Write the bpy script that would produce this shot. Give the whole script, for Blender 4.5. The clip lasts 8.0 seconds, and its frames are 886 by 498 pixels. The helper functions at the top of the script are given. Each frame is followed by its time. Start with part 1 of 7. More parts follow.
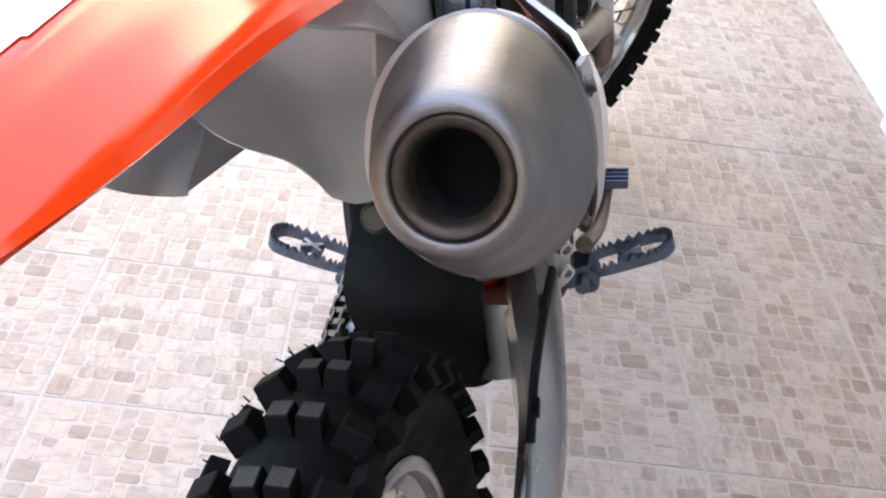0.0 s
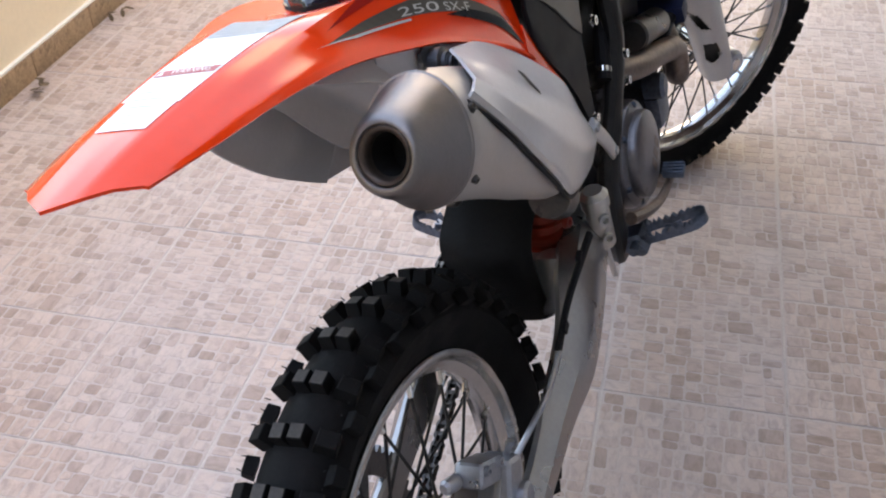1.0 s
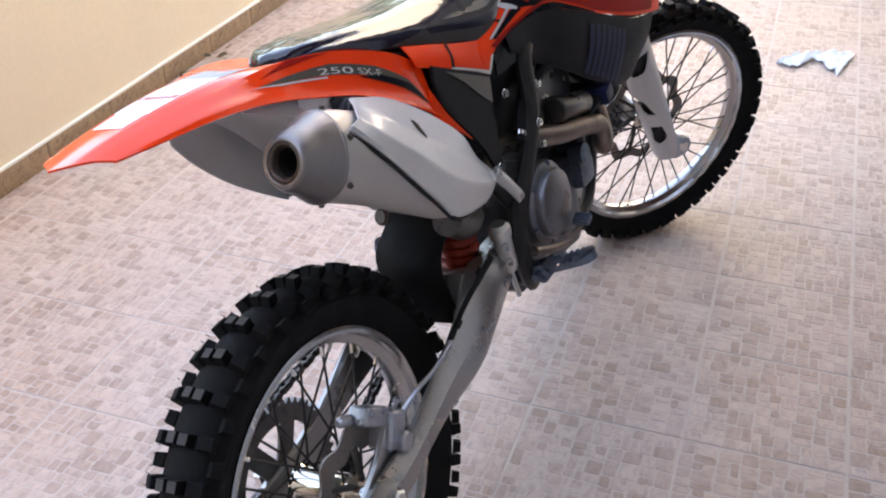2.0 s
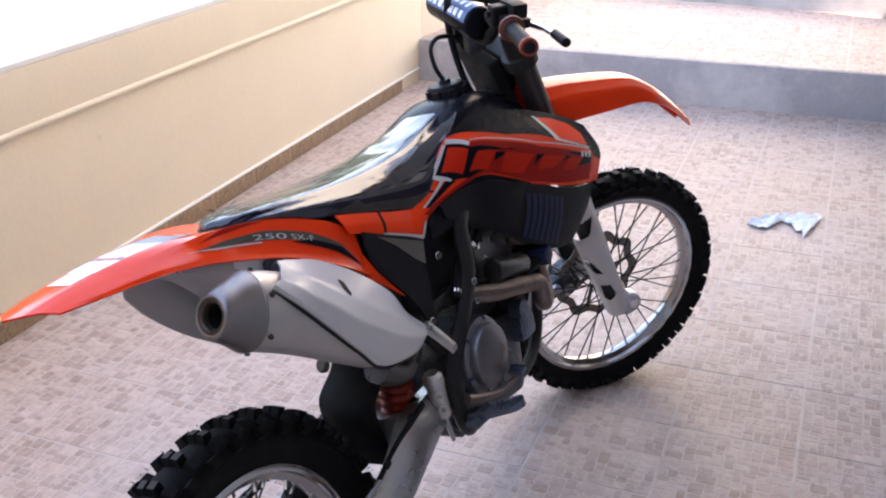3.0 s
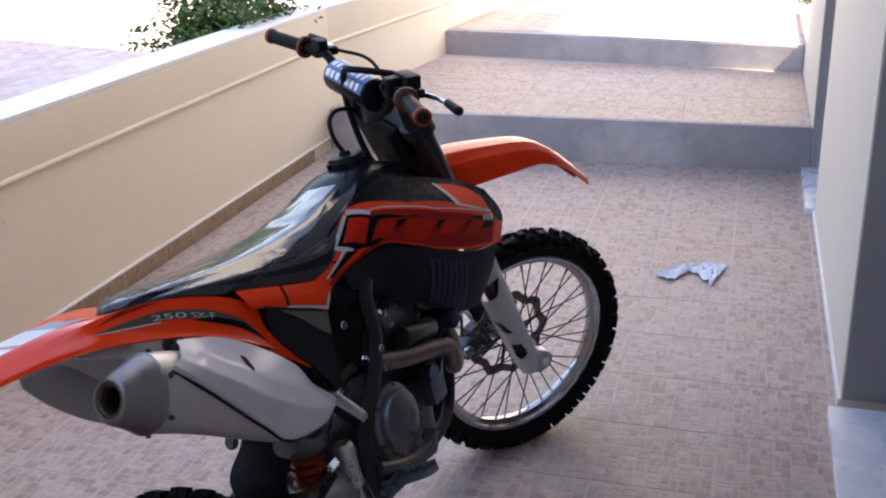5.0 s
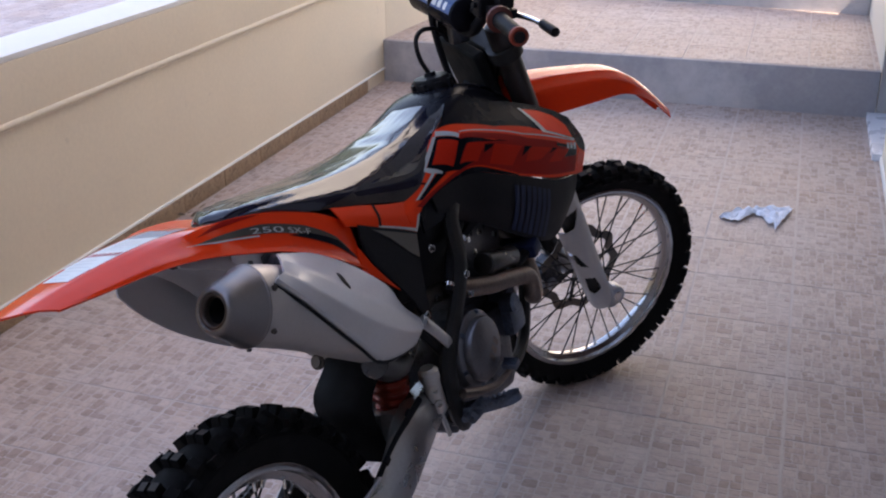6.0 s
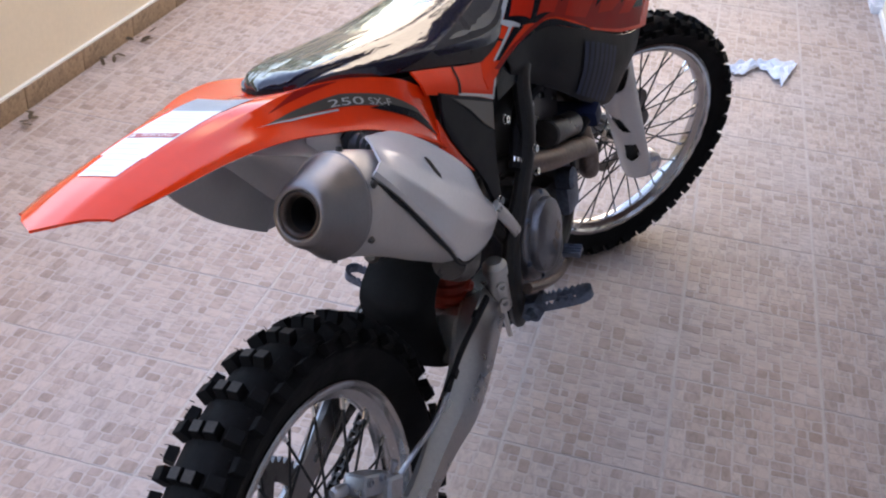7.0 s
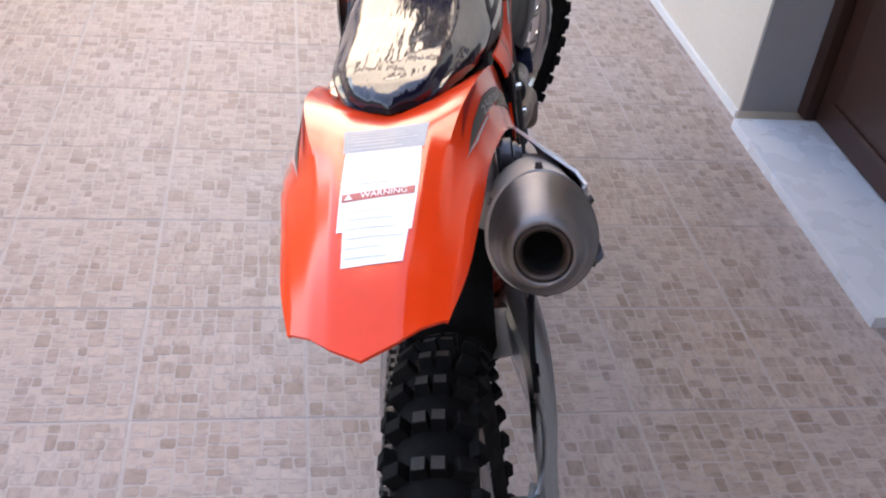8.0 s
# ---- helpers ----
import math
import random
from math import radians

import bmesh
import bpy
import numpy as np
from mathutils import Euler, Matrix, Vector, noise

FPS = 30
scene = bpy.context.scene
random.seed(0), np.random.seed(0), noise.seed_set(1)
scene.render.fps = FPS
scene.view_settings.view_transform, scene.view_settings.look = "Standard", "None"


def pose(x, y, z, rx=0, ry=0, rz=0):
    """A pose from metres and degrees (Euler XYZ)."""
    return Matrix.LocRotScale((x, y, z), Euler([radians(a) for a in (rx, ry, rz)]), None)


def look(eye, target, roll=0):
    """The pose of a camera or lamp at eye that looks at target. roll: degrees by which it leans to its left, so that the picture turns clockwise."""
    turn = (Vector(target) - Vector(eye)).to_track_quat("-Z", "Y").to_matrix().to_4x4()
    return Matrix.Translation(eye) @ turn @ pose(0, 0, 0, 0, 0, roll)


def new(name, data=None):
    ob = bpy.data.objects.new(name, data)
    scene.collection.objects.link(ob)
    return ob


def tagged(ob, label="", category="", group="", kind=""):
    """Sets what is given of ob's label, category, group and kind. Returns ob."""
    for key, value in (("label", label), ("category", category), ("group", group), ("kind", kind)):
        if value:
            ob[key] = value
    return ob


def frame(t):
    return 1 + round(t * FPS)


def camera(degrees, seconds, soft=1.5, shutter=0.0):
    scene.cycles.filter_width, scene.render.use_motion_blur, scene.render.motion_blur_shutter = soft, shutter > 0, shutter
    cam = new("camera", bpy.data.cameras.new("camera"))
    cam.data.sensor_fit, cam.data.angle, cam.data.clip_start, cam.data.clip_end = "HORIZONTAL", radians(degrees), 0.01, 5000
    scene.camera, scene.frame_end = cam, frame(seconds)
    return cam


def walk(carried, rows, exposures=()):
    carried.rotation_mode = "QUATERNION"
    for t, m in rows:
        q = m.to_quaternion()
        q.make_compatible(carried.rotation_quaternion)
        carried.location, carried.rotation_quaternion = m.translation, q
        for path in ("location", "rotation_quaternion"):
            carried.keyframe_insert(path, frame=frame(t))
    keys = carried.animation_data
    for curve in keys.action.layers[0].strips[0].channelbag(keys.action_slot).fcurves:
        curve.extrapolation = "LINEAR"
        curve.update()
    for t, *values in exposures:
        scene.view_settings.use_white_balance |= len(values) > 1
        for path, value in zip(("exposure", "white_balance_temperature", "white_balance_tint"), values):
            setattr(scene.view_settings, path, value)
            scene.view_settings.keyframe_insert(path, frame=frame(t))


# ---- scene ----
cam = camera(46.7, 8.0, 2.1)
PATH = [
    (0, (-0.127, 0.075, 1.154), (-0.027, 1.67, -0.048), 9.1),
    (0.5, (-0.046, -0.125, 1.279), (-0.112, 1.434, 0.029), 3.5),
    (0.7, (0.004, -0.176, 1.327), (-0.176, 1.308, -0.001), 3.0),
    (1, (0.12, -0.268, 1.376), (-0.282, 1.278, 0.173), -2.2),
    (1.5, (0.261, -0.416, 1.431), (-0.271, 1.119, 0.265), 0.7),
    (2, (0.46, -0.579, 1.516), (-0.11, 1.013, 0.448), -0.5),
    (2.2, (0.508, -0.58, 1.544), (-0.054, 1.085, 0.59), 0.5),
    (3.3, (0.728, -0.702, 1.63), (0.037, 0.993, 0.824), -0.9),
    (3.5, (0.746, -0.708, 1.64), (0.099, 1.0, 0.826), -0.6),
    (4, (0.754, -0.709, 1.632), (0.176, 1.049, 0.874), -1.4),
    (4.2, (0.748, -0.689, 1.661), (0.194, 1.08, 0.912), -0.9),
    (5.3, (0.726, -0.678, 1.621), (0.179, 1.117, 0.928), -1.9),
    (5.5, (0.716, -0.682, 1.624), (0.155, 1.095, 0.898), -1.2),
    (6, (0.611, -0.683, 1.581), (0.018, 1.049, 0.777), -0.6),
    (6.5, (0.436, -0.581, 1.535), (-0.11, 1.075, 0.556), 2.1),
    (7, (0.249, -0.451, 1.511), (-0.117, 1.179, 0.412), 4.5),
    (7.3, (0.083, -0.418, 1.481), (-0.089, 1.239, 0.374), 4.9),
    (7.5, (-0.058, -0.397, 1.492), (-0.078, 1.222, 0.318), 6.2),
    (7.6, (-0.116, -0.398, 1.489), (-0.08, 1.227, 0.323), 5.2),
    (8, (-0.343, -0.296, 1.462), (-0.021, 1.293, 0.291), 7.2),
]
EXPOSURES = [(0.0, 3.86, 9000, 11), (0.5, 3.54, 9200, 13), (1.0, 3.26, 9200, 14), (1.5, 3.16, 9200, 15), (2.0, 3.42, 8800, 16), (3.5, 3.06, 8000, 20),
             (4.2, 3.04, 7900, 20), (5.5, 2.10, 7700, 21), (6.2, 2.36, 7700, 21), (7.0, 2.98, 8100, 18), (7.5, 3.16, 8700, 19), (8.0, 2.92, 8600, 19)]
walk(cam, [(t, look(eye, target, roll)) for t, eye, target, roll in PATH], EXPOSURES)

# ---- light ----
world = bpy.data.worlds.new("sky")
scene.world = world
world.use_nodes = True
wn = world.node_tree
wn.nodes.clear()
SUN_EL, SUN_AZ = radians(49), radians(105.5)  # azimuth clockwise from +y
sky = wn.nodes.new("ShaderNodeTexSky")
sky.sky_type, sky.sun_disc = "NISHITA", False
sky.sun_elevation, sky.sun_rotation = SUN_EL, SUN_AZ
bg = wn.nodes.new("ShaderNodeBackground")
bg.inputs["Strength"].default_value = 0.15
wo = wn.nodes.new("ShaderNodeOutputWorld")
wn.links.new(sky.outputs[0], bg.inputs["Color"])
wn.links.new(bg.outputs[0], wo.inputs["Surface"])
sun_data = bpy.data.lights.new("sun", "SUN")
sun_data.energy, sun_data.angle, sun_data.color = 4.0, radians(0.53), (1.0, 0.95, 0.86)
sun = new("sun", sun_data)
sun_way = Vector((math.sin(SUN_AZ) * math.cos(SUN_EL), math.cos(SUN_AZ) * math.cos(SUN_EL), math.sin(SUN_EL)))
sun.matrix_world = look(sun_way * 30, (0, 0, 0))


# ---- materials ----
def material(name, color, rough=0.5, metal=0.0, vary=0.12, scale=14.0, fine=160.0, bump=0.0, bump_scale=220.0,
             coat=0.0, coat_rough=0.1, spread=0.15, stretch=(1, 1, 1), dirt=None, dirt_at=0.62, spec=0.5):
    """A surface with variation at two scales, fine relief and optional dirt."""
    m = bpy.data.materials.new(name)
    m.use_nodes = True
    nt = m.node_tree
    n, l = nt.nodes, nt.links
    b = n["Principled BSDF"]
    tc = n.new("ShaderNodeTexCoord")
    mp = n.new("ShaderNodeMapping")
    mp.inputs["Scale"].default_value = stretch
    l.new(tc.outputs["Object"], mp.inputs["Vector"])
    big = n.new("ShaderNodeTexNoise")
    big.inputs["Scale"].default_value, big.inputs["Detail"].default_value = scale, 4
    small = n.new("ShaderNodeTexNoise")
    small.inputs["Scale"].default_value, small.inputs["Detail"].default_value = fine, 3
    for t in (big, small):
        l.new(mp.outputs[0], t.inputs["Vector"])
    add = n.new("ShaderNodeMath")
    add.operation = "ADD"
    l.new(big.outputs["Fac"], add.inputs[0])
    l.new(small.outputs["Fac"], add.inputs[1])
    ramp = n.new("ShaderNodeMapRange")
    ramp.inputs["From Min"].default_value, ramp.inputs["From Max"].default_value = 0.6, 1.4
    ramp.inputs["To Min"].default_value, ramp.inputs["To Max"].default_value = 1 - vary, 1 + vary
    l.new(add.outputs[0], ramp.inputs["Value"])
    mul = n.new("ShaderNodeVectorMath")
    mul.operation = "SCALE"
    mul.inputs[0].default_value = color
    l.new(ramp.outputs[0], mul.inputs["Scale"])
    out = mul.outputs[0]
    if dirt:
        dn = n.new("ShaderNodeTexNoise")
        dn.inputs["Scale"].default_value, dn.inputs["Detail"].default_value, dn.inputs["Roughness"].default_value = scale * 1.7, 8, 0.7
        l.new(tc.outputs["Object"], dn.inputs["Vector"])
        dr = n.new("ShaderNodeMapRange")
        dr.inputs["From Min"].default_value, dr.inputs["From Max"].default_value = dirt_at, dirt_at + 0.16
        l.new(dn.outputs["Fac"], dr.inputs["Value"])
        mx = n.new("ShaderNodeMix")
        mx.data_type = "RGBA"
        mx.inputs["B"].default_value = (*dirt, 1)
        l.new(dr.outputs[0], mx.inputs["Factor"])
        l.new(out, mx.inputs["A"])
        out = mx.outputs["Result"]
    l.new(out, b.inputs["Base Color"])
    rr = n.new("ShaderNodeMapRange")
    rr.inputs["From Min"].default_value, rr.inputs["From Max"].default_value = 0.3, 0.7
    rr.inputs["To Min"].default_value, rr.inputs["To Max"].default_value = max(0.02, rough * (1 - spread)), min(1, rough * (1 + spread))
    l.new(big.outputs["Fac"], rr.inputs["Value"])
    l.new(rr.outputs[0], b.inputs["Roughness"])
    b.inputs["Metallic"].default_value = metal
    b.inputs["Specular IOR Level"].default_value = spec
    b.inputs["Coat Weight"].default_value, b.inputs["Coat Roughness"].default_value = coat, coat_rough
    if bump:
        bn = n.new("ShaderNodeTexNoise")
        bn.inputs["Scale"].default_value, bn.inputs["Detail"].default_value = bump_scale, 4
        l.new(mp.outputs[0], bn.inputs["Vector"])
        bp = n.new("ShaderNodeBump")
        bp.inputs["Strength"].default_value, bp.inputs["Distance"].default_value = bump, 0.002
        l.new(bn.outputs["Fac"], bp.inputs["Height"])
        l.new(bp.outputs[0], b.inputs["Normal"])
    return m


def islands(name, dark, mid, light, rough, bump):
    """Pieces in one mesh, each with a tone of its own, that changes from object to object."""
    m = material(name, mid, rough=rough, vary=0.10, scale=40, fine=300, bump=bump, bump_scale=260)
    nt = m.node_tree
    n, l = nt.nodes, nt.links
    b = n["Principled BSDF"]
    old = b.inputs["Base Color"].links[0].from_socket
    geo, info = n.new("ShaderNodeNewGeometry"), n.new("ShaderNodeObjectInfo")
    wh = n.new("ShaderNodeTexWhiteNoise")
    wh.noise_dimensions = "2D"
    cmb = n.new("ShaderNodeCombineXYZ")
    l.new(geo.outputs["Random Per Island"], cmb.inputs[0])
    l.new(info.outputs["Random"], cmb.inputs[1])
    l.new(cmb.outputs[0], wh.inputs["Vector"])
    ramp = n.new("ShaderNodeValToRGB")
    e = ramp.color_ramp.elements
    e[0].position, e[0].color = 0.0, (*dark, 1)
    e[1].position, e[1].color = 1.0, (*light, 1)
    for at, f in ((0.08, 0.22), (0.20, 0.55), (0.42, 0.88)):
        e.new(at).color = (*[d * (1 - f) + q * f for d, q in zip(dark, mid)], 1)
    l.new(wh.outputs["Value"], ramp.inputs["Fac"])
    mx = n.new("ShaderNodeMix")
    mx.data_type, mx.blend_type = "RGBA", "MULTIPLY"
    mx.inputs["Factor"].default_value = 1
    sc = n.new("ShaderNodeVectorMath")
    sc.operation = "DIVIDE"
    sc.inputs[1].default_value = mid
    l.new(old, sc.inputs[0])
    # streaky print inside every stone
    tc, mp, no, mr = n.new("ShaderNodeTexCoord"), n.new("ShaderNodeMapping"), n.new("ShaderNodeTexNoise"), n.new("ShaderNodeMapRange")
    mp.inputs["Scale"].default_value = (1.0, 2.2, 1.0)
    no.inputs["Scale"].default_value, no.inputs["Detail"].default_value, no.inputs["Distortion"].default_value = 34, 4, 0.8
    mr.inputs["From Min"].default_value, mr.inputs["From Max"].default_value = 0.30, 0.56
    mr.inputs["To Min"].default_value, mr.inputs["To Max"].default_value = 0.76, 1.06
    sm = n.new("ShaderNodeVectorMath")
    sm.operation = "SCALE"
    l.new(tc.outputs["Object"], mp.inputs["Vector"])
    l.new(mp.outputs[0], no.inputs["Vector"])
    l.new(no.outputs["Fac"], mr.inputs["Value"])
    l.new(sc.outputs[0], sm.inputs[0])
    l.new(mr.outputs[0], sm.inputs["Scale"])
    l.new(sm.outputs[0], mx.inputs["A"])
    l.new(ramp.outputs[0], mx.inputs["B"])
    # broad stains from tile to tile, warm and cool
    wide, mr2, tint = n.new("ShaderNodeTexNoise"), n.new("ShaderNodeMapRange"), n.new("ShaderNodeMix")
    wide.inputs["Scale"].default_value, wide.inputs["Detail"].default_value = 2.3, 5
    mr2.inputs["From Min"].default_value, mr2.inputs["From Max"].default_value = 0.35, 0.65
    tint.data_type, tint.blend_type = "RGBA", "MULTIPLY"
    tint.inputs["B"].default_value = (1.0, 0.918, 0.850, 1)
    l.new(geo.outputs["Position"], wide.inputs["Vector"])
    l.new(wide.outputs["Fac"], mr2.inputs["Value"])
    l.new(mr2.outputs[0], tint.inputs["Factor"])
    l.new(mx.outputs["Result"], tint.inputs["A"])
    l.new(tint.outputs["Result"], b.inputs["Base Color"])
    return m


M_STONE = islands("mosaic tile", (0.312, 0.236, 0.203), (0.422, 0.338, 0.305), (0.475, 0.393, 0.362), 0.55, 0.25)
M_GROUT = material("tile glaze between stones", (0.455, 0.376, 0.346), rough=0.58, vary=0.1, bump=0.2)
M_BED = material("joint mortar", (0.50, 0.44, 0.41), rough=0.85, vary=0.2, bump=0.4)
M_WALL = material("cream wall paint", (0.79, 0.672, 0.51), rough=0.75, vary=0.05, scale=3, fine=60, bump=0.25, bump_scale=90, dirt=(0.50, 0.42, 0.33), dirt_at=0.66)
M_WALL_R = material("pale cream wall paint", (0.74, 0.66, 0.55), rough=0.75, vary=0.05, scale=3, fine=60, bump=0.25, bump_scale=90, dirt=(0.58, 0.51, 0.43), dirt_at=0.68)
M_FAR = material("off-white plaster", (0.74, 0.71, 0.665), rough=0.8, vary=0.05, scale=1.5, fine=20, bump=0.2, bump_scale=40)
# true paint of the reveals; also darkens two unseen walls to cut bounced light
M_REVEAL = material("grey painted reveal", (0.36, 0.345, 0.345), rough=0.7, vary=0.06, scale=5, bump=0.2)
M_CAP = material("white coping", (0.80, 0.78, 0.74), rough=0.7, vary=0.05, scale=6, bump=0.3)
M_BASE = material("brown skirting tile", (0.33, 0.225, 0.145), rough=0.7, spec=0.2, vary=0.3, scale=22, fine=90, bump=0.35, dirt=(0.17, 0.115, 0.08), dirt_at=0.52)
M_CONCRETE = material("grey cement", (0.40, 0.375, 0.37), rough=0.85, vary=0.12, scale=5, fine=70, bump=0.4, dirt=(0.47, 0.44, 0.43), dirt_at=0.58)
M_STEP = material("washed grey cement", (0.345, 0.33, 0.345), rough=0.85, vary=0.10, scale=0.9, fine=50, bump=0.3, dirt=(0.50, 0.475, 0.475), dirt_at=0.46)
M_SCREED = material("pale cement screed", (0.52, 0.45, 0.40), rough=0.85, vary=0.08, scale=3, fine=40, bump=0.3, dirt=(0.50, 0.445, 0.41), dirt_at=0.55)
M_MARBLE = material("white marble", (0.66, 0.68, 0.72), rough=0.28, vary=0.05, scale=9, bump=0.05, dirt=(0.62, 0.64, 0.68), dirt_at=0.66)
M_WOOD = material("dark stained wood", (0.050, 0.018, 0.012), rough=0.42, vary=0.35, scale=6, fine=60, stretch=(8, 8, 0.6), bump=0.2, coat=0.08, spec=0.3)
M_PAVE = islands("pale paving", (0.42, 0.37, 0.38), (0.50, 0.45, 0.46), (0.56, 0.51, 0.52), 0.7, 0.3)
M_GROUND = material("pale ground", (0.46, 0.43, 0.40), rough=0.9, vary=0.15, scale=1.5, bump=0.4)
M_LEAF = material("green leaf", (0.06, 0.13, 0.025), rough=0.4, vary=0.45, scale=30, spec=0.4)
M_CONIFER = material("dark conifer foliage", (0.032, 0.042, 0.022), rough=0.6, vary=0.45, scale=3, spec=0.2)
M_TWIG = material("brown twig", (0.12, 0.08, 0.05), rough=0.8, vary=0.3)
M_CLOTH = material("blue-white cloth", (0.74, 0.78, 0.86), rough=0.9, vary=0.12, scale=60, bump=0.6, bump_scale=500)
M_DEBRIS = material("dry brown leaf", (0.10, 0.065, 0.035), rough=0.8, vary=0.4, scale=60)

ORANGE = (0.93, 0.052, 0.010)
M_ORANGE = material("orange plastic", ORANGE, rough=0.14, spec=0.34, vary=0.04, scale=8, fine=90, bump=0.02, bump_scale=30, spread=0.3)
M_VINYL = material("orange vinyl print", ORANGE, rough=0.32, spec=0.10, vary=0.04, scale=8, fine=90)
M_RED = material("dark red print", (0.36, 0.013, 0.009), rough=0.4, spec=0.05, vary=0.06)
M_REDBLOCK = material("orange-red print", (0.56, 0.022, 0.008), rough=0.4, spec=0.05, vary=0.06)
M_BLACK = material("black plastic", (0.0135, 0.0125, 0.014), rough=0.45, spec=0.08, vary=0.25, scale=20, bump=0.12, bump_scale=400)
M_GLOSSBLACK = material("glossy black plastic", (0.0075, 0.0075, 0.011), rough=0.26, spec=0.05, vary=0.2)
M_GREYPRINT = material("grey print", (0.068, 0.058, 0.047), rough=0.34, vary=0.08, spec=0.25)
M_LIGHTPRINT = material("light grey print", (0.52, 0.51, 0.50), rough=0.3, vary=0.06)
M_WHITEP = material("white plastic", (0.56, 0.545, 0.545), rough=0.17, vary=0.05, scale=8, bump=0.06, bump_scale=60, dirt=(0.42, 0.39, 0.37), dirt_at=0.66)
M_STICKER = material("white sticker", (0.80, 0.80, 0.80), rough=0.35, vary=0.03)
M_STICKGREY = material("silver sticker", (0.30, 0.325, 0.37), rough=0.42, vary=0.10, scale=40, spec=0.3)
M_PRINTGREY = material("small grey print", (0.60, 0.61, 0.63), rough=0.5)
M_WARNRED = material("red warning band", (0.45, 0.03, 0.05), rough=0.4)
M_RUBBER = material("tyre rubber", (0.0082, 0.0074, 0.0074), rough=0.72, spec=0.12, vary=0.3, scale=30, bump=0.25, bump_scale=300, dirt=(0.017, 0.014, 0.0125), dirt_at=0.62)
M_KNOBTOP = material("dusty worn tyre rubber", (0.066, 0.058, 0.053), rough=0.8, spec=0.2, vary=0.35, scale=60, bump=0.4, bump_scale=300)
M_RIM = material("polished aluminium rim", (0.50, 0.495, 0.49), rough=0.20, metal=1.0, vary=0.10, scale=30, spread=0.4, bump=0.05, dirt=(0.30, 0.28, 0.26), dirt_at=0.66)
M_ALU = material("brushed aluminium", (0.56, 0.55, 0.53), rough=0.36, metal=1.0, vary=0.10, scale=18, stretch=(1, 0.15, 1), bump=0.12, bump_scale=350, dirt=(0.36, 0.32, 0.28), dirt_at=0.62)
M_CASTALU = material("cast aluminium", (0.082, 0.085, 0.095), rough=0.36, metal=0.85, vary=0.2, scale=25, bump=0.35, bump_scale=320, dirt=(0.024, 0.020, 0.018), dirt_at=0.54)
M_ARM = material("swingarm aluminium", (0.36, 0.350, 0.345), rough=0.28, metal=0.9, vary=0.10, scale=9, bump=0.12, bump_scale=260, dirt=(0.36, 0.32, 0.28), dirt_at=0.60)
M_STEEL = material("brushed steel", (0.235, 0.215, 0.212), rough=0.44, metal=1.0, vary=0.10, scale=12, fine=220, stretch=(1, 5, 1), bump=0.22, bump_scale=260, spread=0.35, dirt=(0.36, 0.31, 0.27), dirt_at=0.60)
M_CAN = material("anodised aluminium can", (0.47, 0.44, 0.42), rough=0.42, metal=0.45, vary=0.06, scale=10, bump=0.08, dirt=(0.42, 0.38, 0.34), dirt_at=0.64)
M_HEAT = material("heat tinted pipe", (0.215, 0.168, 0.145), rough=0.4, metal=0.9, vary=0.3, scale=18, bump=0.15, dirt=(0.15, 0.105, 0.085), dirt_at=0.54)
M_TAILPIPE = material("sooty brown steel", (0.080, 0.058, 0.047), rough=0.45, metal=0.7, vary=0.3, scale=40, bump=0.2)
M_SOOT = material("sooty bore", (0.006, 0.005, 0.005), rough=0.85, vary=0.3)
M_FRAME = material("dark grey frame paint", (0.022, 0.020, 0.0195), rough=0.42, spec=0.2, vary=0.2, scale=20, bump=0.1, dirt=(0.035, 0.027, 0.022), dirt_at=0.58)
M_BRONZE = material("dark bronze casting", (0.055, 0.049, 0.046), rough=0.3, metal=0.6, vary=0.25, scale=20, bump=0.2)
M_SPRING = material("orange anodised shock", (0.25, 0.023, 0.011), rough=0.38, metal=0.3, vary=0.15, dirt=(0.10, 0.04, 0.02), dirt_at=0.55)
M_GRIP = material("worn orange rubber", (0.26, 0.034, 0.014), rough=0.6, vary=0.25, scale=40)
M_SPOKE = material("dark spoke steel", (0.035, 0.033, 0.032), rough=0.4, metal=0.6, vary=0.2)
M_CHROME = material("chromed steel", (0.72, 0.72, 0.71), rough=0.10, metal=1.0, vary=0.05)
M_HUB = material("polished golden hub", (0.78, 0.72, 0.60), rough=0.13, metal=1.0, vary=0.06, scale=30)
M_SPROCKET = material("dull grey sprocket", (0.16, 0.155, 0.155), rough=0.42, metal=0.85, vary=0.2, scale=30, dirt=(0.06, 0.05, 0.045), dirt_at=0.56)
M_BLUESTEEL = material("blue-grey steel", (0.135, 0.165, 0.215), rough=0.42, metal=0.9, vary=0.3, scale=40, bump=0.3, dirt=(0.10, 0.10, 0.11), dirt_at=0.55)
M_CHAIN = material("oily chain steel", (0.09, 0.08, 0.075), rough=0.45, metal=0.9, vary=0.3)
M_DISC = material("brown-grey disc steel", (0.20, 0.175, 0.16), rough=0.4, metal=0.8, vary=0.15, scale=30)
M_FORK = material("brown-black fork tube", (0.022, 0.016, 0.0145), rough=0.38, vary=0.25, scale=20, bump=0.1)
M_COVER = material("clutch cover casting", (0.15, 0.145, 0.155), rough=0.33, metal=0.7, vary=0.15, scale=25, bump=0.2, bump_scale=320, dirt=(0.06, 0.05, 0.045), dirt_at=0.60)
M_CALIPER = material("silver caliper casting", (0.40, 0.42, 0.46), rough=0.32, metal=0.85, vary=0.15, scale=30, bump=0.2, dirt=(0.12, 0.10, 0.09), dirt_at=0.62)
M_RADIATOR = material("blue louvre plastic", (0.014, 0.021, 0.056), rough=0.45, vary=0.2, spec=0.15)
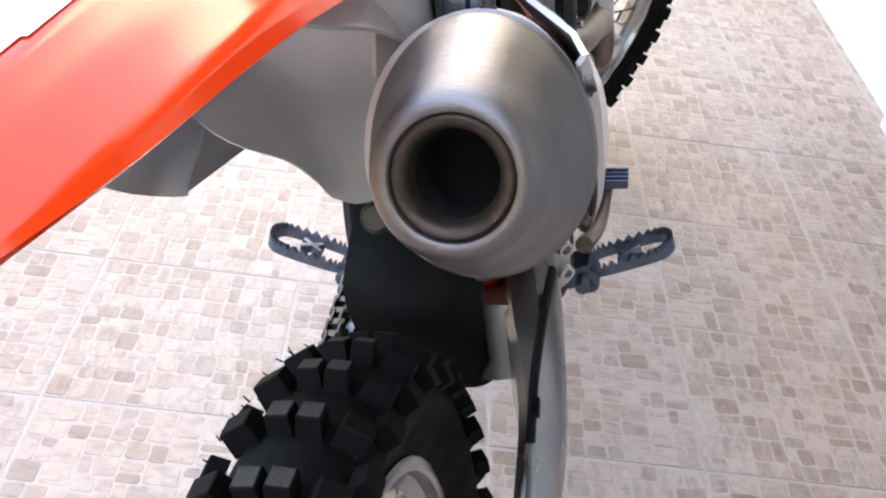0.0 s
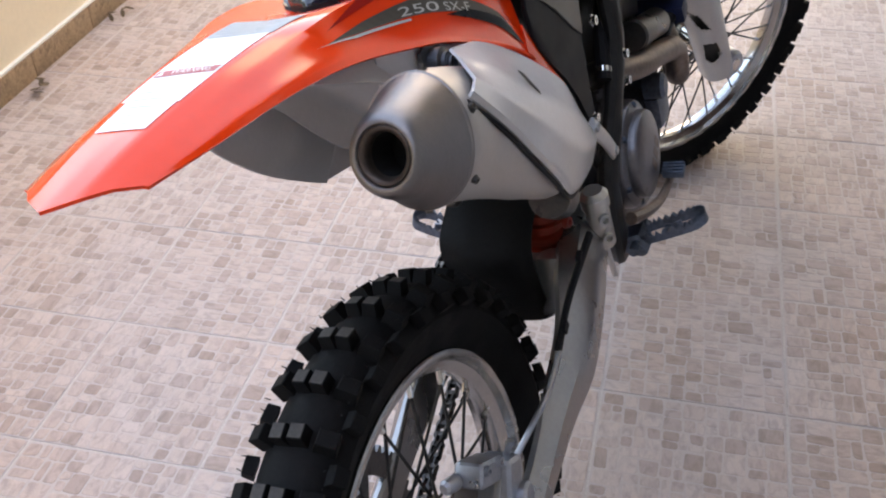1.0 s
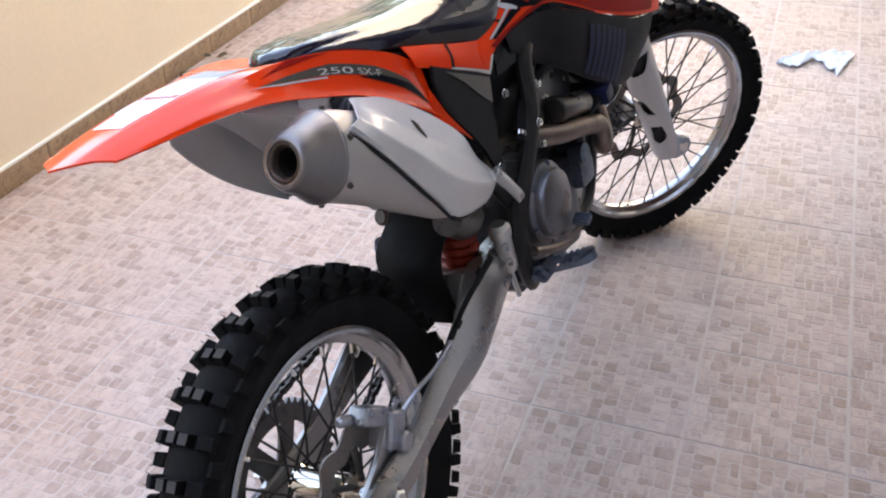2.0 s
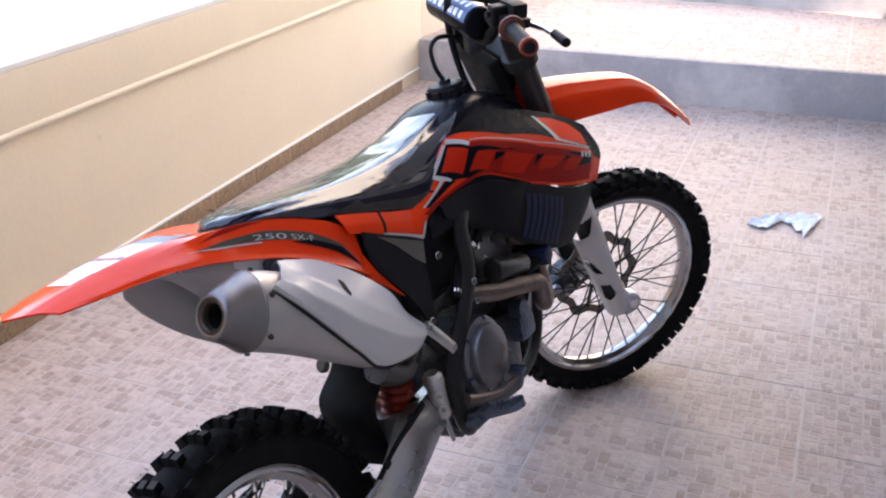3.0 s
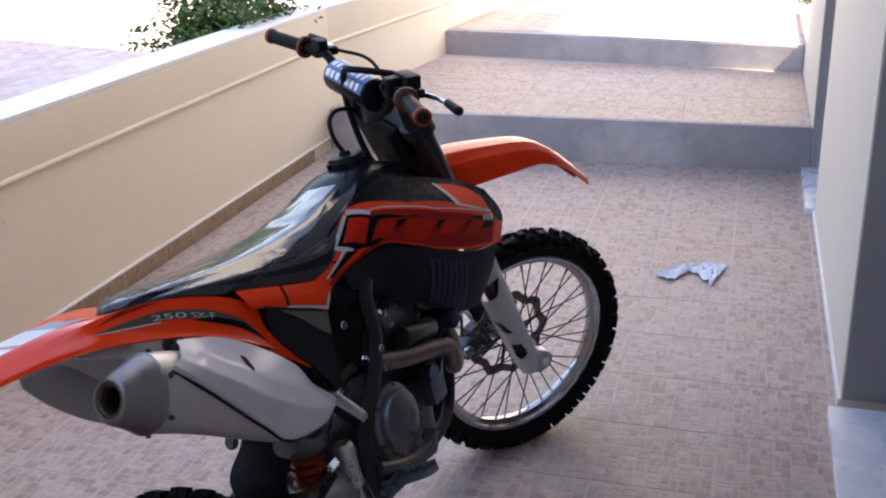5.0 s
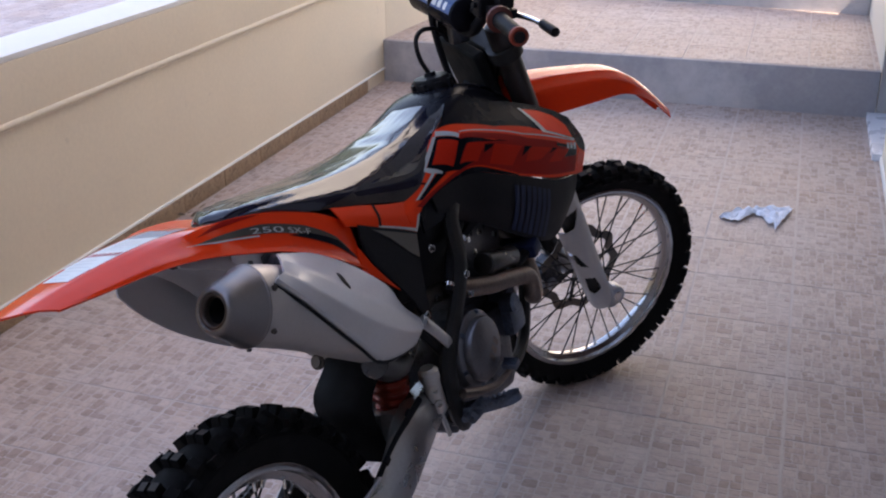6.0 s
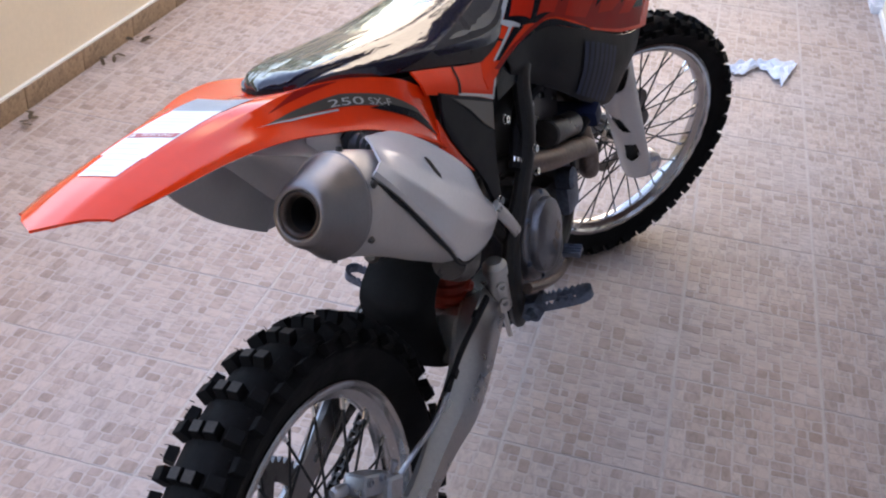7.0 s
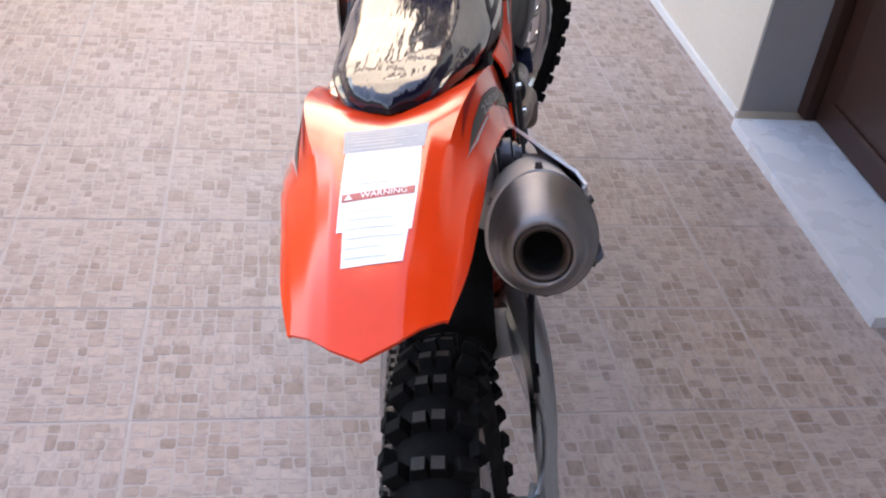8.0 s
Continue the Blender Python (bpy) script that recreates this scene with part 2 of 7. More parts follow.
M_FLANGE = material("dark worn orange rubber", (0.11, 0.018, 0.010), rough=0.6, vary=0.3, scale=40)
M_BLUEPAD = material("blue pad vinyl", (0.040, 0.095, 0.25), rough=0.35, vary=0.15)


def seat_material(name, color, coat, crease):
    """Vinyl under creased clear film."""
    m = material(name, color, rough=0.45, vary=0.2, scale=12, spread=0.4, spec=0.03, coat=coat, coat_rough=0.09)
    nt = m.node_tree
    n, l = nt.nodes, nt.links
    b = n["Principled BSDF"]
    b.inputs["Coat IOR"].default_value = 1.65  # the loose film adds its own two faces
    tc = n.new("ShaderNodeTexCoord")
    mp = n.new("ShaderNodeMapping")
    mp.inputs["Rotation"].default_value = (0, 0, radians(24))
    mp.inputs["Scale"].default_value = (20, 4.5, 8)
    l.new(tc.outputs["Object"], mp.inputs["Vector"])
    a = n.new("ShaderNodeTexNoise")
    a.inputs["Scale"].default_value, a.inputs["Detail"].default_value, a.inputs["Distortion"].default_value = 1.6, 3, 1.2
    l.new(mp.outputs[0], a.inputs["Vector"])
    bp = n.new("ShaderNodeBump")
    bp.inputs["Strength"].default_value, bp.inputs["Distance"].default_value = crease, 0.008
    # fine folds of the film towards the rear
    m2, st2 = n.new("ShaderNodeMapping"), n.new("ShaderNodeTexNoise")
    m2.inputs["Rotation"].default_value, m2.inputs["Scale"].default_value = (0, 0, radians(-28)), (95, 11, 30)
    st2.inputs["Scale"].default_value, st2.inputs["Detail"].default_value = 1.0, 2
    sep, mk, mu, ad = n.new("ShaderNodeSeparateXYZ"), n.new("ShaderNodeMapRange"), n.new("ShaderNodeMath"), n.new("ShaderNodeMath")
    mk.inputs["From Min"].default_value, mk.inputs["From Max"].default_value = 0.62, 0.26
    mk.inputs["To Max"].default_value = 1.5
    mu.operation = "MULTIPLY"
    l.new(tc.outputs["Object"], m2.inputs["Vector"])
    l.new(tc.outputs["Object"], sep.inputs[0])
    l.new(m2.outputs[0], st2.inputs["Vector"])
    l.new(sep.outputs["Y"], mk.inputs["Value"])
    l.new(st2.outputs["Fac"], mu.inputs[0])
    l.new(mk.outputs[0], mu.inputs[1])
    l.new(a.outputs["Fac"], ad.inputs[0])
    l.new(mu.outputs[0], ad.inputs[1])
    l.new(ad.outputs[0], bp.inputs["Height"])
    l.new(bp.outputs[0], b.inputs["Coat Normal"])
    l.new(bp.outputs[0], b.inputs["Normal"])
    return m


M_SEAT = seat_material("navy-black vinyl under film", (0.007, 0.008, 0.022), 0.85, 0.13)
M_FACET = material("grey-brown plastic", (0.115, 0.100, 0.085), rough=0.4, vary=0.1, spec=0.3)
M_SEATSIDE = seat_material("grey vinyl under film", (0.058, 0.052, 0.050), 0.0, 0.04)


# ---- mesh helpers ----
def part(name, bm, mat, parent=None, label="", smooth=True):
    me = bpy.data.meshes.new(name)
    bmesh.ops.recalc_face_normals(bm, faces=bm.faces)
    bm.to_mesh(me)
    bm.free()
    mats = mat if isinstance(mat, (list, tuple)) else [mat]
    for q in mats:
        me.materials.append(q)
    if smooth:
        me.polygons.foreach_set("use_smooth", [True] * len(me.polygons))
        me.set_sharp_from_angle(angle=radians(34))
    ob = new(name, me)
    if parent is not None:
        ob.parent = parent
    if label:
        tagged(ob, label)
    return ob


def box(bm, size, m=None, bevel=0.0, seg=2, mi=0):
    """A bevelled box of that size about the pose m."""
    m = m or Matrix()
    made = bmesh.ops.create_cube(bm, size=1.0, matrix=m @ Matrix.Diagonal((*size, 1)))
    fs = {f for v in made["verts"] for f in v.link_faces}
    for f in fs:
        f.material_index = mi
    if bevel:
        es = list({e for v in made["verts"] for e in v.link_edges})
        r = bmesh.ops.bevel(bm, geom=es, offset=bevel, segments=seg, profile=0.7, affect="EDGES")
        for f in r["faces"]:
            f.material_index = mi
    return bm


def frustum(bm, m, a, b, c, d, h, mi=0, top=None):
    """A block with half sides a, b at its foot and c, d at its top, h high; top gives its upper face another material."""
    v = [bm.verts.new(m @ Vector(p)) for p in ((-a, -b, 0), (a, -b, 0), (a, b, 0), (-a, b, 0), (-c, -d, h), (c, -d, h), (c, d, h), (-c, d, h))]
    for q in ((0, 3, 2, 1), (4, 5, 6, 7), (0, 1, 5, 4), (1, 2, 6, 5), (2, 3, 7, 6), (3, 0, 4, 7)):
        f = bm.faces.new([v[i] for i in q])
        f.material_index = top if top is not None and q[0] == 4 else mi


def box_between(lo, hi, bevel=0.0):
    bm = bmesh.new()
    lo, hi = Vector(lo), Vector(hi)
    return box(bm, hi - lo, Matrix.Translation((lo + hi) / 2), bevel)


def catmull(pts, n):
    """n points along a smooth curve through pts."""
    p = np.array(pts, float)
    if len(p) == 2:
        return [p[0] + (p[1] - p[0]) * i / (n - 1) for i in range(n)]
    q = np.vstack([2 * p[0] - p[1], p, 2 * p[-1] - p[-2]])
    out = []
    for i in range(n):
        s = i / (n - 1) * (len(p) - 1)
        k = min(int(s), len(p) - 2)
        t = s - k
        a, b, c, d = q[k], q[k + 1], q[k + 2], q[k + 3]
        out.append(0.5 * (2 * b + (c - a) * t + (2 * a - 5 * b + 4 * c - d) * t * t + (3 * b - a - 3 * c + d) * t ** 3))
    return out


def tube(bm, pts, radius, n=0, seg=10, smooth=True, caps=True, flat=1.0, mi=0):
    """A round bar along pts; radius a number or one for each point; flat squeezes it sideways."""
    n = n or (2 if len(pts) == 2 else len(pts) * 5)
    c = [Vector(v) for v in (catmull(pts, n) if smooth else pts)]
    n = len(c)
    rs = [radius] * n if isinstance(radius, (int, float)) else [float(v) for v in np.interp(np.linspace(0, 1, n), np.linspace(0, 1, len(radius)), radius)]
    up = None
    rings = []
    for i in range(n):
        d = (c[min(i + 1, n - 1)] - c[max(i - 1, 0)]).normalized()
        if up is None:
            up = d.orthogonal().normalized() if abs(d.x) > 0.9 else d.cross(Vector((1, 0, 0))).normalized()
        up = (up - d * up.dot(d)).normalized()
        side = d.cross(up)
        rings.append([bm.verts.new(c[i] + rs[i] * (math.cos(a) * up + flat * math.sin(a) * side)) for a in (2 * math.pi * k / seg for k in range(seg))])
    for a, b in zip(rings, rings[1:]):
        for k in range(seg):
            bm.faces.new((a[k], a[(k + 1) % seg], b[(k + 1) % seg], b[k])).material_index = mi
    if caps:
        bm.faces.new(rings[0][::-1]).material_index = mi
        bm.faces.new(rings[-1]).material_index = mi
    return bm


def lathe(bm, profile, m=None, seg=48, mi=0, closed=False):
    """Turns (radius, along) points about the local z axis of m."""
    m = m or Matrix()
    rings = []
    for r, z in profile:
        if r < 1e-6:
            rings.append([bm.verts.new(m @ Vector((0, 0, z)))])
        else:
            rings.append([bm.verts.new(m @ Vector((r * math.cos(a), r * math.sin(a), z))) for a in (2 * math.pi * k / seg for k in range(seg))])
    pairs = list(zip(rings, rings[1:]))
    if closed:
        pairs.append((rings[-1], rings[0]))
    for a, b in pairs:
        for k in range(seg):
            v = [a[k % len(a)], a[(k + 1) % len(a)], b[(k + 1) % len(b)], b[k % len(b)]]
            v = [q for i, q in enumerate(v) if q not in v[:i]]
            if len(v) > 2:
                bm.faces.new(v).material_index = mi
    return bm


def along(p, d):
    """A pose at p whose z axis points along d."""
    return Matrix.Translation(p) @ Vector(d).to_track_quat("Z", "Y").to_matrix().to_4x4()


def bolt(bm, p, d, r=0.007, h=0.006, mi=0):
    lathe(bm, [(0, 0), (r * 1.25, 0), (r * 1.25, h * 0.3), (r, h * 0.35), (r, h), (r * 0.55, h), (r * 0.5, h * 0.5), (0, h * 0.5)], along(p, d), 12, mi)
    return bm


class Sheet:
    """A smooth sheet through rows of points. out: 1 or -1, the side of du x dv that faces outwards; crease keeps the rows' own corners."""

    def __init__(self, rows, nu=32, nv=12, out=1, crease=False):
        def across(r):
            r = np.array(r, float)
            if not crease:
                return catmull(r, nv)
            k = np.linspace(0, len(r) - 1, nv)
            return [np.array([np.interp(q, range(len(r)), r[:, c]) for c in range(3)]) for q in k]
        w = [across(r) for r in rows]
        cols = [catmull([r[j] for r in w], nu) for j in range(nv)]
        self.p = np.array([[cols[j][i] for j in range(nv)] for i in range(nu)])
        self.nu, self.nv, self.out = nu, nv, out

    def at(self, u, v, off=0.0):
        def s(u, v):
            x, y = min(max(u, 0), 1) * (self.nu - 1), min(max(v, 0), 1) * (self.nv - 1)
            i, j = min(int(x), self.nu - 2), min(int(y), self.nv - 2)
            a, b = x - i, y - j
            p = self.p
            return Vector((1 - a) * (1 - b) * p[i, j] + a * (1 - b) * p[i + 1, j] + (1 - a) * b * p[i, j + 1] + a * b * p[i + 1, j + 1])
        q = s(u, v)
        if off:
            d = 0.012
            n = (s(u + d, v) - s(u - d, v)).cross(s(u, v + d) - s(u, v - d))
            if n.length > 1e-12:
                q = q + n.normalized() * off * self.out
        return q

    def mesh(self, thick=0.003):
        """The sheet as a shell that is thick inwards."""
        bm = bmesh.new()
        nu, nv = self.nu, self.nv
        g = [[bm.verts.new(self.p[i, j]) for j in range(nv)] for i in range(nu)]
        for i in range(nu - 1):
            for j in range(nv - 1):
                bm.faces.new((g[i][j], g[i + 1][j], g[i + 1][j + 1], g[i][j + 1]))
        if thick:
            h = [[bm.verts.new(self.at(i / (nu - 1), j / (nv - 1), -thick)) for j in range(nv)] for i in range(nu)]
            for i in range(nu - 1):
                for j in range(nv - 1):
                    bm.faces.new((h[i][j], h[i][j + 1], h[i + 1][j + 1], h[i + 1][j]))
            rim = [(i, 0) for i in range(nu)] + [(nu - 1, j) for j in range(1, nv)] + [(i, nv - 1) for i in range(nu - 2, -1, -1)] + [(0, j) for j in range(nv - 2, 0, -1)]
            for (a, b), (c, d) in zip(rim, rim[1:] + rim[:1]):
                bm.faces.new((g[a][b], g[c][d], h[c][d], h[a][b]))
        return bm

    def decal(self, bm, poly, off=0.0009, cuts=14, mi=0):
        """Lays a flat polygon, given in (u, v), on the sheet."""
        t = bmesh.new()
        t.faces.new([t.verts.new((u, v, 0)) for u, v in poly])
        lay(t, self, cuts, off, bm, mi)


def lay(t, sheet, cuts, off, bm, mi):
    us, vs = [v.co.x for v in t.verts], [v.co.y for v in t.verts]
    for k in range(1, cuts * 3):
        if min(us) < k / (cuts * 3) < max(us):
            bmesh.ops.bisect_plane(t, geom=t.verts[:] + t.edges[:] + t.faces[:], plane_co=(k / (cuts * 3), 0, 0), plane_no=(1, 0, 0))
        if k < cuts and min(vs) < k / cuts < max(vs):
            bmesh.ops.bisect_plane(t, geom=t.verts[:] + t.edges[:] + t.faces[:], plane_co=(0, k / cuts, 0), plane_no=(0, 1, 0))
    bmesh.ops.triangulate(t, faces=t.faces[:])
    new_v = {v: bm.verts.new(sheet.at(v.co.x, v.co.y, off)) for v in t.verts}
    for f in t.faces:
        try:
            bm.faces.new([new_v[v] for v in f.verts]).material_index = mi
        except ValueError:
            pass
    t.free()


def letters(body, size=1.0, shear=0.0):
    """The outlines of a word as a flat mesh, x from 0 to its width."""
    cu = bpy.data.curves.new("letters", "FONT")
    cu.body, cu.size, cu.shear, cu.resolution_u = body, size, shear, 3
    ob = new("letters", cu)
    bpy.context.view_layer.update()
    me = bpy.data.meshes.new_from_object(ob.evaluated_get(bpy.context.evaluated_depsgraph_get()))
    bm = bmesh.new()
    bm.from_mesh(me)
    bpy.data.objects.remove(ob)
    bpy.data.curves.remove(cu)
    bpy.data.meshes.remove(me)
    return bm


def plate(bm, outline, thick, m=None, bevel=0.0, mi=0):
    """An outline in the local xy plane of m, thick along z, with softened edges."""
    m = m or Matrix()
    lo = [bm.verts.new(m @ Vector((x, y, 0))) for x, y in outline]
    hi = [bm.verts.new(m @ Vector((x, y, thick))) for x, y in outline]
    fs = [bm.faces.new(lo[::-1]), bm.faces.new(hi)]
    k = len(lo)
    for i in range(k):
        fs.append(bm.faces.new((lo[i], lo[(i + 1) % k], hi[(i + 1) % k], hi[i])))
    for f in fs:
        f.material_index = mi
    if bevel:
        es = [e for e in fs[1].edges] + [e for e in fs[0].edges]
        r = bmesh.ops.bevel(bm, geom=es, offset=bevel, segments=2, profile=0.7, affect="EDGES")
        for f in r["faces"]:
            f.material_index = mi
    return bm


SIDE = Matrix(((0, 0, 1, 0), (1, 0, 0, 0), (0, 1, 0, 0), (0, 0, 0, 1)))  # plate's x, y, z become y, z, x


# ---- setting ----
LEFT, RIGHT = -1.72, 1.08
STEP_Y, STEP_Z = 5.05, 0.25
TILE = 1 / 3

floor = tagged(part("floor", box_between((LEFT - 0.1, -3.2, -0.2), (RIGHT + 0.1, STEP_Y + 0.1, -0.0016)), M_BED),
               "patterned beige mosaic tiled walkway floor", "floor", kind="structure")
landing = tagged(part("floor_landing", box_between((LEFT - 0.1, STEP_Y + 0.012, -0.1), (RIGHT + 0.1, 7.6, STEP_Z - 0.003)), M_SCREED),
                 "raised tiled landing above a cement step", "floor", kind="structure")
tagged(part("step_1", box_between((LEFT, STEP_Y, -0.05), (RIGHT, STEP_Y + 0.03, STEP_Z), 0.008), M_STEP),
               "grey cement riser of a step", "step", kind="structure")


def sloped_step():
    bm = bmesh.new()
    lo = [(RIGHT, 6.63), (-1.62, 7.03), (-1.62, 8.2), (RIGHT, 8.2)]
    a = [bm.verts.new((x, y, 0.2)) for x, y in lo]
    b = [bm.verts.new((x, y, 0.43)) for x, y in lo]
    bm.faces.new(a[::-1]), bm.faces.new(b)
    for i in range(4):
        bm.faces.new((a[i], a[(i + 1) % 4], b[(i + 1) % 4], b[i]))
    bmesh.ops.bevel(bm, geom=bm.edges[:], offset=0.012, segments=2, affect="EDGES")
    return bm


step_2 = tagged(part("step_2", sloped_step(), M_STEP), "grey cement step at the end of the walkway", "step", kind="structure")

# parapet on the open side; past the step it runs a little inwards
BEND = 5.10


def west_x(y):
    return LEFT + max(0.0, y - BEND) * 0.0895


def west_run(y0, y1, inner, outer, z0, z1, bevel=0.0):
    """A length of the parapet between two heights; inner and outer are set off from its face."""
    bm = bmesh.new()
    plan = [(west_x(y0) + inner, y0), (west_x(y1) + inner, y1), (west_x(y1) + outer, y1), (west_x(y0) + outer, y0)]
    lo = [bm.verts.new((x, y, z0)) for x, y in plan]
    hi = [bm.verts.new((x, y, z1)) for x, y in plan]
    bm.faces.new(lo), bm.faces.new(hi[::-1])
    for i in range(4):
        j = (i + 1) % 4
        bm.faces.new((lo[j], lo[i], hi[i], hi[j]))
    if bevel:
        bmesh.ops.bevel(bm, geom=bm.edges[:], offset=bevel, segments=2, profile=0.7, affect="EDGES")
    return bm


for nm, y0, y1 in (("wall_west_1", -3.2, BEND), ("wall_west_2", BEND + 0.001, 9.4)):
    parapet = tagged(part(nm, west_run(y0, y1, 0, -0.2, -0.2, 0.835, 0.003), M_WALL), "low cream painted parapet wall with a bead", "wall", kind="structure")
    part("coping", west_run(y0, y1, 0.004, -0.205, 0.835, 0.855, 0.004), M_CAP, parapet, "white painted coping")
    part("bead", tube(bmesh.new(), [(west_x(y0) + 0.002, y0, 0.64), (west_x(y1) + 0.002, y1, 0.64)], 0.013, 2, 12), M_WALL, parapet)
    part("wall_band", west_run(y0, y1, 0.006, -0.01, 0.645, 0.834, 0.002), M_WALL, parapet)
skirt = tagged(new("baseboard", None), "brown stone skirting tiles along the parapet", "skirting", kind="structure")
rnd = random.Random(4)
me_skirt = None
for i in range(16):
    y0 = -0.3 + i * TILE + 0.06
    if y0 + TILE > STEP_Y:
        break
    if me_skirt is None:
        t = part("skirting_tile", box(bmesh.new(), (0.014, TILE - 0.004, 0.076), Matrix(), 0.003), M_BASE, skirt)
        me_skirt = t.data
    else:
        t = new("skirting_tile", me_skirt)
        t.parent = skirt
    t.location = (LEFT + 0.008 + rnd.uniform(-0.001, 0.001), y0 + TILE / 2, 0.036)
part("mortar_fillet", box_between((LEFT - 0.002, -0.3, 0.074), (LEFT + 0.012, STEP_Y, 0.082), 0.003), M_CAP, skirt, "pale mortar line on the skirting")

# house wall with two doorways
DOOR = (1.33, 2.39)
SLAB = (1.387, 2.333)
DOOR2 = (4.30, 5.06)
# WH lies out of view, set so the house shades walkway and paving
WT, WH = 0.30, 12.0
for nm, y0, y1, z0 in (("wall_east_1", -3.2, DOOR[0], -0.1), ("wall_east_2", DOOR[1], DOOR2[0], -0.1), ("wall_east_3", DOOR2[1], 6.42, -0.1),
                       ("wall_east_4", DOOR[0], DOOR[1], 2.12), ("wall_east_5", DOOR2[0], DOOR2[1], 2.12)):
    # wall_east_1 is out of view, grey rather than cream to lower its bounce
    w = tagged(part(nm, box_between((RIGHT, y0, z0), (RIGHT + WT, y1, WH), 0.004), M_REVEAL if nm == "wall_east_1" else M_WALL_R), "unseen house wall, grey to cut bounced light" if nm == "wall_east_1" else "pale cream painted house wall", "wall", kind="structure")
    if z0 < 0:
        part("wall_foot", box_between((RIGHT - 0.008, y0 + 0.002, -0.005), (RIGHT + 0.004, y1 - 0.002, 0.028), 0.004), M_CAP, w, "white painted foot of the wall")
tagged(part("wall_garden", box_between((RIGHT, 6.42, -0.1), (RIGHT + 0.2, 8.3, 0.48), 0.006), M_WALL_R), "low pale cream garden wall", "wall", kind="structure")
# eave out of view, dark to cut fill; second box added to shade the floor
bm = box_between((0.48, -1.6, 2.66), (RIGHT + 0.02, 9.4, 2.9), 0.01)
box(bm, (0.44, 3.5, 0.24), pose(0.258, 0.15, 2.78), 0.01)
tagged(part("ceiling", bm, M_WOOD), "unseen dark eave along the house wall, widened to shade the floor", "ceiling", kind="structure")
for nm, y, s in (("reveal_1", DOOR[1], -1), ("reveal_2", DOOR[0], 1), ("reveal_3", DOOR2[1], -1), ("reveal_4", DOOR2[0], 1)):
    a, b = sorted((y, y + s * 0.004))
    tagged(part(nm, box_between((RIGHT + 0.006, a, 0.03), (RIGHT + WT - 0.004, b, 2.118)), M_REVEAL), "grey painted door reveal", "trim", kind="structure")


def doorway(nm, y0, y1, s0, s1):
    tagged(part("sill_" + nm, box_between((RIGHT - 0.04, s0, -0.01), (RIGHT + WT, s1, 0.032), 0.004), M_MARBLE),
                  "white marble door threshold slab", "threshold", kind="structure")
    y0, y1 = y0 + 0.005, y1 - 0.005
    door = tagged(new("door_" + nm, None), "dark stained wooden house door, closed", "door", kind="structure")
    xf = RIGHT + 0.19
    for n, lo, hi in (("jamb", (xf, y1 - 0.055, 0.033), (xf + 0.09, y1, 2.11)), ("jamb", (xf, y0, 0.033), (xf + 0.09, y0 + 0.055, 2.11)),
                      ("head", (xf, y0 + 0.055, 2.055), (xf + 0.09, y1 - 0.055, 2.11))):
        part(n, box_between(lo, hi, 0.006), M_WOOD, door)
    leaf = part("leaf", box_between((xf + 0.035, y0 + 0.058, 0.04), (xf + 0.075, y1 - 0.058, 2.052), 0.003), M_WOOD, door)
    for z0, z1 in ((0.14, 0.62), (0.74, 1.25), (1.37, 1.92)):
        part("panel", box_between((xf + 0.024, y0 + 0.16, z0), (xf + 0.036, y1 - 0.16, z1), 0.008), M_WOOD, leaf)
        for a, b in (((y0 + 0.14, z0 - 0.02), (y1 - 0.14, z0)), ((y0 + 0.14, z1), (y1 - 0.14, z1 + 0.02))):
            part("moulding", box_between((xf + 0.018, a[0], a[1]), (xf + 0.036, b[0], b[1]), 0.004), M_WOOD, leaf)
    hb = bmesh.new()
    tube(hb, [(xf + 0.035, y0 + 0.10, 1.0), (xf - 0.02, y0 + 0.10, 1.0), (xf - 0.02, y0 + 0.2, 1.0)], 0.009)
    part("handle", hb, M_CHROME, door, "metal lever handle")


doorway("1", *DOOR, *SLAB)
doorway("2", *DOOR2, DOOR2[0] + 0.01, STEP_Y - 0.003)
# added out of view; its height, place and grey hold back light from behind
tagged(part("wall_south", box_between((LEFT, -1.60, -0.1), (RIGHT, -1.35, 2.66), 0.004), M_REVEAL), "unseen grey wall added to block light from behind", "wall", kind="structure")
# house shell out of view, added and sized to shape where sunlight falls
tagged(part("wall_house_end", box_between((RIGHT + WT, 4.95, -0.1), (6.0, 5.2, WH), 0.004), M_WALL_R), "unseen pale cream end wall, set back to let sun reach the yard", "wall", kind="structure")
tagged(part("wall_house_south", box_between((RIGHT + WT, -3.5, -0.1), (6.0, -3.2, WH), 0.004), M_WALL_R), "pale cream south wall of the house", "wall", kind="structure")
tagged(part("wall_house_east", box_between((5.7, -3.2, -0.1), (6.0, 4.95, WH), 0.004), M_WALL_R), "unseen pale cream back wall, added to keep sun out of the house", "wall", kind="structure")
tagged(part("wall_north", box(bmesh.new(), (13.0, 0.3, 13.4), pose(1.0, 17.0, 6.4, 0, 0, 24), 0.01), M_FAR), "sunlit off-white house wall across the yard", "wall", kind="structure")
tagged(part("roof", box_between((RIGHT - 0.02, -3.6, WH), (6.1, 5.25, WH + 0.2), 0.01), M_CONCRETE), "unseen flat cement roof slab closing the house", "roof", kind="structure")


def ground_sheet():
    bm = bmesh.new()
    bmesh.ops.create_grid(bm, x_segments=40, y_segments=40, size=400)
    bmesh.ops.translate(bm, verts=bm.verts, vec=(0, 0, -0.3))
    return bm


tagged(part("ground", ground_sheet(), M_GROUND), "pale dry ground around the house", "ground", kind="structure")
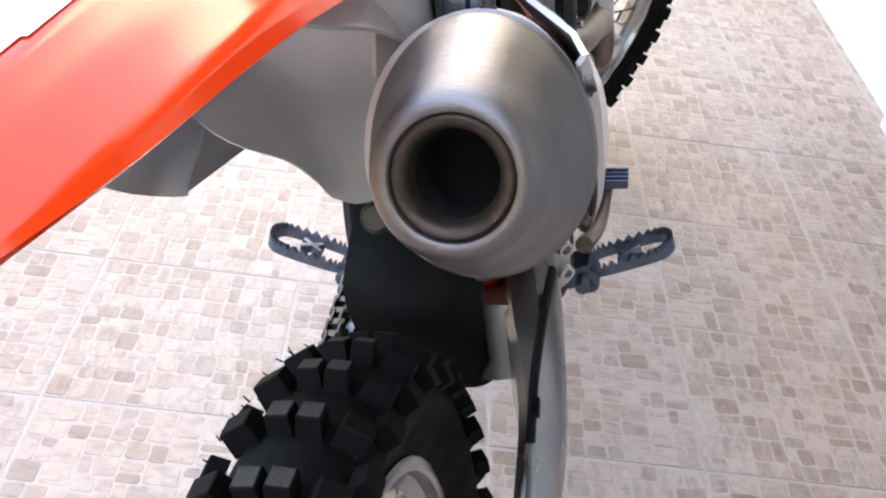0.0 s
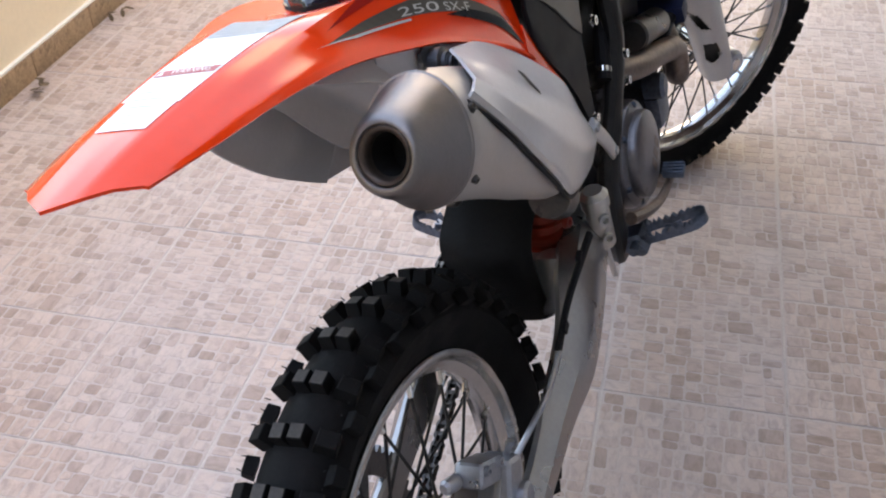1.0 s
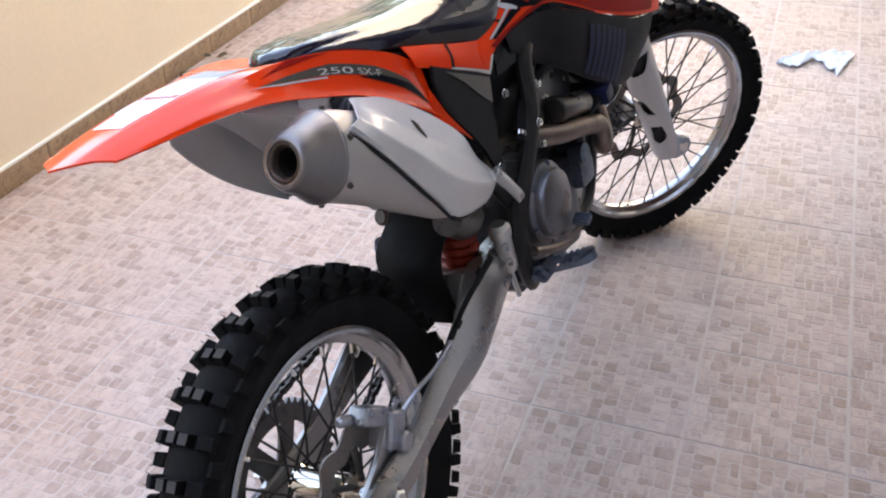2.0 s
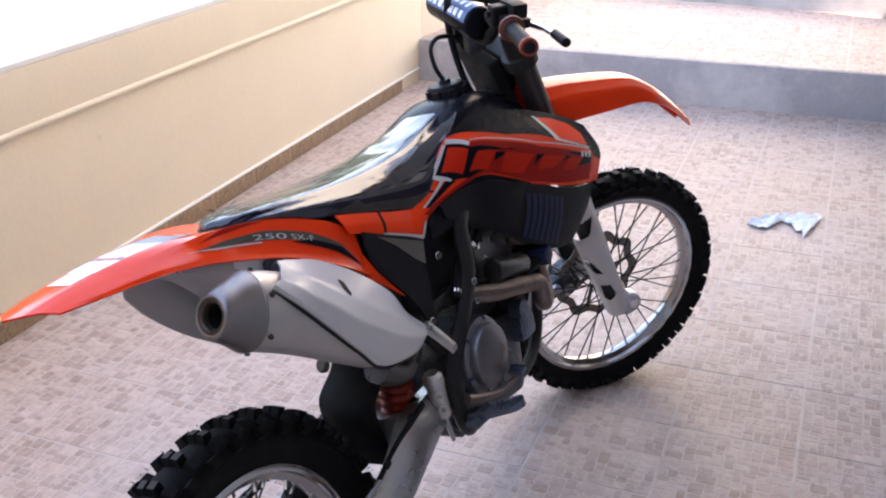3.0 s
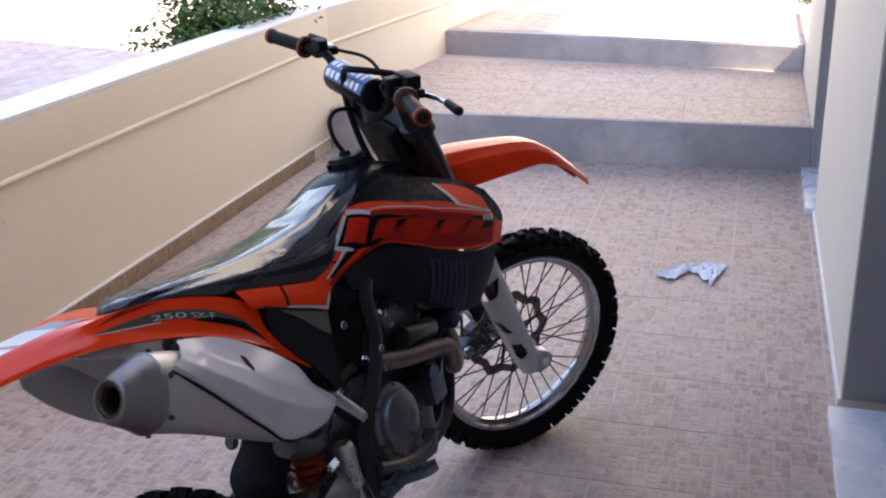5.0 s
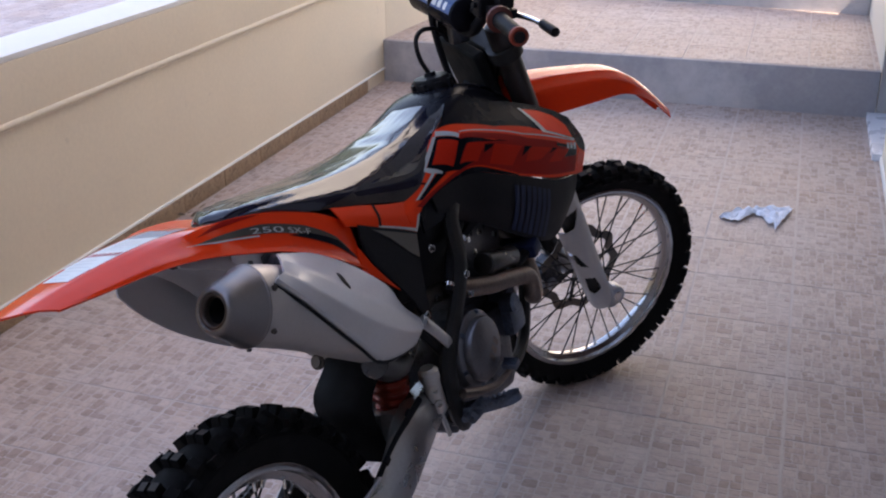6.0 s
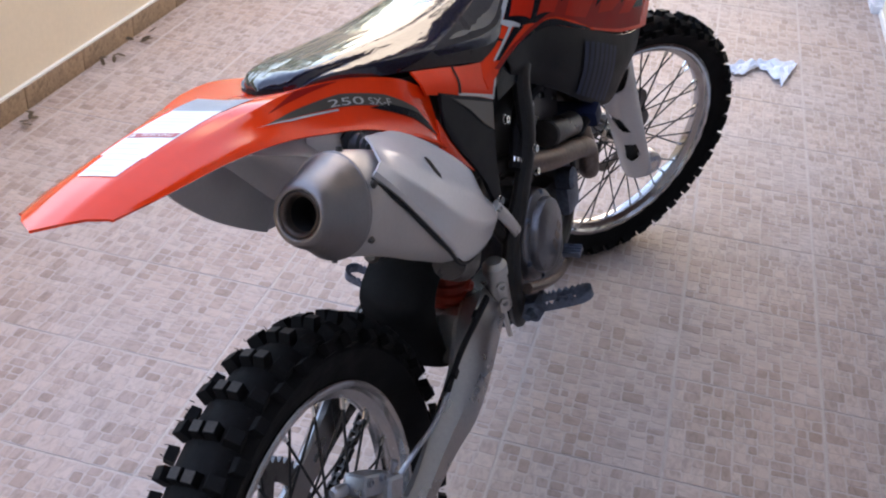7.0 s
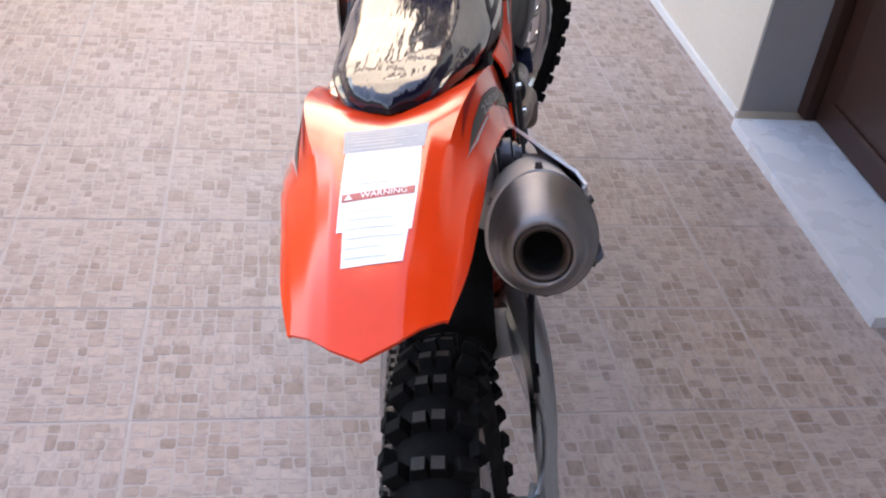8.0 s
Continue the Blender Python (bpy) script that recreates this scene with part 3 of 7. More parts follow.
tagged(part("ground_bank", box_between((LEFT - 0.2, 8.1, -0.35), (9, 40, 0.42), 0.0), M_GROUND), "pale sunlit yard beyond the steps", "ground", kind="structure")


def paving():
    """Brick paving on the far side of the parapet."""
    bm = bmesh.new()
    r = random.Random(9)
    for i in range(70):
        for j in range(64):
            x = LEFT - 0.28 - i * 0.105
            y = -1.0 + j * 0.21 + (0.105 if i % 2 else 0)
            frustum(bm, Matrix.Translation((x, y, -0.053 + r.uniform(-0.001, 0.001))), 0.0495, 0.1015, 0.0475, 0.0995, 0.05)
    return bm


tagged(part("pavement", paving(), M_PAVE, smooth=False), "pale lilac brick paving beyond the parapet", "pavement", kind="structure")
tagged(part("pavement_bed", box_between((-9.2, -3.2, -0.31), (LEFT - 0.2, 12.5, -0.012)), M_BED), "mortar bed under the brick paving", "pavement", kind="structure")

# ---- motorcycle ----
BIKE = pose(-0.0203, 0.4287, 0.0077, 0, -13.7, -8.1)
bike = tagged(new("dirt_bike", None), "orange and black off-road motorcycle leaning, front wheel turned", "motorcycle")
bike.matrix_world = BIKE
STEER = radians(39)
RAKE = radians(26.5)
AXIS = Vector((0, -math.sin(RAKE), math.cos(RAKE)))
PIVOT = Vector((0, 1.484, 0.305))
TURN_M = Matrix.Translation(PIVOT) @ Matrix.Rotation(-STEER, 4, AXIS) @ Matrix.Translation(-PIVOT)
RAXLE = Vector((0.001, 0.005, 0.353))
FAXLE = Vector((0, 1.533, 0.336))


def steered(ob):
    """Turns a part of the front end with the handlebar."""
    ob.data.transform(TURN_M)
    return ob


# wheels, built about the origin with their axle along x
AXLE_X = Matrix(((0, 0, 1, 0), (0, 1, 0, 0), (-1, 0, 0, 0), (0, 0, 0, 1)))


def spin(a, r, x=0.0):
    """A pose on the wheel at angle a and radius r, with z pointing outwards and x along the axle."""
    return Matrix.Translation((x, r * math.cos(a), r * math.sin(a))) @ Matrix(((1, 0, 0, 0), (0, -math.sin(a), math.cos(a), 0), (0, math.cos(a), math.sin(a), 0), (0, 0, 0, 1)))


def tyre_mesh(R, rim, half, rows, front):
    """Carcass of an off-road tyre, and the kind and pose of each of its knobs."""
    bm = bmesh.new()
    knobs = []
    kn = 0.0125 if front else 0.0155
    c = R - kn
    prof = [(rim - 0.006, -half * 0.42), (rim + 0.004, -half * 0.56), (rim + 0.012, -half * 0.60), (rim + 0.03, -half * 0.86), ((rim + c) / 2 + 0.006, -half * 0.97), (c - 0.022, -half * 0.86),
            (c - 0.008, -half * 0.62), (c - 0.001, -half * 0.28), (c, 0)]
    prof += [(r, -z) for r, z in prof[-2::-1]]
    lathe(bm, prof, AXLE_X, 96)
    rr = random.Random(3)
    for i in range(rows):
        a = 2 * math.pi * i / rows
        b = a + math.pi / rows
        jit = lambda: rr.uniform(-0.003, 0.003)
        if front:
            spec = [(a, 0.0, 0, 0.012, 0.0105)] if i % 2 else [(a, -0.0125, -7, 0.0095, 0.0110), (a, 0.0125, 7, 0.0095, 0.0110)]
            spec += [(b, -0.026, -32, 0.0085, 0.0115), (b, 0.026, 32, 0.0085, 0.0115), (a, -0.038, -58, 0.0075, 0.011), (a, 0.038, 58, 0.0075, 0.011)]
        else:
            spec = [(a, q * 0.0086, q * 5, 0.0078, 0.0082) for q in (-1, 1)] + [(a, q * 0.0310, q * 30, 0.0105, 0.0088) for q in (-1, 1)]
            spec += [(b, q * 0.0440, q * 58, 0.0080, 0.0090) for q in (-1, 1)]
        for ang, x, tilt, w, l in spec:
            t = abs(x) / half
            rad = c - 0.004 - (0.030 if front else 0.026) * max(0, t - 0.12) ** 1.7
            m = spin(ang + jit() * 0.6, rad, x) @ pose(0, 0, 0, rr.uniform(-3, 3), tilt, rr.uniform(-3, 3))
            knobs.append(((w, l, kn + (0.004 if front or abs(tilt) < 50 else -0.002), 1 if abs(tilt) < 10 else 0), m))
    # moulding whiskers along both shoulders
    for i in range(rows * 8):
        s = -1 if i % 2 else 1
        p = spin(2 * math.pi * i / (rows * 8) + rr.uniform(-0.01, 0.01), c + rr.uniform(-0.008, 0.004), s * half * rr.uniform(0.86, 0.94))
        frustum(bm, p @ pose(0, 0, 0, rr.uniform(-16, 16), s * rr.uniform(35, 65), 0), 0.0006, 0.0006, 0.0003, 0.0003, rr.uniform(0.004, 0.007))
    return bm, knobs


def rim_mesh(rim, half):
    bm = bmesh.new()
    prof = [(rim, -half), (rim + 0.001, -half + 0.003), (rim - 0.009, -half + 0.004), (rim - 0.012, -half * 0.55), (rim - 0.024, -half * 0.32), (rim - 0.026, 0)]
    prof += [(r, -z) for r, z in prof[-2::-1]]
    outer = [(rim - 0.003, half + 0.0012), (rim - 0.012, half), (rim - 0.0145, half * 0.62), (rim - 0.0275, half * 0.34), (rim - 0.0295, 0)]
    prof += outer + [(r, -z) for r, z in outer[-2::-1]]
    lathe(bm, prof, AXLE_X, 96, closed=True)
    return bm


def wheel(name, label, R, rim, tyre_half, rim_half, rows, front, axle, turn):
    hub = bmesh.new()
    w = 0.045 if front else 0.055
    q = 0.0225 if front else 0.0285
    lathe(hub, [(0, -w), (0.030, -w), (0.032, -w + 0.004), (0.031, -w + 0.008), (q, -w + 0.014), (q - 0.001, 0), (q, w - 0.014), (0.031, w - 0.008), (0.032, w - 0.004), (0.030, w), (0, w)], AXLE_X, 48)
    h = part(name, hub, M_HUB, bike, label)
    obs = [h]
    carcass, knobs = tyre_mesh(R, rim, tyre_half, rows, front)
    obs.append(part("tyre", carcass, M_RUBBER, h, "black knobbly tyre"))
    at = (TURN_M if turn else Matrix()) @ Matrix.Translation(axle)
    kinds = {}
    for kind, m in knobs:
        kw, kl, kh, top = kind
        if kind not in kinds:
            bm = bmesh.new()
            frustum(bm, Matrix(), kw * 1.12, kl * 1.15, kw, kl, kh, 0, top)
            bmesh.ops.bevel(bm, geom=[e for e in bm.edges if min(v.co.z for v in e.verts) > 0], offset=0.0009, segments=1, affect="EDGES")
            kinds[kind] = part("tread_knob", bm, [M_RUBBER, M_KNOBTOP], h, smooth=False)
            knob = kinds[kind]
        else:
            knob = new("tread_knob", kinds[kind].data)
            knob.parent = h
        knob.matrix_local = at @ m
    obs.append(part("rim", rim_mesh(rim, rim_half), M_RIM, h, "polished aluminium rim"))
    for i in range(36):
        a = 2 * math.pi * i / 36
        s = 1 if i % 2 else -1
        q = 1 if (i // 2) % 2 else -1
        o = a + q * radians(46)
        bm = bmesh.new()
        p0 = Vector((s * (w - 0.006), 0.030 * math.cos(o), 0.030 * math.sin(o)))
        p1 = Vector((s * 0.006, (rim - 0.028) * math.cos(a), (rim - 0.028) * math.sin(a)))
        tube(bm, [p0, p1], 0.0021, seg=6)
        d = (p1 - p0).normalized()
        tube(bm, [p1 - d * 0.016, p1], 0.0036, seg=6, mi=1)
        obs.append(part("spoke", bm, [M_SPOKE, M_CHROME], h))
    # brake disc with a wavy edge and slots
    dr, di = (0.130, 0.104) if front else (0.110, 0.074)
    dx = (-1 if front else 1) * (w + 0.008)
    bm = bmesh.new()
    n = 120
    rings = []
    for x in (-0.0018, 0.0018):
        rings.append([[bm.verts.new((dx + x, r * math.cos(a), r * math.sin(a))) for r in (di + 0.006 * math.cos(9 * a), dr + 0.008 * math.cos(9 * a))] for a in (2 * math.pi * k / n for k in range(n))])
    for k in range(n):
        j = (k + 1) % n
        (a0, b0), (a1, b1) = rings[0][k], rings[0][j]
        (c0, d0), (c1, d1) = rings[1][k], rings[1][j]
        bm.faces.new((a0, b0, b1, a1)), bm.faces.new((c0, c1, d1, d0)), bm.faces.new((b0, d0, d1, b1)), bm.faces.new((a0, a1, c1, c0))
    for k in range(6):
        a = 2 * math.pi * k / 6
        obs.append(part("disc_arm", tube(bmesh.new(), [(dx, 0.026 * math.cos(a), 0.026 * math.sin(a)), (dx, (di + 0.003) * math.cos(a + 0.3), (di + 0.003) * math.sin(a + 0.3))], 0.0055, seg=6), M_CHAIN, h))
    obs.append(part("brake_disc", bm, M_DISC, h, "drilled steel brake disc"))
    if not front:
        bm = bmesh.new()
        tn = 50
        pts = []
        for k in range(tn * 4):
            a = 2 * math.pi * k / (tn * 4)
            r = 0.1265 + (0.0045 if k % 4 in (1, 2) else -0.004)
            pts.append((r * math.cos(a), r * math.sin(a)))
        m = Matrix.Translation((-0.089, 0, 0)) @ SIDE
        outer = [[bm.verts.new(m @ Vector((*p, z))) for p in pts] for z in (0, 0.006)]
        inner = [[bm.verts.new(m @ Vector((0.094 * p[0] / math.hypot(*p), 0.094 * p[1] / math.hypot(*p), z))) for p in pts] for z in (0, 0.006)]
        for k in range(len(pts)):
            j = (k + 1) % len(pts)
            bm.faces.new((outer[0][k], outer[0][j], outer[1][j], outer[1][k]))
            bm.faces.new((inner[0][k], inner[1][k], inner[1][j], inner[0][j]))
            for z in (0, 1):
                bm.faces.new((outer[z][k], inner[z][k], inner[z][j], outer[z][j]))
        for k in range(6):
            a = 2 * math.pi * k / 6
            obs.append(part("sprocket_arm", box(bmesh.new(), (0.005, 0.08, 0.036), Matrix.Translation((-0.0865, 0, 0)) @ Matrix.Rotation(a, 4, "X") @ Matrix.Translation((0, 0.06, 0)), 0.002), M_SPROCKET, h))
        obs.append(part("sprocket", bm, M_SPROCKET, h, "dull grey rear sprocket"))
    bm = bmesh.new()
    xx = 0.125 if front else 0.135
    lathe(bm, [(0, -xx), (0.011, -xx), (0.011, xx), (0, xx)], AXLE_X, 20)
    for s in (-1, 1):
        lathe(bm, [(0, 0), (0.018, 0), (0.018, 0.012), (0.014, 0.016), (0, 0.016)], Matrix.Translation((s * (xx - 0.012), 0, 0)) @ Matrix.Rotation(s * math.pi / 2, 4, "Y"), 6 if not front else 16)
    obs.append(part("axle", bm, M_CHROME, h))
    for ob in obs:
        ob.data.transform(Matrix.Translation(axle))
        if turn:
            ob.data.transform(TURN_M)
    return h


wheel("rear_wheel", "spoked rear wheel", 0.350, 0.254, 0.0490, 0.029, 36, False, RAXLE, False)
wheel("front_wheel", "spoked front wheel turned to its side", 0.347, 0.2775, 0.044, 0.0255, 36, True, FAXLE, True)


# rear fender, one sheet over the tail and under the seat
def mirrored(right):
    return [(-x, y, z) for x, y, z in right[:0:-1]] + right


FENDER = [mirrored(r) for r in (
    [(0, -0.247, 1.009), (0.020, -0.232, 1.0095), (0.040, -0.216, 1.007), (0.0555, -0.204, 1.002), (0.0560, -0.203, 0.992)],
    [(0, -0.150, 1.0185), (0.024, -0.150, 1.018), (0.046, -0.146, 1.012), (0.0690, -0.140, 1.001), (0.0700, -0.140, 0.989)],
    [(0, -0.055, 1.021), (0.030, -0.055, 1.0205), (0.054, -0.052, 1.012), (0.0800, -0.045, 0.995), (0.0810, -0.045, 0.982)],
    [(0, 0.030, 1.015), (0.034, 0.030, 1.0155), (0.061, 0.032, 1.010), (0.0880, 0.040, 0.979), (0.0890, 0.040, 0.964)],
    [(0, 0.100, 1.000), (0.038, 0.100, 1.004), (0.073, 0.104, 1.006), (0.0970, 0.120, 0.955), (0.0980, 0.120, 0.940)],
    [(0, 0.190, 0.965), (0.045, 0.190, 0.980), (0.088, 0.195, 0.988), (0.1075, 0.210, 0.922), (0.1085, 0.210, 0.914)],
    [(0, 0.300, 0.925), (0.055, 0.300, 0.935), (0.100, 0.305, 0.948), (0.1160, 0.312, 0.867), (0.1170, 0.312, 0.860)],
    [(0, 0.375, 0.905), (0.060, 0.375, 0.910), (0.104, 0.382, 0.903), (0.1180, 0.380, 0.822), (0.1190, 0.380, 0.815)],
)]
# the lip hangs a little way below the edge; the tail is a trace wider on the stand side
FENDER = [[(x, y, z) if abs(k - 4) < 4 else (x + (0.003 if x > 0 else -0.003), y, r[1 if k == 0 else 7][2] - (0.0015, 0.0045, 0.0065)[min(2, i)]) for k, (x, y, z) in enumerate(r)] for i, r in enumerate(FENDER)]
FENDER = [[(x * (1.2 if k in (3, 5) else 1), y, z) for k, (x, y, z) in enumerate(r)] for r in FENDER]
FENDER = [[(x - 0.011 * max(0, (-x - 0.05) / 0.04) * max(0, 1 - abs(y - 0.06) / 0.24), y, z) for x, y, z in r] for r in FENDER]
FENDER = [[(x + 0.006 * max(0, min(1, (0.15 - y) / 0.2)), y, z) for x, y, z in r] for r in FENDER]
fender = Sheet(FENDER, 56, 33, -1, True)
rear_fender = part("rear_fender", fender.mesh(0.003), M_ORANGE, bike, "glossy orange plastic rear fender")

# the fender's edge runs on as a narrow tail behind the side panel
for s in (1, -1):
    low = ([(0.1175, 0.372, 0.862), (0.1185, 0.370, 0.838), (0.1185, 0.368, 0.815)],
           [(0.1180, 0.392, 0.832), (0.1188, 0.396, 0.812), (0.1190, 0.402, 0.790)],
           [(0.1180, 0.425, 0.788), (0.1188, 0.428, 0.778), (0.1190, 0.432, 0.766)],
           [(0.1180, 0.464, 0.744), (0.1185, 0.465, 0.742), (0.1188, 0.466, 0.739)])
    sh = Sheet([[(s * x, y, z) for x, y, z in r] for r in (low if s > 0 else (
        [(0.1155, 0.375, 0.885), (0.1175, 0.370, 0.868), (0.1180, 0.365, 0.852)],
        [(0.1180, 0.425, 0.838), (0.1195, 0.418, 0.826), (0.1200, 0.412, 0.812)],
        [(0.1190, 0.468, 0.782), (0.1205, 0.462, 0.772), (0.1205, 0.456, 0.762)],
        [(0.1195, 0.500, 0.728), (0.1200, 0.498, 0.724), (0.1205, 0.496, 0.720)]))], 16, 5, -s)
    part("fender_tail", sh.mesh(0.003), M_ORANGE, rear_fender)

# warning sticker on the fender
def su(u):
    return 0.138 + (u - 0.138) * 1.25


bm = bmesh.new()
fender.decal(bm, [(su(u), v) for u, v in ((0.138, 0.408), (0.141, 0.613), (0.188, 0.614), (0.188, 0.623), (0.354, 0.615), (0.354, 0.403), (0.192, 0.388), (0.192, 0.408))], 0.0008)
sticker = part("warning_sticker", bm, M_STICKER, bike, "white warning sticker with a red band", smooth=False)
bm = bmesh.new()
fender.decal(bm, [(su(u), v) for u, v in ((0.354, 0.396), (0.354, 0.622), (0.444, 0.623), (0.444, 0.393))], 0.0008)
part("silver_field", bm, M_STICKGREY, sticker, "silver upper field", smooth=False)
bm = bmesh.new()
fender.decal(bm, [(su(u), v) for u, v in ((0.241, 0.400), (0.246, 0.612), (0.261, 0.612), (0.256, 0.400))], 0.0011)
part("red_band", bm, M_WARNRED, sticker, "red warning band", smooth=False)
for u0, du, n in ((0.150, 0.0145, 6), (0.274, 0.0130, 6), (0.364, 0.0125, 6)):
    for k in range(n):
        u, e = su(u0 + k * du), 0.598 - 0.02 * ((k * 5 + n) % 4)
        bm = bmesh.new()
        fender.decal(bm, [(u, 0.415), (u, e), (u + 0.0024, e), (u + 0.0024, 0.415)], 0.0011)
        part("print_line", bm, M_PRINTGREY, sticker, smooth=False)
word = letters("WARNING", 1.0)
xs = [v.co.x for v in word.verts]
for v in word.verts:
    f = v.co.x / max(xs)
    v.co.x, v.co.y = su(0.2455 + 0.003 * f + v.co.y * 0.0145), 0.455 + f * 0.135
bm = bmesh.new()
lay(word, fender, 2, 0.0015, bm, 0)
part("warning_word", bm, M_STICKER, sticker, "white lettering", smooth=False)
tri = bmesh.new()
tri.faces.new([tri.verts.new((su(u), v, 0)) for u, v in ((0.2440, 0.408), (0.2446, 0.432), (0.2545, 0.42))])
bm = bmesh.new()
lay(tri, fender, 2, 0.0015, bm, 0)
part("warning_triangle", bm, M_STICKER, sticker, smooth=False)

for s in (1, -1):
    bm = bmesh.new()
    V = lambda v: 0.5 + s * v
    fender.decal(bm, [(0.43, V(0.318)), (0.55, V(0.300)), (0.68, V(0.287)), (0.80, V(0.291)), (0.90, V(0.312)), (0.945, V(0.340)), (0.80, V(0.320)), (0.65, V(0.322)), (0.52, V(0.324))], 0.0008, mi=0)
    fender.decal(bm, [(0.40, V(0.314)), (0.50, V(0.326)), (0.65, V(0.326)), (0.65, V(0.331)), (0.50, V(0.333))], 0.0011, mi=1)
    fender.decal(bm, [(0.74, V(0.328)), (0.80, V(0.314)), (0.90, V(0.322)), (0.95, V(0.346)), (0.97, V(0.362)), (0.86, V(0.340))], 0.0012, mi=3)
    fender.decal(bm, [(0.46, V(0.285)), (0.58, V(0.252)), (0.70, V(0.255)), (0.60, V(0.268))], 0.0009, mi=2)
    if s > 0:
        for body, u0, u1, hgt in (("250", 0.630, 0.735, 0.029), ("SX-F", 0.745, 0.81, 0.026)):
            word = letters(body, 1.0, 0.15)
            xs = [v.co.x for v in word.verts]
            for v in word.verts:
                f = v.co.x / max(xs)
                v.co.x, v.co.y = u0 + f * (u1 - u0), V(0.3185 - v.co.y * hgt)
            lay(word, fender, 3, 0.0014, bm, 1)
    part("tail_graphic", bm, [M_GREYPRINT, M_LIGHTPRINT, M_RED, M_GLOSSBLACK], rear_fender, "dark grey tail graphic", smooth=False)

# orange side strips below the seat, running on into the shrouds
for s in (1, -1):
    sh = Sheet([[(x if s > 0 else 0.016 - x, y, z) for x, y, z in r] for r in (
        [(0.104, 0.345, 0.942), (0.1140, 0.350, 0.922), (0.1165, 0.355, 0.905)],
        [(0.110, 0.42, 0.920), (0.1190, 0.425, 0.898), (0.1205, 0.428, 0.876)],
        [(0.113, 0.50, 0.895), (0.1215, 0.505, 0.868), (0.1225, 0.51, 0.842)],
        [(0.115, 0.605, 0.868), (0.1225, 0.585, 0.845), (0.1235, 0.56, 0.818)])], 18, 6, -s)
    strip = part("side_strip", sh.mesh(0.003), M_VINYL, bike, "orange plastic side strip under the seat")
    bm = bmesh.new()
    sh.decal(bm, [(0.47, 0.0), (0.50, 0.0), (0.43, 1.0), (0.40, 1.0)], 0.001, mi=1)
    sh.decal(bm, [(0.97, 0.0), (1.0, 0.0), (1.0, 1.0), (0.96, 1.0)], 0.001, mi=0)
    sh.decal(bm, [(0.40, 0.90), (0.40, 1.0), (1.0, 1.0), (1.0, 0.90)], 0.001, mi=0)
    part("strip_graphic", bm, [M_LIGHTPRINT, M_BLACK], strip, smooth=False)
    # dark cover beneath it
    bm = bmesh.new()
    plate(bm, [(0.386, 0.896), (0.43, 0.876), (0.56, 0.818), (0.545, 0.765), (0.543, 0.69), (0.548, 0.615), (0.525, 0.640), (0.498, 0.705)] + ([(0.463, 0.748), (0.428, 0.785), (0.402, 0.815), (0.386, 0.842), (0.384, 0.872)] if s > 0 else [(0.462, 0.785), (0.420, 0.842)]), 0.006,
          Matrix.Translation((0.116 if s > 0 else -0.110, 0, 0)) @ SIDE, 0.003)
    cover = part("side_cover", bm, M_BLACK, bike, "matt black plastic side cover")
    bm = bmesh.new()
    plate(bm, [(0.420, 0.874), (0.556, 0.815), (0.548, 0.772), (0.520, 0.792), (0.470, 0.838)], 0.002, Matrix.Translation((0.1222 if s > 0 else -0.1122, 0, 0)) @ SIDE)
    part("cover_facet", bm, M_FACET, cover, "grey-brown facet of the cover")

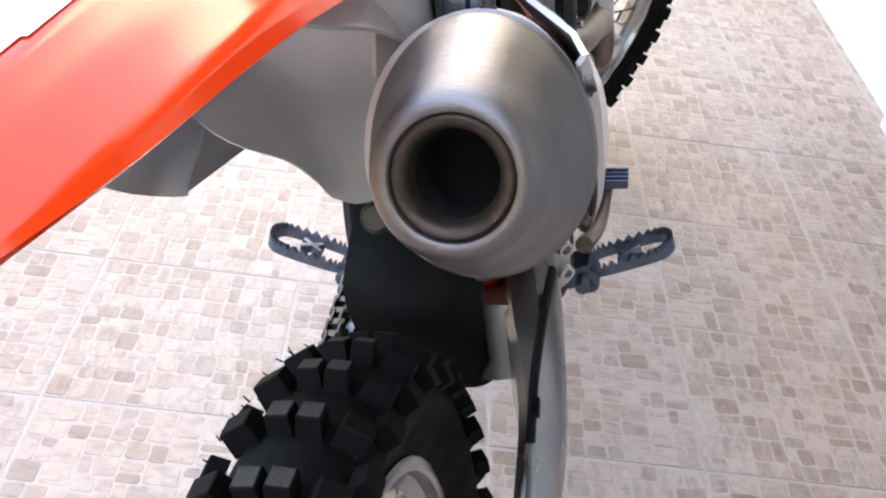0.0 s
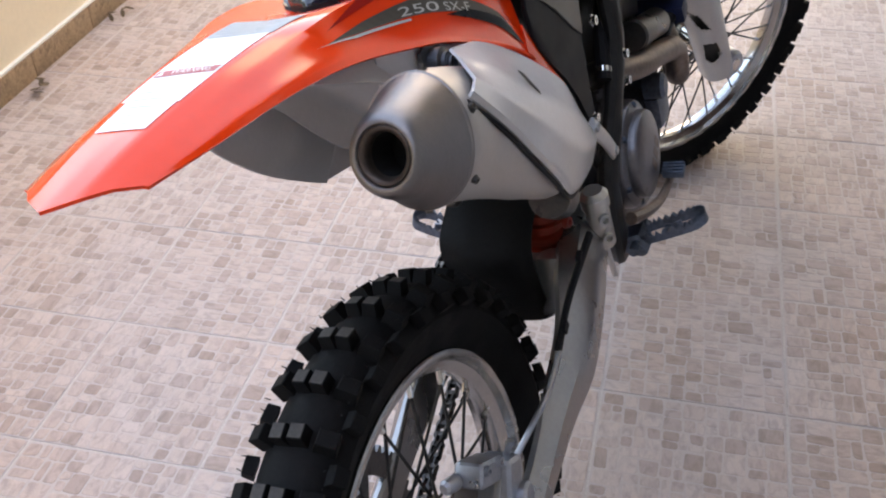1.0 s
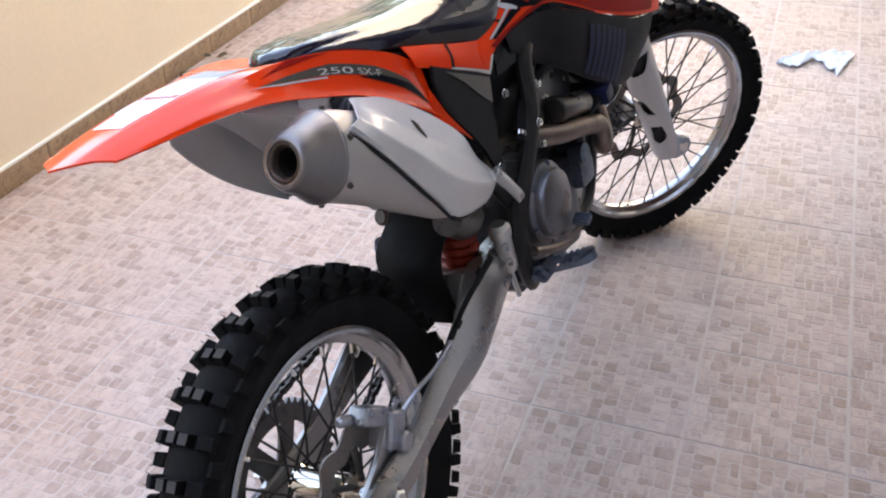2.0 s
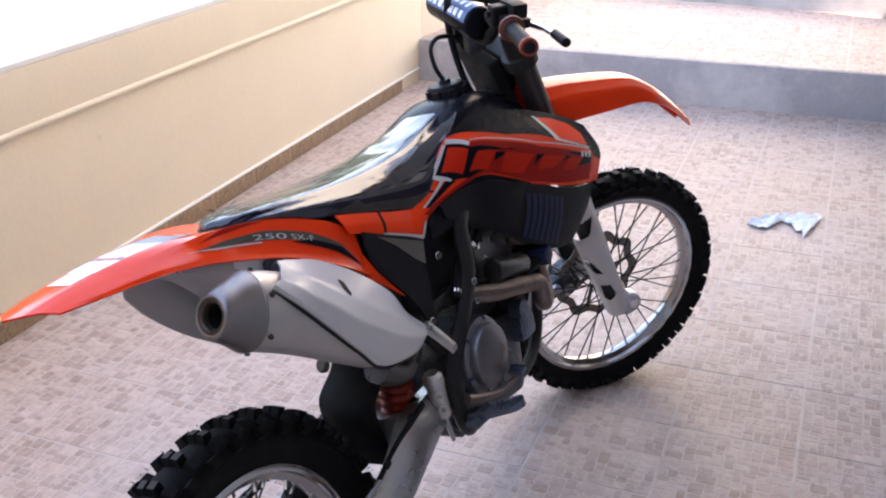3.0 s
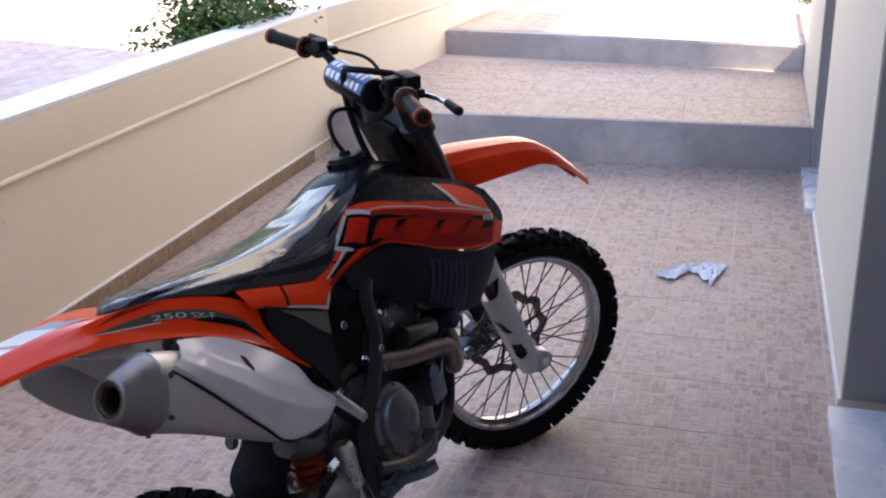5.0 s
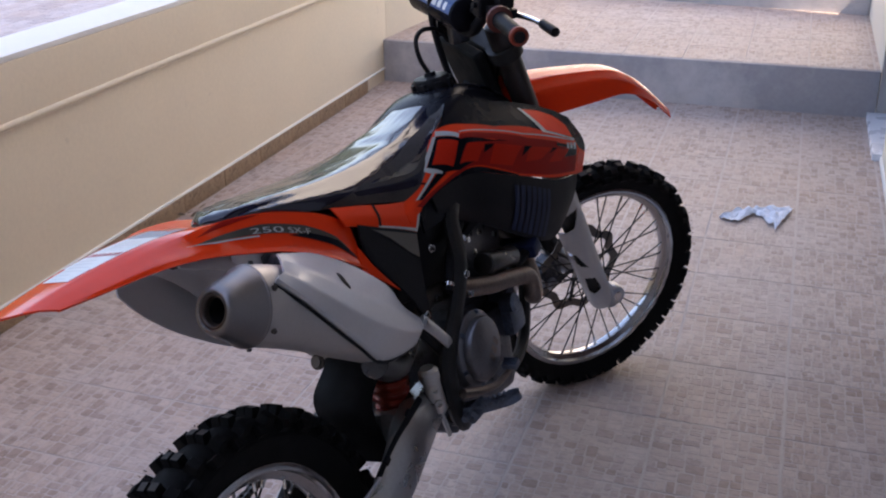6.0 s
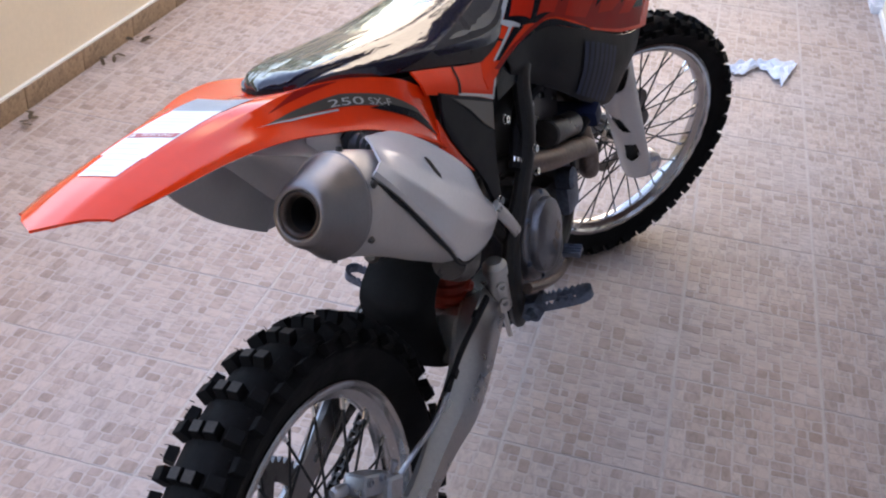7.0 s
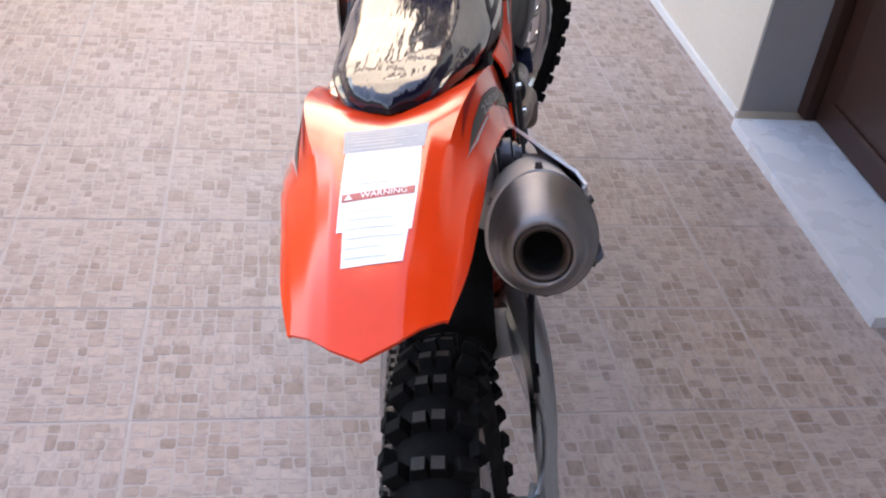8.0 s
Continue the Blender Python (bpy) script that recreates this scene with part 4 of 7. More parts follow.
# white side panels
for s in (1, -1):
    if s > 0:
        # under the fender, first crease, ridge, lower edge, lip
        rows = ([(0.142, 0.137, 0.939), (0.150, 0.132, 0.933), (0.178, 0.099, 0.925), (0.186, 0.072, 0.925), (0.182, 0.070, 0.920)],
                [(0.122, 0.236, 0.903), (0.168, 0.171, 0.897), (0.186, 0.142, 0.881), (0.188, 0.122, 0.871), (0.184, 0.120, 0.866)],
                [(0.124, 0.303, 0.863), (0.172, 0.234, 0.843), (0.187, 0.199, 0.830), (0.186, 0.172, 0.814), (0.182, 0.170, 0.809)],
                [(0.136, 0.355, 0.818), (0.172, 0.301, 0.793), (0.184, 0.263, 0.770), (0.181, 0.233, 0.746), (0.177, 0.231, 0.741)],
                [(0.146, 0.393, 0.775), (0.166, 0.367, 0.745), (0.170, 0.363, 0.704), (0.168, 0.300, 0.684), (0.164, 0.298, 0.679)],
                [(0.142, 0.428, 0.723), (0.150, 0.442, 0.689), (0.148, 0.457, 0.662), (0.150, 0.420, 0.650), (0.146, 0.418, 0.645)],
                [(0.128, 0.490, 0.672), (0.131, 0.492, 0.664), (0.132, 0.492, 0.656), (0.132, 0.486, 0.650), (0.128, 0.484, 0.645)])
    else:
        rows = ([(-0.092, 0.030, 0.955), (-0.097, 0.030, 0.945), (-0.100, 0.030, 0.930), (-0.101, 0.030, 0.921)],
                [(-0.100, 0.100, 0.945), (-0.106, 0.090, 0.920), (-0.110, 0.080, 0.895), (-0.111, 0.069, 0.874)],
                [(-0.106, 0.190, 0.925), (-0.114, 0.170, 0.885), (-0.119, 0.150, 0.845), (-0.121, 0.128, 0.819)],
                [(-0.111, 0.270, 0.895), (-0.122, 0.250, 0.850), (-0.129, 0.215, 0.805), (-0.131, 0.187, 0.775)],
                [(-0.116, 0.370, 0.850), (-0.135, 0.345, 0.805), (-0.150, 0.310, 0.748), (-0.157, 0.281, 0.715)],
                [(-0.116, 0.380, 0.843), (-0.136, 0.360, 0.796), (-0.151, 0.325, 0.740), (-0.1565, 0.296, 0.713)],
                [(-0.120, 0.450, 0.780), (-0.140, 0.440, 0.750), (-0.150, 0.420, 0.705), (-0.152, 0.400, 0.690)])
    sh = Sheet(rows, 36, 25 if s > 0 else 12, -s, s > 0)
    side = part("side_panel", sh.mesh(0.003), M_WHITEP, bike, "white plastic side panel")
    if s > 0:
        bm = bmesh.new()
        sh.decal(bm, [(0.300, 0.150), (0.316, 0.140), (0.336, 0.150), (0.375, 0.225), (0.371, 0.255), (0.330, 0.215)], 0.0008)
        part("panel_slot", bm, M_BLACK, side, "dark keyhole slot", smooth=False)
        # black tube paints the shadow of the gap between panel and silencer
        edge = [Vector(r[4]) + Vector((-0.003, -0.002, -0.003)) for r in rows[:6]]
        part("gap_shade_line", tube(bmesh.new(), edge, 0.0026, 30, 8), M_BLACK, side, "dark line standing in for shade in the gap under the panel")

# pale wall of the air box, behind the silencer's mount
sh = Sheet([[(0.082, 0.105, 0.960), (0.078, 0.105, 0.93), (0.074, 0.105, 0.90)], [(0.096, 0.145, 0.950), (0.095, 0.145, 0.92), (0.092, 0.145, 0.885)],
            [(0.100, 0.21, 0.935), (0.099, 0.21, 0.90), (0.096, 0.21, 0.855)], [(0.104, 0.32, 0.90), (0.102, 0.32, 0.86), (0.098, 0.32, 0.80)]], 14, 8, -1)
part("airbox_wall", sh.mesh(0.003), M_WHITEP, bike, "pale plastic air box wall")

# inner mudguard of pale plastic under the tail
sh = Sheet([[(-0.080, 0.0, 0.975), (-0.05, 0.0, 1.012), (0, 0.0, 1.018), (0.05, 0.0, 1.012), (0.080, 0.0, 0.975)],
            [(-0.088, 0.12, 0.915), (-0.06, 0.12, 0.965), (0, 0.12, 0.975), (0.06, 0.12, 0.965), (0.090, 0.12, 0.912)],
            [(-0.090, 0.24, 0.790), (-0.075, 0.25, 0.850), (0, 0.25, 0.870), (0.075, 0.25, 0.850), (0.092, 0.24, 0.792)],
            [(-0.085, 0.34, 0.710), (-0.075, 0.37, 0.730), (0, 0.38, 0.740), (0.075, 0.37, 0.73), (0.086, 0.345, 0.695)],
            [(-0.075, 0.400, 0.640), (-0.05, 0.405, 0.630), (0, 0.408, 0.645), (0.04, 0.412, 0.660), (0.072, 0.405, 0.650)]], 22, 15, -1)
part("inner_mudguard", sh.mesh(0.003), M_WHITEP, bike, "pale plastic inner mudguard")
sh = Sheet([[(-0.066, 0.445, 0.655), (-0.03, 0.440, 0.655), (0, 0.435, 0.655), (0.04, 0.435, 0.655), (0.072, 0.44, 0.645)],
            [(-0.066, 0.425, 0.605), (-0.03, 0.415, 0.600), (0, 0.412, 0.598), (0.04, 0.414, 0.600), (0.066, 0.418, 0.60)],
            [(-0.068, 0.368, 0.560), (-0.03, 0.350, 0.555), (0, 0.345, 0.553), (0.04, 0.350, 0.555), (0.060, 0.37, 0.555)],
            [(-0.066, 0.378, 0.49), (-0.03, 0.370, 0.48), (0, 0.368, 0.48), (0.04, 0.370, 0.48), (0.056, 0.38, 0.49)],
            [(-0.062, 0.40, 0.42), (-0.03, 0.39, 0.42), (0, 0.388, 0.42), (0.04, 0.39, 0.42), (0.054, 0.40, 0.42)]], 22, 13, -1)
part("mud_flap", sh.mesh(0.004), M_RUBBER, bike, "black rubber mud flap behind the shock")
bm = box(bmesh.new(), (0.15, 0.16, 0.22), pose(-0.005, 0.492, 0.74, 12), 0.025, 3)
part("air_box", bm, M_BLACK, bike, "black plastic air box")

# seat
SEAT = ((0.140, 0.987, 0.022, 0.983, 0.030), (0.148, 0.9985, 0.038, 0.979, 0.048), (0.172, 1.002, 0.050, 0.976, 0.060), (0.225, 0.999, 0.060, 0.966, 0.075), (0.315, 0.991, 0.066, 0.946, 0.090), (0.450, 0.980, 0.066, 0.910, 0.106),
        (0.610, 0.978, 0.062, 0.866, 0.116), (0.680, 0.984, 0.060, 0.900, 0.111), (0.760, 0.992, 0.056, 0.945, 0.098), (0.850, 1.006, 0.048, 0.990, 0.076), (0.890, 1.010, 0.040, 1.002, 0.055))


def seat_ring(y, zt, ht, zb, hb):
    q = [(hb, zb), (hb * 0.99 + 0.001, zb + (zt - zb) * 0.45), (ht + (hb - ht) * 0.3, zt - 0.012), (ht * 0.90, zt - 0.0022), (ht * 0.5, zt), (0, zt + 0.0006)]
    q += [(-x, z) for x, z in q[-2::-1]]
    back = 0.60 * max(0, min(1, (0.36 - y) / 0.2))  # the rear edge is pointed
    slim = 1 - 0.17 * max(0, min(1, (y - 0.16) / 0.2)) * max(0, min(1, (0.9 - y) / 0.2))
    return [(x if x > 0 else x * slim, y + back * abs(x), z) for x, z in q]


sh = Sheet([seat_ring(*r) for r in SEAT], 60, 34)
bm = sh.mesh(0)
for v in bm.verts:
    x, y, z = v.co
    f = max(0, min(1, (0.42 - y) / 0.2)) * max(0, min(1, (y - 0.15) / 0.03))
    v.co.z += f * 0.0018 * noise.noise((x * 30 + y * 26, y * 55 - x * 18, 0.3)) + 0.0012 * noise.noise((x * 18, y * 14, 4.0))
inner = [[bm.verts.new((x * 0.97, y, z)) for x in (-hb, hb)] for y, zt, ht, z, hb in SEAT]
for a, b in zip(inner, inner[1:]):
    bm.faces.new((a[0], a[1], b[1], b[0]))
part("seat_pan", box(bmesh.new(), (0.185, 0.40, 0.07), pose(0, 0.42, 0.882, -13), 0.012), M_BLACK, bike, "black plastic seat pan")
seat = part("seat", bm, M_SEAT, bike, "black seat under creased clear plastic film")
for s in (1, -1):
    bm = bmesh.new()
    SV = lambda v: v if s > 0 else 1 - v
    sh.decal(bm, [(u, SV(v)) for u, v in ((0.405, 0.010), (0.458, 0.070), (0.504, 0.128), (0.562, 0.166), (0.640, 0.185), (0.708, 0.192), (0.838, 0.190), (0.933, 0.205), (0.92, 0.12), (0.72, 0.06), (0.60, 0.010))], 0.0009, 20)
    part("seat_side", bm, M_SEATSIDE, seat, "grey vinyl seat side")
bm = bmesh.new()
sh.decal(bm, [(0.0, 0.0), (0.0, 1.0), (0.070, 1.0), (0.045, 0.85), (0.036, 0.5), (0.045, 0.15), (0.070, 0.0)], 0.0014, 20)
part("seat_base", bm, M_BLACK, seat, "black plastic rear edge of the seat base")

# tank, cap and breather hose
sh = Sheet([[(x * 1.0, y, z) for x, z in ((0.115, zb), (0.112, zb + (zt - zb) * 0.6), (0.085, zt - 0.018), (0.04, zt), (-0.04, zt), (-0.085, zt - 0.018), (-0.112, zb + (zt - zb) * 0.6), (-0.115, zb))]
            for y, zt, zb in ((0.60, 0.88, 0.80), (0.74, 0.965, 0.80), (0.84, 1.004, 0.80), (0.93, 1.018, 0.80), (1.03, 1.005, 0.78), (1.12, 0.965, 0.78), (1.17, 0.92, 0.80))], 30, 24, 1)
bm = sh.mesh(0.004)
tank = part("fuel_tank", bm, M_GLOSSBLACK, bike, "black plastic fuel tank")
bm = bmesh.new()
lathe(bm, [(0, 0.0), (0.040, 0.0), (0.042, 0.006), (0.042, 0.024), (0.038, 0.030), (0.014, 0.032), (0.012, 0.040), (0, 0.041)], along((-0.005, 0.965, 1.012), (0, -0.05, 1)), 28)
ribs = []
for k in range(8):
    a = 2 * math.pi * k / 8
    ribs.append(box(bmesh.new(), (0.012, 0.016, 0.018), along((-0.005, 0.965, 1.025), (0, -0.05, 1)) @ Matrix.Rotation(a, 4, "Z") @ Matrix.Translation((0.043, 0, 0)), 0.003))
cap = part("tank_cap", bm, M_BLACK, bike, "black ribbed tank cap")
for q in ribs:
    part("rib", q, M_BLACK, cap)
bm = bmesh.new()
tube(bm, [(-0.005, 0.960, 1.05), (-0.01, 0.945, 1.085), (-0.012, 0.948, 1.125), (-0.01, 0.985, 1.142), (0, 1.04, 1.130), (0.0, 1.07, 1.10)], 0.0052, 28)
part("breather_hose", bm, M_BLACK, tank, "black rubber breather hose")

# shrouds
SHROUD = (((0.116, 0.535, 0.872), (0.1225, 0.540, 0.858), (0.1245, 0.545, 0.840)), ((0.113, 0.601, 0.898), (0.124, 0.625, 0.880), (0.128, 0.645, 0.862)),
          ((0.110, 0.675, 0.936), (0.130, 0.700, 0.905), (0.136, 0.720, 0.868)), ((0.108, 0.755, 0.975), (0.140, 0.775, 0.930), (0.146, 0.800, 0.858)),
          ((0.112, 0.860, 0.985), (0.156, 0.870, 0.912), (0.158, 0.880, 0.828)), ((0.124, 0.980, 0.965), (0.172, 0.980, 0.885), (0.170, 0.985, 0.788)),
          ((0.142, 1.090, 0.930), (0.186, 1.085, 0.850), (0.182, 1.085, 0.752)), ((0.160, 1.190, 0.888), (0.195, 1.190, 0.810), (0.192, 1.180, 0.728)),
          ((0.178, 1.245, 0.852), (0.196, 1.272, 0.780), (0.196, 1.228, 0.720)))
for s in (1, -1):
    sh = Sheet([[(x, y, z) if s > 0 else (-x * 0.86, y, z - 0.018) for x, y, z in r] for r in SHROUD], 48, 16, -s)
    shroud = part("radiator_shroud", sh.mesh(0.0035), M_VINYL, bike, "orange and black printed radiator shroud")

    def print_layer(name, mat, height, polys, label):
        bm = bmesh.new()
        for q in polys:
            sh.decal(bm, q, height)
        part(name, bm, mat, shroud, label, smooth=False)

    print_layer("black_print", M_GLOSSBLACK, 0.0008, (
        [(0.350, 0.0), (1.0, 0.0), (1.0, 0.66), (0.935, 0.60), (0.907, 0.468), (0.755, 0.430), (0.683, 0.392), (0.547, 0.360), (0.450, 0.230)],
        [(0.325, 0.044), (0.381, 0.419), (0.509, 0.544), (0.797, 0.569), (0.92, 0.585), (0.905, 0.74), (0.66, 0.83), (0.562, 0.905), (0.46, 0.89), (0.42, 0.84), (0.30, 0.875), (0.219, 0.62), (0.203, 0.169)],
        [(0.206, 0.481), (0.238, 0.712), (0.188, 0.690), (0.081, 0.681), (0.072, 0.494)],
        [(0.136, 0.0), (0.153, 0.444), (0.145, 0.462), (0.129, 0.0)],
        [(0.060, 0.93), (0.188, 0.955), (0.338, 0.905), (0.400, 0.915), (0.49, 0.945), (0.58, 0.985), (0.58, 1.0), (0.05, 1.0)]), "glossy black print")
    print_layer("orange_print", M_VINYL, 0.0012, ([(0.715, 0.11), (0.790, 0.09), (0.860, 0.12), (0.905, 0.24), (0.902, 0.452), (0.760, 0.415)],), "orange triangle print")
    print_layer("red_print", M_RED, 0.0012, (
        [(0.394, 0.362), (0.653, 0.544), (0.797, 0.556), (0.784, 0.612), (0.622, 0.612), (0.378, 0.438)],
        [(0.300, 0.865), (0.420, 0.825), (0.460, 0.875), (0.562, 0.890), (0.660, 0.815), (0.906, 0.720), (0.888, 0.95), (0.709, 0.969), (0.581, 0.975), (0.494, 0.919), (0.409, 0.894), (0.334, 0.888)],
        [(0.050, 0.66), (0.188, 0.844), (0.262, 0.835), (0.338, 0.880), (0.338, 0.9), (0.188, 0.95), (0.062, 0.925)]), "dark red print")
    print_layer("red_ground", M_RED, 0.0010, ([(0.392, 0.545), (0.509, 0.560), (0.68, 0.600), (0.86, 0.620), (0.80, 0.83), (0.66, 0.835), (0.559, 0.89), (0.456, 0.878), (0.40, 0.85), (0.312, 0.765), (0.350, 0.656)],), "dark red print behind the blocks")
    print_layer("block_print", M_REDBLOCK, 0.0016, (
        [(0.322, 0.125), (0.366, 0.45), (0.278, 0.706), (0.225, 0.25)],
        [(0.397, 0.55), (0.478, 0.569), (0.440, 0.68), (0.400, 0.844), (0.316, 0.760), (0.353, 0.656)],
        [(0.503, 0.594), (0.619, 0.644), (0.591, 0.731), (0.559, 0.881), (0.456, 0.869)],
        [(0.65, 0.650), (0.759, 0.644), (0.697, 0.790), (0.619, 0.830)],
        [(0.785, 0.650), (0.850, 0.650), (0.800, 0.80), (0.735, 0.82)]), "orange-red block print")
    print_layer("notch_print", M_GLOSSBLACK, 0.0018, ([(0.462, 0.590), (0.505, 0.590), (0.488, 0.640), (0.444, 0.720)], [(0.628, 0.640), (0.662, 0.645), (0.606, 0.770)], [(0.765, 0.640), (0.790, 0.640), (0.742, 0.720)]), "small black notches")
    print_layer("grey_print", M_LIGHTPRINT, 0.0020, (
        [(0.343, 0.0), (0.394, 0.344), (0.378, 0.400), (0.326, 0.04)],
        [(0.400, 0.312), (0.638, 0.488), (0.903, 0.488), (0.900, 0.508), (0.634, 0.503), (0.397, 0.328)],
        [(0.700, 0.100), (0.714, 0.100), (0.760, 0.422), (0.912, 0.466), (0.909, 0.488), (0.738, 0.450)],
        [(0.320, 0.0), (0.328, 0.060), (0.205, 0.145), (0.228, 0.581), (0.219, 0.612), (0.200, 0.425), (0.072, 0.494), (0.064, 0.400), (0.193, 0.350), (0.186, 0.03)],
        [(0.846, 0.555), (0.860, 0.548), (0.855, 0.632), (0.842, 0.634)], [(0.868, 0.545), (0.884, 0.537), (0.877, 0.630), (0.863, 0.632)],
        [(0.892, 0.535), (0.912, 0.525), (0.902, 0.628), (0.886, 0.630)]), "light grey keylines and small marks")
    # black lower shell and radiator louvres
    sh = Sheet([[(s * x, y, z) for x, y, z in r] for r in (
        [(0.124, 0.640, 0.858), (0.118, 0.66, 0.825), (0.10, 0.68, 0.80)],
        [(0.138, 0.745, 0.872), (0.125, 0.76, 0.80), (0.105, 0.77, 0.765)],
        [(0.154, 0.860, 0.836), (0.145, 0.86, 0.76), (0.125, 0.86, 0.715)],
        [(0.168, 0.980, 0.790), (0.160, 0.968, 0.725), (0.140, 0.950, 0.660)],
        [(0.178, 1.075, 0.750), (0.168, 1.066, 0.682), (0.142, 1.055, 0.610)],
        [(0.186, 1.150, 0.730), (0.174, 1.142, 0.668), (0.144, 1.130, 0.598)],
        [(0.190, 1.212, 0.724), (0.178, 1.200, 0.675), (0.150, 1.188, 0.622)])], 28, 10, -s)
    lower = part("shroud_lower", sh.mesh(0.003), M_BLACK, bike, "black plastic lower shroud")
    for k in range(7):
        u = 0.425 + k * 0.035
        bm = bmesh.new()
        sh.decal(bm, [(u, 0.16), (u + 0.024, 0.16), (u + 0.024, 0.93), (u, 0.93)], 0.0030)
        part("louvre", bm, M_RADIATOR, lower, "dark blue radiator louvre" if k == 0 else "", smooth=False)
    rad = part("radiator", box(bmesh.new(), (0.09, 0.035, 0.20), pose(s * 0.100, 1.02, 0.715, 18), 0.008), M_BLACK, bike, "black radiator behind the shroud")
    part("radiator_tank", box(bmesh.new(), (0.095, 0.04, 0.035), pose(s * 0.110, 0.985, 0.620, 18), 0.010), M_RADIATOR, rad)

# silencer: turned end cap, oval can, link pipe
MD = Vector((0.03, 1.0, -0.42)).normalized()
M0 = Vector((0.1365, -0.023, 0.9165))
MX = Vector((1, 0, 0)) - MD * MD.x
MUF = Matrix.Translation(M0) @ Matrix((MX.normalized(), MD.cross(MX.normalized()), MD)).transposed().to_4x4()
CAN = [(0.1345, 0.036, 0.8925), (0.1345, 0.075, 0.876), (0.133, 0.15, 0.838), (0.130, 0.24, 0.783), (0.125, 0.32, 0.726), (0.119, 0.375, 0.690), (0.114, 0.41, 0.664), (0.110, 0.435, 0.645)]


def oval(bm):
    """Makes the turned shapes narrower than high, more so away from the outlet, and flatter below."""
    up = MD.cross(MX.normalized())
    up = up if up.z > 0 else -up
    for v in bm.verts:
        d = (v.co - M0).dot(MD)
        f = max(0, min(1, (d - 0.004) / 0.03))
        g = max(0, min(1, (d - 0.085) / 0.06)) if v.co.x > 0.1365 else 0
        v.co.x = 0.1365 + (v.co.x - 0.1365) * (1 - 0.20 * f - 0.14 * g)
        low = (v.co - M0).dot(up)
        if low < 0:
            v.co -= up * low * (0.15 * f - 0.07 * max(0, min(1, (d - 0.07) / 0.2)))
    return bm


bm = bmesh.new()
tube(bm, CAN, [0.0650, 0.0668, 0.069, 0.070, 0.065, 0.048, 0.026, 0.010], 40, 48)
oval(bm)
silencer = part("silencer", bm, M_CAN, bike, "satin silver exhaust silencer under the tail")
bm = bmesh.new()
lathe(bm, [(0.0258, 0.0060), (0.0262, 0.0030), (0.0270, 0.0014), (0.0282, 0.0008), (0.0305, 0.0010), (0.0335, 0.0028), (0.0362, 0.0062), (0.0400, 0.0125), (0.0462, 0.0250), (0.0548, 0.0405),
           (0.0632, 0.057), (0.0652, 0.063), (0.0668, 0.064), (0.0668, 0.067), (0.064, 0.068)], MUF, 64)
oval(bm)
cap = part("end_cap", bm, M_STEEL, silencer, "brushed steel cone end cap")
bm = bmesh.new()
lathe(bm, [(0.0194, 0.0140), (0.0196, 0.010), (0.0200, 0.0060), (0.0212, 0.0038), (0.0228, 0.0026), (0.0245, 0.0024), (0.0257, 0.0032), (0.0261, 0.0060)], MUF, 64)
oval(bm)
part("outlet_ring", bm, M_TAILPIPE, silencer, "sooty brown rolled outlet ring")
bm = bmesh.new()
lathe(bm, [(0.0196, 0.0130), (0.0195, 0.0140), (0.0192, 0.052), (0, 0.052)], MUF, 40)
part("bore", bm, M_SOOT, silencer, "sooty exhaust outlet")
for a in (33, -27, 93, 153, 213, 273):
    c, s_ = math.cos(radians(a)), math.sin(radians(a))
    n = (MUF.to_3x3() @ Vector((c, s_, 0))).normalized()
    part("bolt", oval(bolt(bmesh.new(), MUF @ Vector((0.0664 * c, 0.0664 * s_, 0.078)), n, 0.0042, 0.005)), M_CHAIN, cap)
bm = bmesh.new()
tube(bm, [(0.120, 0.33, 0.655), (0.105, 0.40, 0.61), (0.085, 0.47, 0.60), (0.065, 0.55, 0.63), (0.07, 0.63, 0.655), (0.095, 0.70, 0.648)], [0.026, 0.024, 0.021, 0.0205, 0.0205, 0.0205], 30, 14)
part("link_pipe", bm, M_BRONZE, silencer, "heat stained link pipe")
bm = bmesh.new()
plate(bm, [(-0.012, -0.012), (0.03, -0.014), (0.032, 0.012), (0.01, 0.026), (-0.012, 0.02)], 0.004, Matrix.Translation((0.100, 0.158, 0.912)) @ SIDE, 0.001)
lathe(bm, [(0, 0), (0.017, 0), (0.017, 0.012), (0.012, 0.014), (0.012, 0.018), (0, 0.018)], Matrix.Translation((0.103, 0.168, 0.911)) @ Matrix.Rotation(math.pi / 2, 4, "Y"), 20)
bolt(bm, (0.121, 0.168, 0.911), (1, 0, 0), 0.008, 0.005)
part("silencer_mount", bm, M_CASTALU, bike, "grey rubber silencer mount")
bm = bmesh.new()
tube(bm, [(0.134, 0.486, 0.668), (0.134, 0.526, 0.626), (0.130, 0.566, 0.584)], 0.0125, 8, 12, flat=0.40)
bolt(bm, (0.134, 0.562, 0.588), (1, 0, 0), 0.006, 0.004), bolt(bm, (0.137, 0.492, 0.662), (1, 0, 0), 0.006, 0.005)
part("silencer_stay", bm, M_ALU, bike, "aluminium silencer stay")

bm = bmesh.new()
lathe(bm, [(0, 0), (0.015, 0), (0.015, 0.004), (0.0105, 0.006), (0.0105, 0.009), (0, 0.009)], along((-0.02, 0.352, 0.648), (0, -0.9, 0.4)), 20)
part("mount_bolt", bm, M_CHAIN, bike, "round steel mount bolt")

